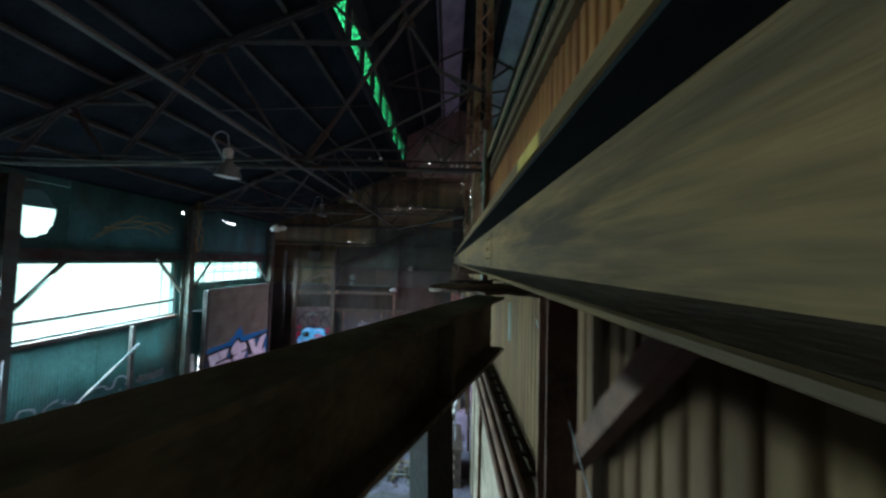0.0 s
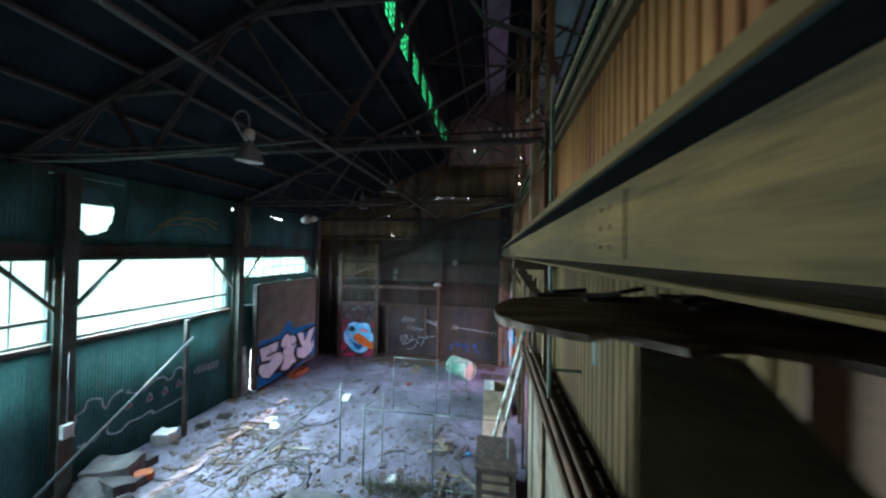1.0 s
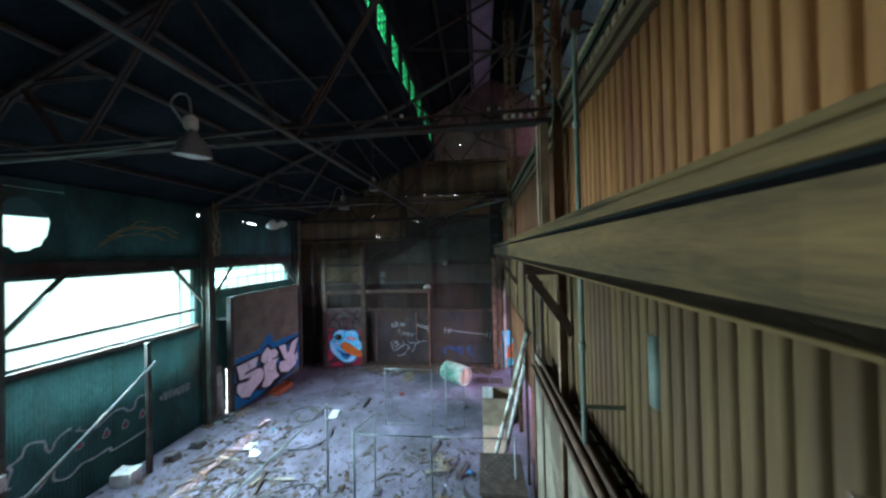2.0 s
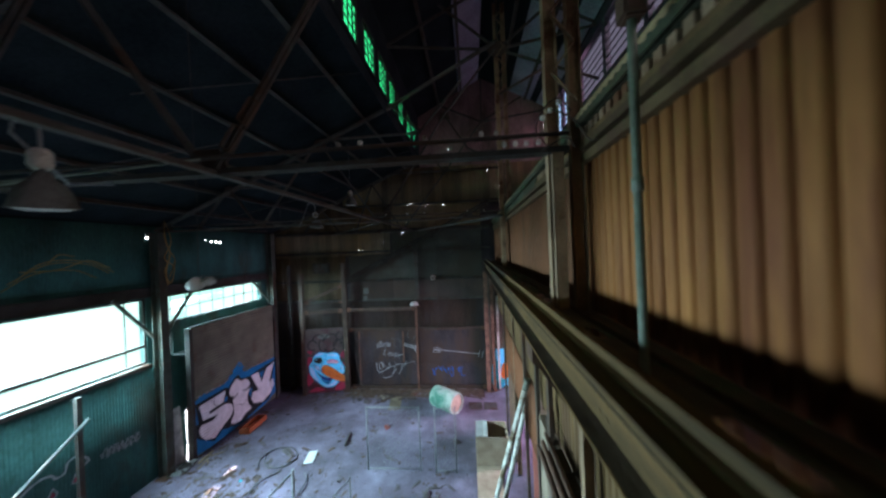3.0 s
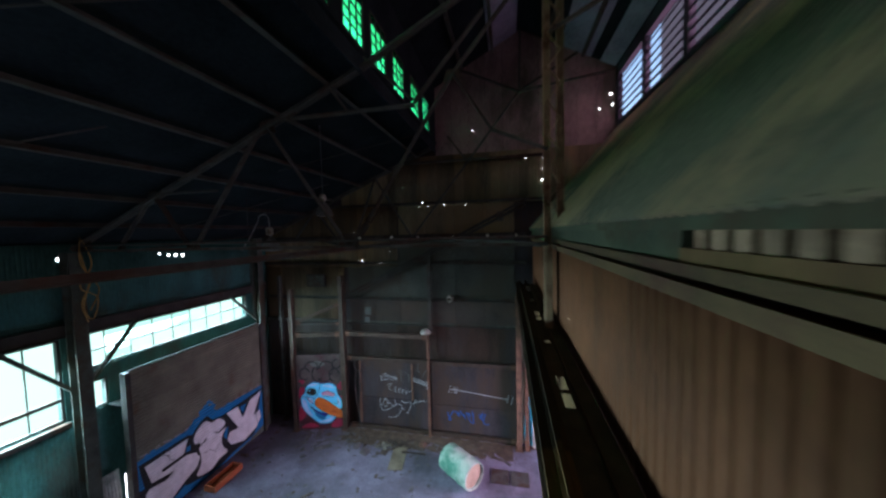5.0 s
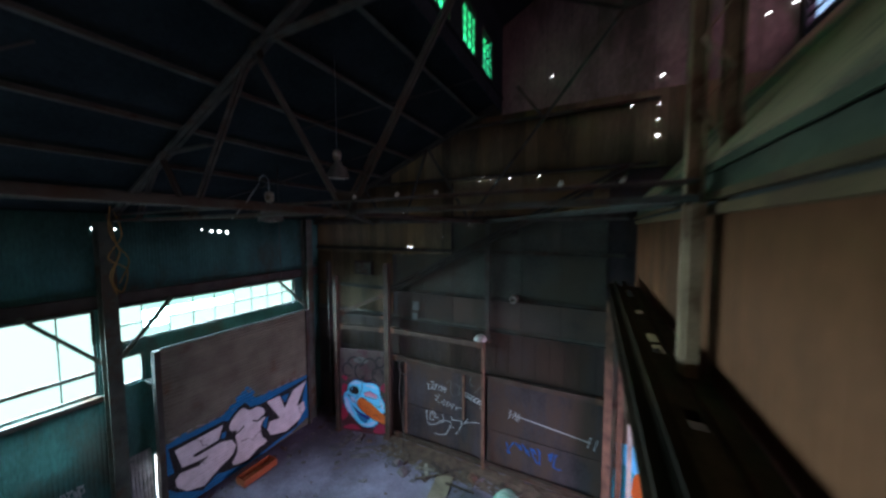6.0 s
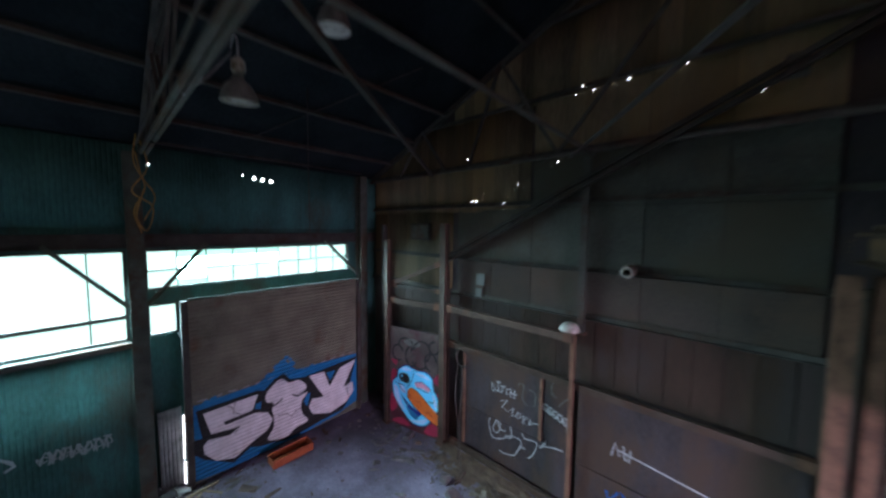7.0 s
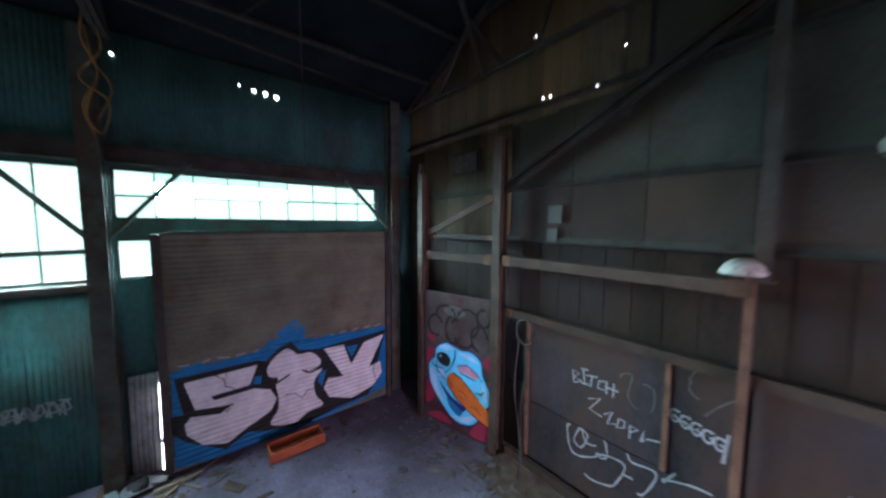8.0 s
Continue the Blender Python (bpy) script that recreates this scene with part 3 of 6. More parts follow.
def wall_column(y):
    """A riveted wall column of the left side with knee braces."""
    c = thing("wall_column", (-10.02, y, 0), "dirty riveted steel wall column with knee braces", "column", "columns of the window wall")
    bm = B()
    i_bar(bm, (-10.02, y, 0), (-10.02, y, 7.6), 0.26, 0.3, 0.02, up=(1, 0, 0))
    part("shaft", bm, STEEL_HAZE, c)
    bm = B()
    box(bm, -10.2, y - 0.24, 0, -9.84, y + 0.24, 0.03)
    part("base_plate", bm, RUST, c)
    for s in (-1, 1):
        bm = B()
        angle_bar(bm, (-10.08, y + 0.16 * s, 4.35), (-10.08, y + 1.25 * s, 5.68), 0.08)
        part("knee_brace", bm, STEEL_HAZE, c)
    bm = B()
    for k in range(9):
        z = 0.5 + 0.8 * k
        for s in (-0.08, 0.08):
            tube(bm, (-9.875, y + s, z), (-9.855, y + s, z), 0.018, 6)
    part("rivets", bm, STEEL_HAZE, c)
    return c


for y in (1.15, 7.03, 12.02):
    wall_column(y)
c = thing("wall_column", (-10.02, 17.45, 0), "dirty steel corner column with a knee brace", "column", "columns of the window wall")
bm = B()
i_bar(bm, (-10.05, 17.5, 0), (-10.05, 17.5, 7.8), 0.26, 0.3, 0.02, up=(1, 0, 0))
part("shaft", bm, STEEL_HAZE, c)
bm = B()
angle_bar(bm, (-10.08, 17.35, 4.5), (-10.08, 16.2, 5.68), 0.08)
part("knee_brace", bm, STEEL_HAZE, c)

# roller shutter door with its graffiti
door = thing("door_1", (-9.8, 14.95, 0), "closed grey roller shutter with large white graffiti letters", "roller door", kind="structure")
slat_bm = B()
prof = [(0, 0), (0.012, 0.012), (0.02, 0.05), (0.012, 0.088), (0, 0.1), (-0.012, 0.1), (-0.012, 0)]
a, b = [slat_bm.verts.new((x, 0, z)) for x, z in prof], [slat_bm.verts.new((x, 4.34, z)) for x, z in prof]
for i in range(len(prof)):
    j = (i + 1) % len(prof)
    slat_bm.faces.new((a[i], a[j], b[j], b[i]))
slat_bm.faces.new(a)
slat_bm.faces.new(b[::-1])
slat = mesh_of("slat", slat_bm, DOOR_SLAT)
for k in range(44):
    piece("slat", slat, door, pose(-9.82, 12.78, 0.02 + 0.1 * k))
for y in (12.72, 17.17):
    bm = B()
    box(bm, -9.9, y - 0.06, 0, -9.72, y + 0.06, 4.42)
    part("guide_rail", bm, STEEL, door)
# Shelf blackened to stay dark beside the window lamp.
bm = B()
box(bm, -10.34, 12.66, 3.56, -9.86, 17.25, 3.6)
part("head_shelf", bm, SHADE_BLACK, door)
# Bar added to hide the lit top edge of the slats.
part("top_bar", box(B(), -9.845, 12.79, 4.425, -9.785, 17.1, 4.455), SHADE_BLACK, door)


def on_door(a, b, d):
    return Vector((-9.798 + d, a, b))


def graffiti(name, pts, mat, place, depth, parent, label="", smooth=True):
    bm = B()
    flat_shape(bm, smooth_outline(pts) if smooth else [Vector(p) for p in pts], lambda u, v, d: place(u, v, d + depth))
    return part(name, bm, mat, parent, label)


halo = [(12.8, 0.1), (12.81, 1.94), (14.11, 1.97), (14.53, 2.17), (14.81, 2.42), (15.15, 2.02), (17.1, 1.93), (17.1, 0.3), (16.4, 0.12), (15.29, 0.03), (14.24, 0.03), (13.55, 0.03)]
graffiti("blue_halo", halo, D_BLUE, on_door, 0.0, door, "blue sprayed background", False)
for k, (y, z, s) in enumerate(((14.78, 2.36, 0.09), (14.66, 2.26, 0.12), (14.88, 2.46, 0.07), (15.02, 2.24, 0.1), (14.42, 2.1, 0.09), (13.2, 1.97, 0.07), (15.6, 2.0, 0.06), (13.05, 1.95, 0.06), (14.98, 2.38, 0.05))):
    pts = [(y + s * (1 + 0.15 * math.sin(3 * a + y * 9)) * math.cos(a), z + 0.8 * s * 1.0 * math.sin(a)) for a in (2 * math.pi * i / 9 for i in range(9))]
    graffiti("overspray", pts, D_BLUE, on_door, 0.0006 + 0.0004 * k, door, "soft blue overspray")
black = [(12.85, 1.8), (14.15, 1.8), (14.3, 1.73), (14.58, 1.97), (14.8, 2.04), (14.97, 1.81), (15.4, 1.72), (15.86, 1.76), (17.1, 1.82), (16.86, 1.02), (16.98, 0.68), (16.57, 0.2), (15.83, 0.17), (15.29, 0.09), (14.8, 0.09), (14.1, 0.27), (13.95, 0.35), (13.56, 0.14), (12.97, 0.55), (12.78, 0.78), (12.78, 1.11), (12.95, 1.09), (12.89, 1.49)]
graffiti("black_outline", black, D_BLACK, on_door, 0.004, door, "thick black outline", False)
letter_s = [(12.98, 1.68), (14.15, 1.7), (14.01, 1.32), (13.37, 1.3), (13.42, 1.2), (14.08, 1.22), (14.37, 1.1), (14.49, 0.86), (14.37, 0.63), (13.95, 0.45), (13.59, 0.25), (13.2, 0.4), (12.98, 0.68), (12.96, 0.88), (13.05, 1.0), (13.5, 0.9), (13.7, 1.02), (13.12, 1.12)]
letter_i = [(14.33, 1.58), (14.5, 1.79), (14.73, 1.9), (14.94, 1.72), (15.2, 1.7), (15.4, 1.5), (15.39, 1.34), (15.17, 1.28), (15.45, 1.25), (15.27, 1.01), (15.29, 0.66), (15.45, 0.37), (15.11, 0.32), (14.82, 0.18), (14.36, 0.32), (14.5, 0.6), (14.52, 0.88), (14.48, 1.12), (14.52, 1.3), (14.36, 1.38)]
letter_y = [(15.5, 1.7), (15.97, 1.68), (16.15, 1.15), (16.5, 1.63), (17.05, 1.72), (16.62, 0.95), (16.94, 1.01), (16.99, 0.7), (16.73, 0.42), (16.15, 0.28), (15.6, 0.5), (15.48, 0.75), (15.58, 0.97), (15.95, 0.9)]
for pts, bend in ((letter_s, False), (letter_i, True), (letter_y, False)):
    graffiti("white_letter", pts, D_WHITE, on_door, 0.008, door, "white graffiti letter", bend)
for pts in ([(14.1, 1.46), (14.22, 1.46), (14.2, 1.28), (14.06, 1.32)], [(15.4, 1.16), (15.54, 1.2), (15.44, 0.8), (15.34, 0.98)], [(16.03, 1.62), (16.33, 1.6), (16.17, 1.33)]):
    graffiti("blue_gap", pts, D_BLUE, on_door, 0.009, door, "blue sprayed gap", False)
for pts, w in (([(13.4, 1.72), (13.59, 1.57), (13.64, 1.7)], 0.018), ([(13.59, 1.57), (13.6, 1.43), (13.75, 1.33)], 0.018), ([(14.63, 0.89), (14.85, 0.85), (15.0, 0.69), (15.11, 0.83), (15.28, 0.81)], 0.018), ([(14.38, 1.3), (14.52, 1.21), (14.74, 1.31)], 0.05), ([(15.02, 1.33), (15.18, 1.23), (15.42, 1.27)], 0.045), ([(16.77, 1.06), (16.74, 0.78), (16.83, 0.54)], 0.018), ([(13.4, 1.04), (13.72, 1.02), (13.6, 0.9)], 0.03)):
    bm = B()
    stroke(bm, pts, lambda u, v, d: on_door(u, v, d + 0.012), w)
    part("letter_line", bm, P_BLACK, door)
for k in range(14):
    rnd = random.Random(k)
    y = 12.9 + 0.3 * k
    bm = B()
    stroke(bm, [(y, 1.97 + rnd.uniform(0, 0.06)), (y + rnd.uniform(0.08, 0.2), 1.98 + rnd.uniform(0, 0.06))], on_door, 0.03)
    part("chipped_edge", bm, P_TAG, door)

# strip of bright corrugated metal and rubbish beside the door
sh = thing("loose_sheet", (-10.1, 12.45, 0), "bent sheet of bare corrugated metal leaning by the shutter", "metal sheet")
bm = corrugated(0.42, 1.85, 0.07, 0.03, 8, -1)
bm.transform(pose(-10.05, 12.22, 0.05, 0, -3, 0))
part("sheet", bm, GALV, sh)

# ---------- end wall: sheets, girts, posts, braces ----------
sheet_h = [(4.4, 6.55), (6.55, 8.9), (8.9, 10.68)]
for r, (z0, z1) in enumerate(sheet_h):
    bm = corrugated(0.33, z1 - z0 + 0.06, 0.11, 0.01, 6)
    bm.transform(Matrix.Rotation(radians(90), 4, "Z"))
    me = mesh_of("siding_sheet", bm, SIDING)
    for k in range(42 if r == 2 else 33):
        x = -10.25 + 0.332 * (k + 1)
        if (r == 0 and x > -6.3) or (r == 1 and x > -4.0):
            continue
        if z0 + 0.2 < roof_z(max(-10.3, x - 0.33)) or x > -2.6:
            if x > -2.6 or z1 < roof_z(x) + 1.2:
                piece("siding_sheet", me, wall_end, pose(x, YE + 0.02 + 0.006 * ((k * 7 + r * 3) % 3), z0, 0, 0, 0.5 * ((k * 5) % 3 - 1)))
# flat sheets below and right of the long brace, brown boards under them, slate at the foot
for name, mat, w, rows_ in (("wall_panel", SIDING_DARK, 1.176, ((0.02, 1.48, -10.2, 0.2), (1.49, 2.93, -10.2, 0.2))), ("wall_board", BOARD_BROWN, 0.392, ((2.94, 4.28, -10.2, 0.2),)), ("wall_panel", SIDING_GREY, 1.1, ((4.29, 5.28, -6.4, 0.2),)), ("wall_panel", SIDING_GREEN, 1.1, ((5.29, 6.6, -6.4, 0.2), (6.61, 7.72, -4.2, 0.2))), ("wall_panel", SIDING, 1.1, ((7.73, 8.92, -4.2, 0.2),))):
    for r, (z0, z1, xa, xb) in enumerate(rows_):
        pb = B()
        box(pb, 0, -0.008, 0, w - 0.008, 0.008, z1 - z0)
        bmesh.ops.bevel(pb, geom=pb.edges[:], offset=0.004, segments=1, affect="EDGES")
        me = mesh_of(name, pb, mat)
        for k in range(int((xb - xa) / w + 0.99)):
            piece(name, me, wall_end, pose(xa + w * k, YE + 0.036 - 0.006 * ((k + r) % 2), z0, 0.12 * ((k * 5 + r) % 3 - 1), 0, 0.2 * ((k * 7 + r) % 3 - 1)))
for z, h in ((4.3, 0.1), (5.27, 0.1), (6.68, 0.1), (7.7, 0.12), (8.94, 0.1), (10.46, 0.1)):
    bm = B()
    x0 = max(-10.3, XL + (z - 7.85) / 0.43 + 0.1)
    angle_bar(bm, (x0, YE - 0.02, z), (0.6 if z < 8.5 else 1.2, YE - 0.02, z), h, 0.012, up=(0, 0, 1))
    part("girt", bm, STEEL, wall_end)


def post(name, x, y, z0, z1, w, d, mat, label):
    p = thing(name, (x, y, z0), label, "post", "posts of the end wall")
    bm = B()
    i_bar(bm, (x, y, z0), (x, y, z1), w, d, 0.018, up=(0, 1, 0))
    part("shaft", bm, mat, p)
    bm = B()
    box(bm, x - w * 0.8, y - d * 0.8, z0, x + w * 0.8, y + d * 0.8, z0 + 0.025)
    part("base_plate", bm, RUST, p)
    return p


post("frame_post", -8.5, 17.42, 0, 5.75, 0.16, 0.18, STEEL_PALE, "brown steel frame post beside the painted board")
post("frame_post", -6.55, 17.85, 0, 6.25, 0.2, 0.22, STEEL_PALE, "heavy brown steel frame post of the end wall")
post("frame_post", -3.05, 17.85, 0, 4.0, 0.085, 0.09, RUST, "slender rusty steel post carrying a lamp bowl")
post("frame_post", -2.99, 18.08, 4.0, 7.55, 0.13, 0.12, STEEL, "dark steel upright on the end wall")
post("frame_post", 0.28, 17.8, 0, 5.6, 0.18, 0.2, RUST, "rusty steel post below the girder end")
post("frame_post", 0.56, 17.85, 0, 5.6, 0.14, 0.16, RUST, "rusty steel post doubled below the girder end")
post("frame_post", 0.8, 17.95, 0, 4.4, 0.1, 0.1, PLASTER, "pale painted post at the edge of the opening")
post("frame_post", -9.45, 18.0, 0, 6.2, 0.14, 0.14, STEEL, "dark steel upright in the corner")


def frame_rail(name, p, q, w, h, mat, label):
    r = thing(name, p, label, "rail", "rails of the end wall")
    part("rail", bar(B(), p, q, w, h), mat, r)
    d = (Vector(q) - Vector(p)).normalized()
    for e, s in ((Vector(p), 1), (Vector(q), -1)):
        part("end_plate", bar(B(), e + d * s * 0.02, e + d * s * 0.2, w + 0.02, h + 0.03), RUST, r)
    return r


frame_rail("frame_rail", (-8.42, 17.45, 3.92), (-6.64, 17.8, 3.92), 0.1, 0.16, STEEL_PALE, "brown steel cross rail over the painted board")
frame_rail("frame_rail", (-6.44, 17.85, 3.94), (-3.04, 17.85, 3.94), 0.12, 0.16, STEEL_PALE, "brown steel cross rail on the end wall")
frame_rail("frame_rail", (-6.44, 17.95, 2.93), (0.2, 17.95, 2.93), 0.1, 0.14, STEEL_PALE, "rusty steel rail over the tagged boards")
frame_rail("frame_rail", (-6.4, 17.98, 0.12), (0.2, 17.98, 0.12), 0.1, 0.14, STEEL_PALE, "rusty bottom rail of the tagged boards")
frame_rail("frame_rail", (-8.42, 17.5, 4.4), (-6.62, 17.78, 5.15), 0.08, 0.12, STEEL_PALE, "pale diagonal steel strut")
frame_rail("frame_rail", (-8.42, 17.55, 4.35), (-6.62, 17.8, 4.35), 0.08, 0.08, STEEL, "thin steel rail in the frame")
br = thing("wall_brace", (-3.3, 18.0, 5.3), "long dark double-angle brace across the end wall", "brace")
for o in (0, 0.14):
    bm = B()
    angle_bar(bm, (-6.5, 18.0, 5.35 - o), (0.6, 18.0, 8.9 - o), 0.1, 0.014)
    part("brace_bar", bm, STEEL, br)
for x in (-4.5, -2.2, -0.3):
    bm = B()
    z = 5.35 + (x + 6.5) * 0.5
    box(bm, x - 0.12, 17.985, z - 0.22, x + 0.12, 18.0, z + 0.12)
    part("gusset_plate", bm, STEEL, br)

# boards with tags between the posts
tb = thing("tagged_board", (-3.0, 18.1, 0.2), "dark slate board wall scrawled with white tags", "board wall")
for x0, x1, z0, z1 in ((-5.95, -3.82, 1.3, 2.86), (-3.75, -3.1, 1.3, 2.86), (-2.98, 0.18, 1.22, 2.86), (-5.95, -3.1, 0.2, 1.27), (-2.98, 0.18, 0.2, 1.19)):
    bm = B()
    box(bm, x0, 18.1, z0, x1, 18.13, z1)
    part("board", bm, SIDING_DARK, tb)
for x, z0 in ((-5.99, 0.2), (-3.785, 1.3)):
    bm = B()
    box(bm, x - 0.03, 18.05, z0, x + 0.035, 18.13, 2.86)
    part("stile", bm, RUST, tb)


def on_board(a, b, d):
    return Vector((a, 18.098 - d, b))


def tag_lines(name, lines, place, parent, mat, lw, bend=True):
    """Sprayed strokes, each a mesh of its own, rounded by a curve through a few points."""
    for pts in lines:
        n = len(pts)
        bm = B()
        curve = smooth_outline(pts, 4)[: 4 * (n - 1) + 1] if bend and n > 2 and pts[0] != pts[-1] else [Vector(p) for p in pts]
        stroke(bm, curve, place, lw)
        part(name, bm, mat, parent)


tag_lines("letter_stroke", [[(-5.08, 2.01), (-5.11, 2.2), (-4.99, 2.18), (-5.08, 2.1), (-4.95, 2.08), (-5.07, 2.0)], [(-4.9, 2.05), (-4.93, 2.28)], [(-4.97, 2.28), (-4.86, 2.29)], [(-4.96, 2.04), (-4.84, 2.05)], [(-4.8, 2.04), (-4.79, 2.22)], [(-4.87, 2.2), (-4.71, 2.23)], [(-4.59, 2.21), (-4.68, 2.18), (-4.69, 2.06), (-4.6, 2.07)], [(-4.56, 2.03), (-4.56, 2.22)], [(-4.46, 2.02), (-4.46, 2.22)], [(-4.58, 2.13), (-4.4, 2.13)]], on_board, tb, P_TAG, 0.028, False)
tag_lines("tag_stroke", [[(-4.82, 1.83), (-4.64, 1.91), (-4.81, 1.67), (-4.62, 1.63)], [(-4.57, 1.69), (-4.46, 1.78), (-4.53, 1.55), (-4.41, 1.62)], [(-4.37, 1.7), (-4.39, 1.57), (-4.29, 1.62), (-4.28, 1.73), (-4.36, 1.72)], [(-4.21, 1.51), (-4.21, 1.7), (-4.1, 1.69), (-4.2, 1.6)], [(-4.07, 1.54), (-4.03, 1.71), (-4.04, 1.54), (-3.98, 1.62), (-3.85, 1.65)]], on_board, tb, P_TAG, 0.028, False)
for k in range(5):
    rnd = random.Random(90 + k)
    x, z = -3.74 + 0.115 * k, 2.19 - 0.035 * k
    tag_lines("tag_stroke", [[(x + 0.09, z - 0.01), (x + 0.02, z - 0.0), (x, z - 0.09), (x + 0.05, z - 0.15), (x + 0.1, z - 0.11), (x + 0.06 + rnd.uniform(-0.03, 0.03), z - 0.07)]], on_board, tb, P_TAG, 0.034)
tag_lines("tag_stroke", [[(-3.16, 2.13), (-3.19, 1.77)]], on_board, tb, P_TAG, 0.03, False)
tag_lines("tag_stroke", [[(-5.12, 1.24), (-5.15, 1.02), (-5.07, 0.79), (-4.87, 0.81), (-4.66, 1.0)], [(-4.95, 1.27), (-5.04, 1.01), (-4.91, 0.95), (-4.82, 1.2), (-4.94, 1.26)], [(-4.89, 1.27), (-4.85, 1.09), (-4.69, 1.11)], [(-4.55, 1.26), (-4.51, 1.03), (-4.62, 0.96)], [(-4.83, 0.53), (-4.49, 0.57), (-4.35, 0.72), (-4.26, 1.06), (-4.66, 0.97)], [(-4.22, 1.24), (-4.16, 1.16), (-3.87, 1.2), (-3.9, 0.98), (-4.06, 0.74)], [(-4.28, 0.9), (-4.15, 0.91)], [(-3.77, 1.12), (-3.65, 1.32)], [(-3.78, 1.15), (-3.48, 1.27), (-3.27, 1.29)]], on_board, tb, P_TAG, 0.032)
tag_lines("faint_stroke", [[(-3.54, 2.64), (-3.51, 2.78), (-3.38, 2.85), (-3.24, 2.82)], [(-3.54, 2.64), (-3.55, 2.51), (-3.45, 2.45)], [(-3.38, 2.26), (-3.25, 2.45), (-3.09, 2.6)], [(-4.38, 2.36), (-4.22, 2.45), (-4.26, 2.11), (-4.13, 2.0)], [(-4.07, 2.37), (-3.93, 2.32), (-3.96, 2.03)]], on_board, tb, P_FAINT, 0.02)
tag_lines("arrow_stroke", [[(-2.2, 1.87), (-1.2, 1.76), (-0.1, 1.64)], [(-2.32, 1.72), (-2.26, 2.0), (-2.18, 1.76)], [(-2.12, 1.98), (-2.08, 1.72)], [(-2.0, 1.95), (-2.02, 1.72)], [(-0.16, 1.48), (-0.08, 1.8)], [(0.0, 1.45), (0.08, 1.76)]], on_board, tb, P_TAG, 0.03, False)
for k in range(7):
    rnd = random.Random(150 + k)
    x = -2.35 + 0.22 * k
    tag_lines("blue_stroke", [[(x + rnd.uniform(-0.05, 0.22), 0.8 + rnd.uniform(-0.24, 0.26)) for _ in range(4)]], on_board, tb, P_DEEP, 0.05)

# painted board with the winking snow face
sb = thing("painted_board", (-7.5, 17.4, 0), "board painted with a blue-white winking face and carrot nose", "painted board")
bm = B()
bar(bm, (-8.42, 17.44, 1.56), (-6.64, 17.84, 1.56), 0.04, 3.08)
part("board", bm, material("sprayed_board", (0.05, 0.037, 0.036), (0.13, 0.1, 0.097), 0.7, scale=1.6, grain=20, bump=0.1, stain=(0.085, 0.026, 0.036), stain_at=0.6), sb)


def on_snow(a, b, d):
    """Place on the slanting board: a along it, b up."""
    return Vector((-8.42 + 0.9757 * a + 0.219 * (0.022 + d), 17.44 + 0.2193 * a - 0.9757 * (0.022 + d), b))


for cx, cz, rx_, rz_, a0, a1 in ((0.32, 2.32, 0.2, 0.24, 0.4, 5.2), (0.62, 2.62, 0.26, 0.2, -0.8, 3.6), (0.82, 2.3, 0.2, 0.3, 0.9, 5.8), (1.2, 2.52, 0.28, 0.3, -1.2, 3.0), (1.5, 2.25, 0.2, 0.26, 0.2, 4.6), (1.6, 2.7, 0.16, 0.18, 1.5, 6.0), (1.1, 2.12, 0.22, 0.14, 3.0, 6.4)):
    bm = B()
    stroke(bm, [(cx + rx_ * math.cos(a0 + (a1 - a0) * i / 14), cz + rz_ * math.sin(a0 + (a1 - a0) * i / 14)) for i in range(15)], on_snow, 0.07)
    part("black_scrawl", bm, P_BLACK, sb)
graffiti("pale_scrawl", [(0.55, 2.7), (0.85, 2.85), (1.15, 2.72), (0.9, 2.58)], P_FAINT, on_snow, 0.0, sb)
for pts in ([(0.05, 0.4), (0.3, 0.6), (0.2, 1.0), (0.06, 0.9)], [(1.6, 1.75), (1.8, 2.0), (1.82, 1.6)], [(1.3, 0.1), (1.78, 0.15), (1.8, 0.6), (1.5, 0.42)], [(0.06, 2.05), (0.25, 1.9), (0.3, 2.08)], [(1.72, 1.4), (1.83, 1.2), (1.83, 0.85), (1.76, 0.95)], [(0.1, 0.1), (0.8, 0.12), (0.5, 0.3)], [(0.08, 1.3), (0.3, 1.7), (0.1, 1.75)]):
    graffiti("red_spray", pts, P_RED, on_snow, 0.0, sb)
face = [(0.14, 1.3), (0.2, 1.44), (0.32, 1.57), (0.37, 1.79), (0.63, 1.96), (0.89, 1.92), (1.03, 1.89), (1.33, 1.91), (1.54, 1.77), (1.59, 1.49), (1.75, 1.21), (1.76, 0.92), (1.58, 0.75), (1.49, 0.49), (1.27, 0.3), (0.89, 0.27), (0.51, 0.55), (0.2, 0.92)]
graffiti("face_edge", [(0.97 + (x - 0.97) * 1.03, 1.1 + (z - 1.1) * 1.04) for x, z in face], P_NAVY, on_snow, 0.002, sb, "dark blue outline")
graffiti("face_shape", face, P_SKY, on_snow, 0.006, sb, "pale blue sprayed face")
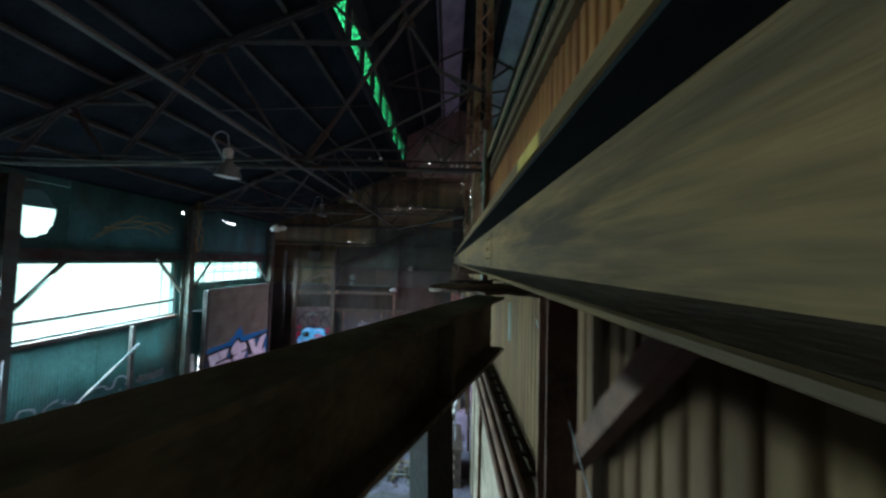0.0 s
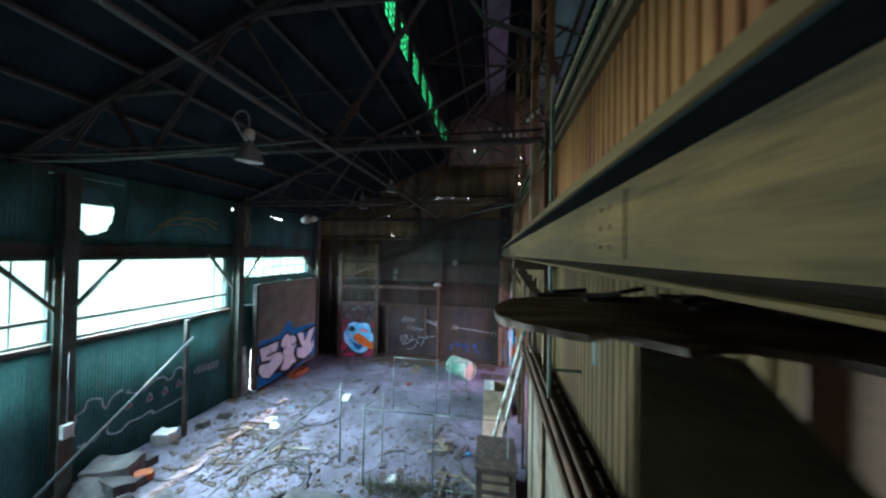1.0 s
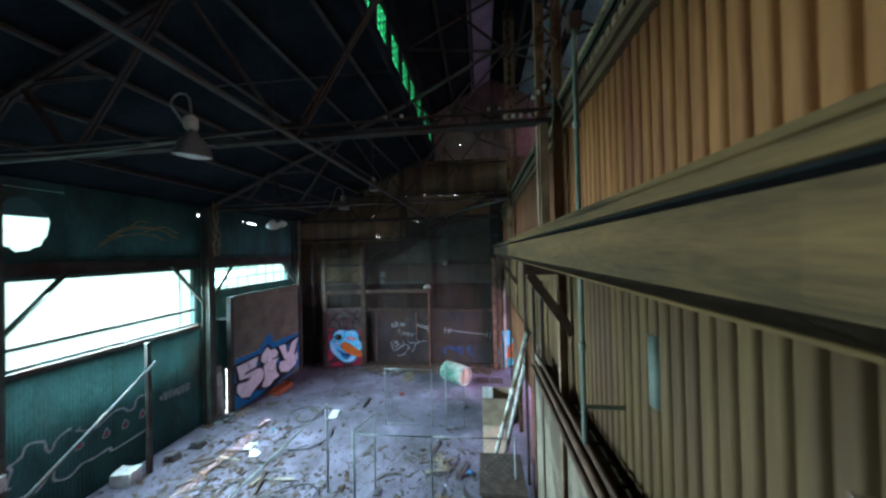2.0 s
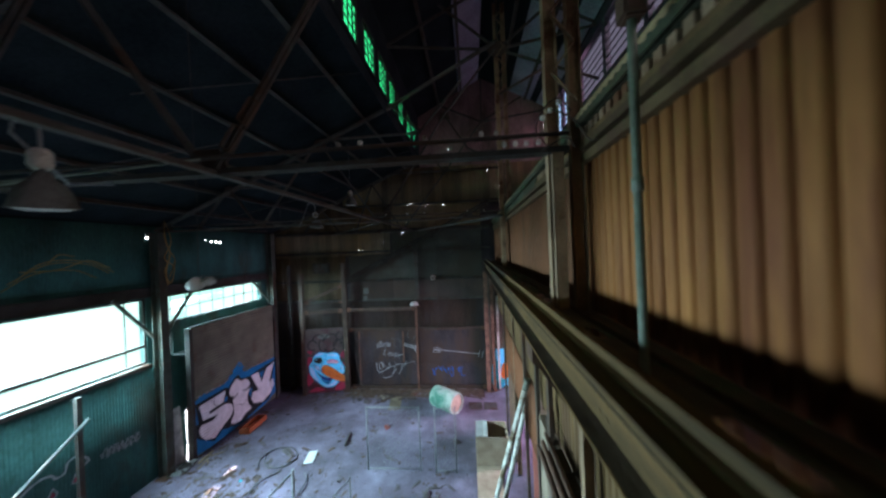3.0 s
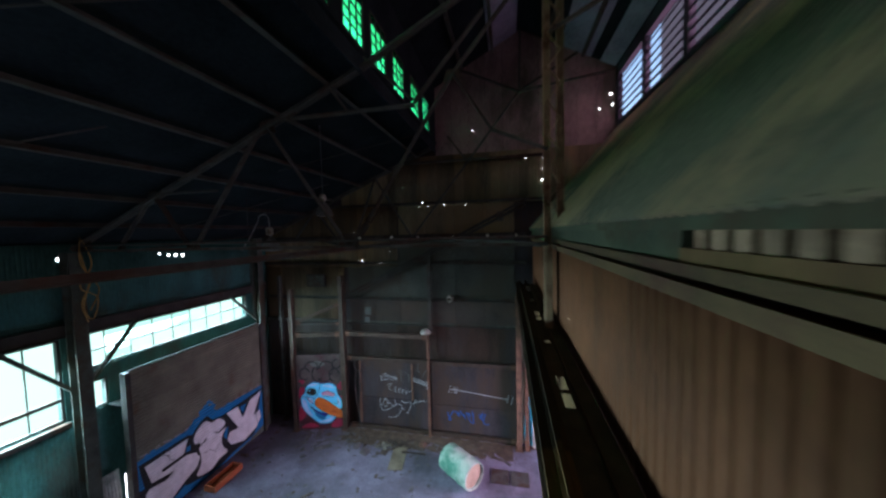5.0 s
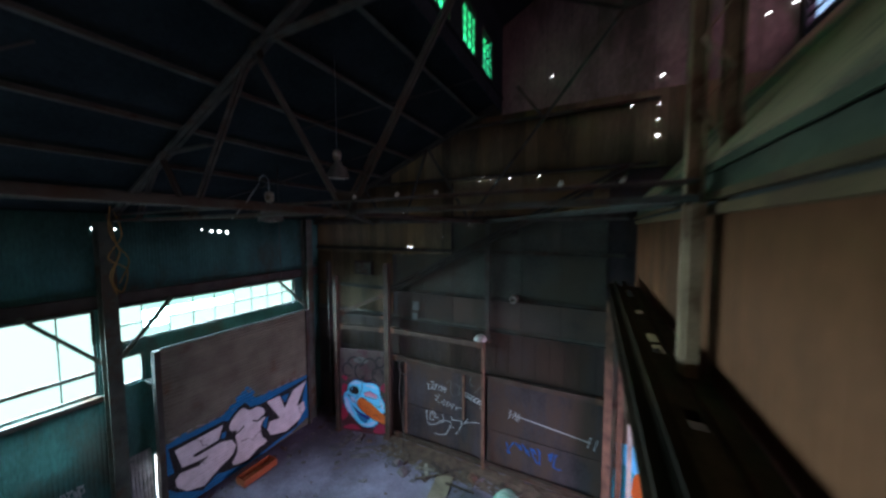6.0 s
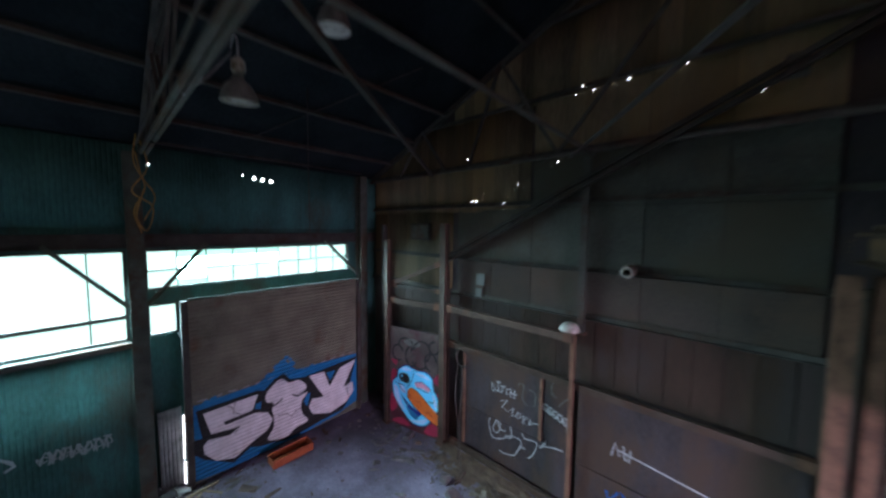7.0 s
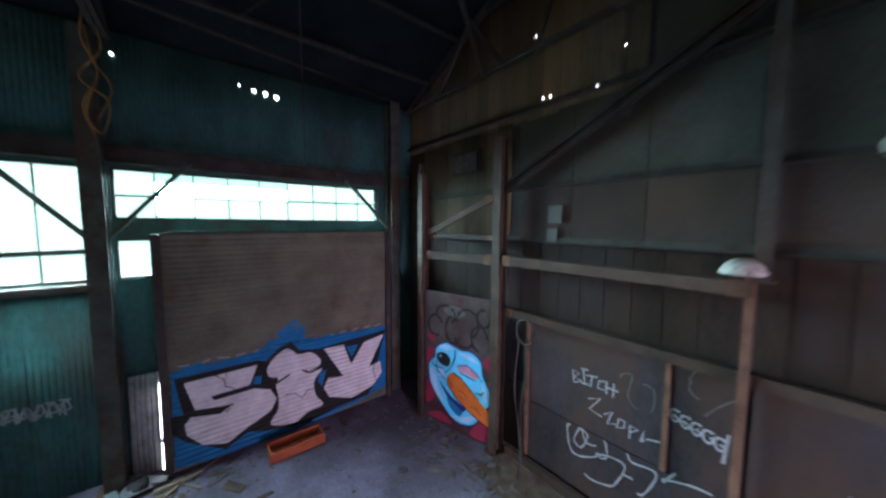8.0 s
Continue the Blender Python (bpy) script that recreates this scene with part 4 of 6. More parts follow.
for pts in ([(0.41, 1.83), (0.63, 1.92), (0.85, 1.89), (0.66, 1.82)], [(0.99, 1.82), (1.27, 1.85), (1.49, 1.73), (1.27, 1.74)], [(0.18, 1.26), (0.32, 1.21), (0.43, 0.86), (0.57, 0.58), (0.38, 0.7), (0.22, 0.98)], [(0.76, 0.33), (1.08, 0.4), (1.42, 0.56), (1.27, 0.35), (0.95, 0.3)], [(0.38, 1.33), (0.57, 1.29), (0.63, 1.12), (0.47, 1.14)], [(1.58, 1.33), (1.7, 1.17), (1.72, 0.96), (1.63, 1.02)]):
    graffiti("pale_patch", pts, P_PALE, on_snow, 0.01, sb)
graffiti("dark_eye", [(0.38, 1.64), (0.51, 1.73), (0.68, 1.72), (0.76, 1.61), (0.71, 1.45), (0.51, 1.45), (0.4, 1.52)], P_BLACK, on_snow, 0.014, sb)
graffiti("eye_glint", [(0.46, 1.65), (0.51, 1.67), (0.52, 1.62), (0.47, 1.6)], P_SKY, on_snow, 0.018, sb)
graffiti("pink_lid", [(0.97, 1.54), (1.2, 1.6), (1.47, 1.5), (1.44, 1.38), (1.2, 1.42), (1.01, 1.43)], P_PINK, on_snow, 0.014, sb, "pink winking eyelid")
graffiti("smile", [(0.46, 1.05), (0.57, 0.95), (0.82, 0.78), (1.18, 0.65), (1.09, 0.53), (0.89, 0.59), (0.63, 0.8)], P_NAVY, on_snow, 0.014, sb, "dark blue open smile")
graffiti("tongue", [(0.66, 0.72), (0.84, 0.66), (1.09, 0.54), (1.01, 0.41), (0.8, 0.5)], P_BLUE, on_snow, 0.016, sb, "bright blue lower lip")
graffiti("carrot", [(0.7, 1.03), (0.71, 1.22), (0.85, 1.35), (1.04, 1.3), (1.27, 1.15), (1.52, 0.95), (1.74, 0.79), (1.84, 0.59), (1.93, 0.42), (1.65, 0.47), (1.27, 0.62), (0.92, 0.81)], P_ORANGE, on_snow, 0.018, sb, "orange carrot nose")
for pts, m in (([(0.71, 1.22), (0.7, 1.03), (0.92, 0.81), (1.27, 0.62), (1.65, 0.47), (1.93, 0.42)], P_BLACK), ([(0.85, 1.35), (1.04, 1.3), (1.27, 1.15), (1.52, 0.95)], P_BLACK), ([(0.76, 1.15), (0.82, 1.08), (0.8, 1.0)], P_RUST), ([(1.01, 0.99), (1.14, 0.99), (1.23, 0.91), (1.11, 0.83), (1.03, 0.89)], P_RUST), ([(1.33, 0.75), (1.47, 0.75), (1.58, 0.64)], P_RUST), ([(0.91, 1.89), (0.9, 1.7), (0.8, 1.47), (0.63, 1.28)], P_NAVY), ([(0.97, 1.54), (1.2, 1.62), (1.47, 1.51), (1.58, 1.38)], P_NAVY), ([(1.01, 1.42), (1.27, 1.36), (1.44, 1.36)], P_NAVY), ([(0.38, 1.48), (0.41, 1.28), (0.63, 1.12)], P_NAVY), ([(1.44, 1.09), (1.58, 1.09), (1.65, 1.18)], P_BLACK), ([(0.25, 1.4), (0.38, 1.35), (0.57, 1.37)], P_NAVY)):
    bm = B()
    stroke(bm, pts, lambda a, b, d: on_snow(a, b, d + 0.022), 0.024)
    part("drawn_line", bm, m, sb)

# daylight through the seam beside the leaning sheet
for z0, z1, w in ((0.1, 0.62, 0.016), (0.7, 1.75, 0.009)):
    bm = B()
    bm.faces.new([bm.verts.new(v) for v in ((-9.93, 12.635 - w, z0), (-9.93, 12.635 + w * 0.4, z0), (-9.93, 12.655, z1), (-9.93, 12.64 - w * 0.5, z1))])
    part("daylight_hole", bm, DAYHOLE, wall_left)

# closing strip between roof and gable
bm = B()
bar(bm, (XL - 0.1, YE + 0.0, roof_z(XL - 0.1) - 0.05), (-2.7, YE + 0.0, roof_z(-2.7) - 0.05), 0.16, 0.16)
structure("trim_gable", bm, STEEL, "dark closing strip under the roof along the gable", "trim")

# ---------- crane girder with rail and lacing ----------
g = thing("crane_girder", (0.31, 6, GB), "grimy tan-painted crane girder with a running rail", "crane girder", kind="structure")
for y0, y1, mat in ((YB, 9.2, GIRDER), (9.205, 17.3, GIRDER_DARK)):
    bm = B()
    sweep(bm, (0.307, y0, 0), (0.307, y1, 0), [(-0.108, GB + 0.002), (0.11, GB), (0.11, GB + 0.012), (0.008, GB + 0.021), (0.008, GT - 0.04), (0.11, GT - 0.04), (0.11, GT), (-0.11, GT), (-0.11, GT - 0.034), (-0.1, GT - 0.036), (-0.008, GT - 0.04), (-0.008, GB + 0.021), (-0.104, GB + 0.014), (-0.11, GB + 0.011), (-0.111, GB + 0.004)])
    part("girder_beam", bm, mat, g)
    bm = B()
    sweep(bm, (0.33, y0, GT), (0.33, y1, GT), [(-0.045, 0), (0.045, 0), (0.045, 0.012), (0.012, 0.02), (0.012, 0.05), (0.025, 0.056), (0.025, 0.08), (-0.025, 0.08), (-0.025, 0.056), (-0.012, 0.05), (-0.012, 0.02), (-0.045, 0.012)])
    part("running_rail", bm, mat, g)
# Dark layer on the lower flange: dirt, with the shade there in its colour.
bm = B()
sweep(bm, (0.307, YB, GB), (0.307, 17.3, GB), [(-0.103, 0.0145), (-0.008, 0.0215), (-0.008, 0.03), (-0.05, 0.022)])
# Black strip painting the shade under the top flange.
part("grease_strip", box(B(), 0.2, YB, GT - 0.05, 0.297, 17.3, GT - 0.041), SHADE_BLACK, g, "black strip painting the shade under the top flange")
part("dirt_layer", bm, DIRT, g, "thick dark dirt on the lower flange, the shade there in its colour")
bm = B()
angle_bar(bm, (0.64, YB, GT - 0.07), (0.64, 17.3, GT - 0.07), 0.07)
part("side_angle", bm, RUST, g)
# cover plates between the girder and the partition, with open slots in pairs
part("edge_strip", box(B(), 0.425, YB, GT - 0.052, 0.5, 17.3, GT - 0.04), DIRT, g)
part("edge_strip", box(B(), 0.6, YB, GT - 0.05, 0.82, 17.3, GT - 0.04), DIRT, g)
slots = [(y0 + 3.1 * k + o, y0 + 3.1 * k + o + d) for k in range(8) for y0 in (-5.6,) for o, d in ((0.0, 0.3), (0.36, 0.34), (1.7, 0.28))]
edge = [YB] + [v for p_ in slots for v in p_] + [17.3]
for a, b in zip(edge[0::2], edge[1::2]):
    part("cover_plate", box(B(), 0.5, a, GT - 0.051, 0.6, b, GT - 0.041), DIRT, g)
for y in (2.3, 9.0, 15.6):
    part("splice_plate", box(B(), 0.294, y, GB + 0.05, 0.2985, y + 0.42, GT - 0.07), GIRDER, g)
part("yellow_mark", box(B(), 0.1945, 0.86, GT - 0.034, 0.1965, 1.05, GT - 0.002), ORANGE_YELLOW, g, "faded yellow paint mark")
rivet = B()
tube(rivet, (0, 0, 0), (-0.006, 0, 0), 0.009, 8)
rivet_me = mesh_of("rivet", rivet, GIRDER)
for k in range(8):
    y = 2.55 + 2.2 * k
    for z in (GB + 0.09, GB + 0.16, GB + 0.23):
        for o in (0, 0.09):
            piece("rivet", rivet_me, g, pose(0.294 if k in (0, 3, 6) else 0.299, y - 0.13 + o if k == 0 else (9.1 + o if k == 3 else (15.7 + o if k == 6 else y + o)), z))

# ---------- columns of the partition ----------


def lattice_column(y, x):
    c = thing("lattice_column", (x + 0.1, y, 0), "rusty latticed steel column rising past the girder", "column", "columns of the partition")
    for a in (x, x + 0.22):
        bm = B()
        i_bar(bm, (a, y, 0 if a > x else GT), (a, y, 13.9), 0.1, 0.12, 0.012, up=(1, 0, 0))
        part("leg", bm, COLUMN, c)
    k = 0
    z = 8.1
    while z < 13.6:
        bm = B()
        a, b = (x, x + 0.22) if k % 2 else (x + 0.22, x)
        bar(bm, (a, y - 0.06, z), (b, y - 0.06, z + 0.28), 0.012, 0.05, up=(0, 1, 0))
        part("lacing_bar", bm, COLUMN, c)
        z += 0.28
        k += 1
    for q in ((x - 0.035, y - 0.11, GT + 0.005, x - 0.02, y + 0.11, CHORD), (x - 0.02, y - 0.11, GT + 0.005, x + 0.07, y - 0.095, CHORD), (x - 0.02, y + 0.095, GT + 0.005, x + 0.07, y + 0.11, CHORD)):
        part("casing_plate", box(B(), *q), COLUMN, c)
    for z in (6.5, 7.0, 7.45):
        for s in (0.0, 0.05):
            bm = B()
            tube(bm, (x + s, y - 0.11, z), (x + s, y - 0.122, z), 0.014, 6)
            part("rivet", bm, COLUMN, c)
    if y > 1:
        bm = B()
        box(bm, 0.2, y - 0.15, GB - 0.16, 0.9, y + 0.15, GB - 0.004)
        part("girder_seat", bm, RUST, c)
        bm = B()
        bar(bm, (0.3, y, GB - 0.16), (0.84, y, GB - 0.95), 0.1, 0.12)
        part("bracket", bm, RUST, c)
    return c


for y, x in ((0.35, 0.54), (6.28, 0.5), (12.45, 0.64)):
    lattice_column(y, x)

# header rails over the partition
hd = thing("header_rail", (0.8, 6, 7.5), "pale double header rail above the corrugated partition", "header rail", kind="structure")
for x, z, s in ((0.765, 7.52, 0.08), (0.745, 7.64, 0.06)):
    bm = B()
    angle_bar(bm, (x, YB, z), (x, YE - 0.1, z), s, 0.012)
    part("header_angle", bm, HEADER, hd)
part("header_board", box(B(), 0.86, YB, 7.55, 0.9, YE - 0.1, 7.96), STEEL, hd)
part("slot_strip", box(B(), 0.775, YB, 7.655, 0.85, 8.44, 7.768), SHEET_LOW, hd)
cleat = box(B(), 0, 0, 0, 0.06, 0.084, 0.094)
bmesh.ops.bevel(cleat, geom=cleat.edges[:], offset=0.006, segments=1, affect="EDGES")
cleat_me = mesh_of("rib_end", cleat, COLUMN)
for k in range(101):
    piece("rib_end", cleat_me, hd, pose(0.785, -4.6 + 0.1286 * k, 7.768))
part("fascia_board", box(B(), 0.79, 8.45, 7.7, 0.85, YE - 0.1, 7.9), FASCIA, hd, "grey-green fascia board")
part("fascia_board", box(B(), 0.76, YB, 7.86, 0.85, 8.44, 7.96), FASCIA, hd, "dark green fascia board")
bm = B()
bar(bm, (0.725, YB, 7.9), (0.725, YE - 0.1, 7.9), 0.012, 0.09)
part("drip_edge", bm, FASCIA, hd)

# vertical conduit in front of the partition
cd = thing("wall_conduit", (0.51, 4.81, 4.0), "green-grey conduit pipe standing off the partition", "pipe")
part("pipe", tube(B(), (0.51, 4.81, 4.3), (0.51, 4.81, 7.85), 0.022, 14), PIPE_GREEN, cd)
for z in (5.1, 7.0):
    part("coupling", tube(B(), (0.51, 4.81, z), (0.51, 4.81, z + 0.07), 0.029, 14), PIPE_GREEN, cd)
bm = box(B(), 0.455, 4.755, 7.85, 0.565, 4.865, 7.99)
bmesh.ops.bevel(bm, geom=bm.edges[:], offset=0.012, segments=2, affect="EDGES")
part("junction_box", bm, RUST, cd)
for z in (4.6,):
    part("clip", box(B(), 0.5, 4.795, z, 0.84, 4.825, z + 0.025), PIPE_GREEN, cd)

# ---------- roof trusses ----------


def truss(y):
    """A steel roof truss of paired angles with gussets."""
    tr = thing("roof_truss", (-5, y, 7.4), "dark riveted steel roof truss", "roof truss", "roof trusses")

    def m(name, p, q, s):
        bm = B()
        for o in (-0.012 - s, 0.012):
            sweep(bm, (p[0], y, p[1]), (q[0], y, q[1]), [(o, 0), (o + s, 0), (o + s, s * 0.9), (o, s * 0.9)])
        return part(name, bm, STEEL, tr)

    zt = lambda x: roof_z(x) - 0.25
    m("bottom_chord", (-10.2, CHORD), (0.62, CHORD), 0.06)
    m("top_chord", (-10.25, zt(-10.25)), (-2.62, zt(-2.62)), 0.07)
    m("top_chord", (-2.62, zt(-2.62)), (0.62, 12.6), 0.06)
    m("tie_bar", (-4.75, 10.15), (-1.65, 10.15), 0.045)
    for p, q in (((-7.75, 8.85), (-8.85, CHORD)), ((-7.7, 8.85), (-6.05, 8.85)), ((-4.9, 10.0), (-6.7, CHORD)), ((-4.75, 10.05), (-3.05, CHORD)), ((-2.95, CHORD), (-0.95, 10.6)), ((-0.95, 10.6), (0.6, 12.4)), ((-3.45, 10.8), (-3.0, 10.2)), ((-2.6, 11.1), (-1.65, 10.2)), ((-1.65, 10.2), (-0.4, 11.6)), ((-0.95, 10.6), (-0.3, 9.6)), ((-0.3, 9.6), (0.62, 9.2)), ((-7.7, 8.8), (-6.8, CHORD))):
        m("web_member", p, q, 0.04)
    for x, z, s in ((-3.05, 7.75, 0.24), (-4.75, 10.05, 0.22), (-7.75, 8.85, 0.16), (-0.95, 10.6, 0.18), (-9.9, 7.75, 0.25), (-6.7, 7.72, 0.15), (-8.75, 7.7, 0.12)):
        bm = B()
        flat_shape(bm, [Vector(p) for p in ((x - s, z - s * 0.5), (x + s, z - s * 0.5), (x + s * 0.6, z + s * 0.6), (x - s * 0.6, z + s * 0.6))], lambda a, b, d: Vector((a, y - 0.006 + d, b)), 0.012)
        part("gusset_plate", bm, STEEL_PALE, tr)
    for d in (0.3, 0.62):
        bm = B()
        along = Vector((1.0, 0, 1.36)).normalized()
        c0 = Vector((-2.95, y - 0.09, CHORD)) + along * d
        side = Vector((along.z, 0, -along.x)) * 0.055
        for p_, q_ in ((c0 - side, c0 - side + along * 0.26), (c0 + side, c0 + side + along * 0.26), (c0 - side, c0 + side), (c0 - side + along * 0.26, c0 + side + along * 0.26)):
            bar(bm, p_, q_, 0.02, 0.03, up=(0, 1, 0))
        part("bracket_frame", bm, STEEL_PALE, tr)
    bm = B()
    tube(bm, (-10.1, y - 0.12, 7.76), (0.6, y - 0.12, 7.76), 0.022, 8)
    part("conduit", bm, STEEL, tr)
    return tr


for y in (0.3, 6.22, 12.22):
    truss(y)

# frames of the raised monitor, meeting in a node over each partition column
for y, x in ((0.35, 0.6), (6.2, 0.6), (12.4, 0.68)):
    mf = thing("monitor_frame", (x, y, 12.5), "dark steel frame carrying the raised monitor roof", "roof frame", "monitor frames")
    for p_, q_ in (((x, 12.5), (x + 0.02, 14.6)), ((x, 12.5), (-1.0, 14.0)), ((x, 12.5), (2.3, 13.75)), ((x, 12.5), (3.5, 12.95)), ((x, 12.5), (3.5, 11.4)), ((x, 11.2), (2.2, 11.95)), ((x, 12.5), (-2.6, 12.9)), ((-2.6, 12.95), (x, 14.5)), ((x, 14.5), (3.5, 13.0))):
        part("member", bar(B(), (p_[0], y, p_[1]), (q_[0], y, q_[1]), 0.05, 0.07), STEEL, mf)
    bm = B()
    flat_shape(bm, [Vector((x + 0.3 * math.cos(a), 12.5 + 0.24 * math.sin(a))) for a in (math.pi * k / 4 + 0.3 for k in range(8))], lambda a, b, d: Vector((a, y - 0.045 + d, b)), 0.014)
    part("gusset_plate", bm, STEEL_PALE, mf)

# light truss against the gable wall
gt_ = thing("gable_truss", (-3.5, 18.0, 7.7), "dark light-section truss against the gable wall", "roof truss")
for p_, q_ in (((-10.2, 7.66), (0.62, 7.66)), ((-3.57, 7.7), (-5.0, 10.0)), ((-3.57, 7.7), (0.4, 12.65)), ((-5.9, 7.7), (-5.0, 10.0)), ((-7.6, 8.9), (-6.7, 7.7)), ((-7.6, 8.9), (-8.6, 7.7)), ((-2.14, 11.35), (-1.4, 10.35)), ((0.4, 12.65), (3.4, 13.0)), ((0.4, 12.65), (0.45, 14.7)), ((0.4, 12.65), (-1.6, 13.6)), ((0.4, 12.65), (2.3, 13.7))):
    part("member", bar(B(), (p_[0], 17.98, p_[1]), (q_[0], 17.98, q_[1]), 0.05, 0.075), STEEL, gt_)

# tie along the building, plan bracing
bt = thing("roof_bracing", (-2.95, 9, 7.4), "long steel ties bracing the trusses in plan", "bracing")
for p, q, s in (((-2.9, -5, 7.58), (-2.9, 18.1, 7.58), 0.07), ((-3.3, 18.05, 7.58), (0.55, 12.35, 7.58), 0.075), ((-7.2, 18.05, 7.58), (-3.0, 12.35, 7.58), 0.06), ((-8.6, 12.2, 7.58), (-10.2, 17.6, 7.9), 0.05)):
    bm = B()
    angle_bar(bm, p, q, s)
    part("brace_bar", bm, STEEL, bt)

# purlins under the roof
for k, x in enumerate((-9.3, -8.1, -6.9, -5.7, -4.5, -3.4)):
    bm = B()
    angle_bar(bm, (x, YB, roof_z(x) - 0.13), (x, YE, roof_z(x) - 0.13), 0.11, 0.012)
    tagged(part("purlin", bm, STEEL), "dark steel purlin under the roof sheets", "purlin", "purlins")
for x, z in ((-1.6, 13.7), (-0.5, 14.25), (1.4, 14.25), (2.5, 13.7)):
    bm = B()
    bar(bm, (x, YB, z), (x, YE, z), 0.1, 0.14)
    tagged(part("purlin", bm, STEEL), "dark timber purlin under the monitor roof", "purlin", "purlins")
for y in (3.2, 9.2, 15.2):
    bm = B()
    for x0, x1 in ((-9.3, -6.0), (-6.0, -2.7)):
        tube(bm, (x0, y - 1.2, roof_z(x0) - 0.12), (x1, y + 1.2, roof_z(x1) - 0.12), 0.014, 6)
    tagged(part("sag_rod", bm, STEEL), "thin steel rod bracing the purlins", "rod", "sag rods")

# green clerestory lights
for a, b in GREEN_BAYS:
    w = thing("clerestory_light", (-2.64, (a + b) / 2, 11.3), "green glazed clerestory light with small panes", "window", "clerestory lights")
    for i in range(4):
        y = a + (b - a) * i / 3
        bm = B()
        box(bm, -2.65, y - 0.02, 11.3, -2.628, y + 0.02, 12.26)
        part("glazing_bar", bm, STEEL, w)
    for j in range(6):
        z = 11.3 + 0.96 * j / 5
        bm = B()
        box(bm, -2.648, a + 0.02, z - 0.018, -2.63, b - 0.02, z + 0.018)
        part("glazing_bar", bm, STEEL, w)
    rnd = random.Random(round(a * 10))
    for i in range(3):
        for j in range(5):
            bm = B()
            y0, z0 = a + (b - a) * i / 3, 11.3 + 0.96 * j / 5
            box(bm, -2.645, y0 + 0.014, z0 + 0.012, -2.64, y0 + (b - a) / 3 - 0.014, z0 + 0.18)
            p = part("pane", bm, PANE_GREEN, w)
            p.visible_shadow = False

# louvre slats of the right clerestory
for k in range(12):
    y0 = YB + 24.2 * k / 12 + 0.1
    w = thing("louvre_light", (3.6, y0 + 0.9, 11.35), "pale louvred light of the clerestory", "louvre", "louvre lights")
    for j in range(7):
        bm = B()
        z = 11.42 + 0.21 * j
        bar(bm, (3.62, y0, z), (3.62, y0 + 1.82, z), 0.02, 0.17, up=(0.6, 0, 1))
        part("slat", bm, LOUVRE, w)

# ---------- pendant lamps ----------


def pendant(x, y, z, ty=None):
    """High-bay lamp: dusty bell, pale glass disc, pale housing, and a gooseneck down to a truss (ty) or a stem up to the roof."""
    l = thing("pendant_lamp", (x, y, z), "dusty grey high-bay lamp with a white glass disc", "lamp", "high-bay lamps")
    tilt = Matrix.Translation((x, y, z)) @ pose(0, 0, 0, 4, 5, 0)
    bm = B()
    lathe(bm, [(0.0, 0.3), (0.05, 0.3), (0.07, 0.24), (0.13, 0.19), (0.175, 0.1), (0.2, 0.012), (0.205, 0.0), (0.19, 0.004), (0.165, 0.1), (0.11, 0.18), (0.0, 0.2)], (0, 0, 0), 28)
    bm.transform(tilt)
    bell = part("bell", bm, GALV_DARK, l, "dusty grey metal bell")
    bm = B()
    lathe(bm, [(0.0, -0.022), (0.1, -0.018), (0.17, -0.004), (0.192, 0.008), (0.0, 0.012)], (0, 0, 0), 28)
    bm.transform(tilt)
    part("glass_disc", bm, POLE_WHITE, bell, "white glass disc")
    bm = B()
    lathe(bm, [(0.0, 0.33), (0.055, 0.33), (0.075, 0.36), (0.075, 0.47), (0.045, 0.5), (0.0, 0.5)], (x - 0.02, y, z), 18)
    part("housing", bm, POLE_WHITE, l, "pale ballast housing")
    part("neck", tube(B(), (x, y, z + 0.28), (x - 0.01, y, z + 0.34), 0.022, 10), GALV, l)
    bm = B()
    pts = [(x - 0.02, y, z + 0.49)]
    if ty is not None:
        pts += [(x - 0.02, y, z + 0.6)] + [(x - 0.16 + 0.14 * math.cos(a), y, z + 0.66 + 0.14 * math.sin(a)) for a in (0.5, 1.1, 1.6, 2.1, 2.6, 3.14)] + [(x - 0.3, (y + ty) / 2, z + 0.3), (x - 0.3, ty, CHORD - 0.02)]
    else:
        pts += [(x - 0.02, y, roof_z(x) + 0.03)]
    hose(bm, pts, 0.013 if ty is not None else 0.005)
    part("conduit", bm, GALV, l)
    return l


pendant(-3.85, 5.47, 7.22, 6.22)
pendant(-5.2, 12.7, 7.57, 12.22)
pendant(-4.3, 13.4, 8.34)
dl = thing("lamp_shade", (-3.63, 6.63, 6.44), "loose enamel lamp shade dangling crooked on a wire", "lamp")
bm = B()
lathe(bm, [(0.0, 0.09), (0.04, 0.09), (0.06, 0.05), (0.1, 0.0), (0.09, -0.005), (0.05, 0.04), (0.0, 0.07)], (0, 0, 0), 24)
bm.transform(pose(-3.63, 6.63, 6.44, 34, 28, 0))
part("shade", bm, ENAMEL, dl)
bm = B()
lathe(bm, [(0.0, 0.06), (0.05, 0.05), (0.075, 0.0), (0.065, 0.0), (0.0, 0.03)], (0, 0, 0), 18)
bm.transform(pose(-3.5, 6.68, 6.46, -18, -30, 0))
part("reflector", bm, POLE_WHITE, dl)
part("arm", hose(B(), [(-3.63, 6.63, 6.5), (-3.57, 6.66, 6.54), (-3.5, 6.68, 6.5)], 0.01), GALV, dl)
bm = B()
hose(bm, [(-3.6, 6.64, 6.53), (-3.6, 6.66, 7.6), (-3.62, 6.64, roof_z(-3.62) + 0.03)], 0.004)
part("wire", bm, STEEL, dl)
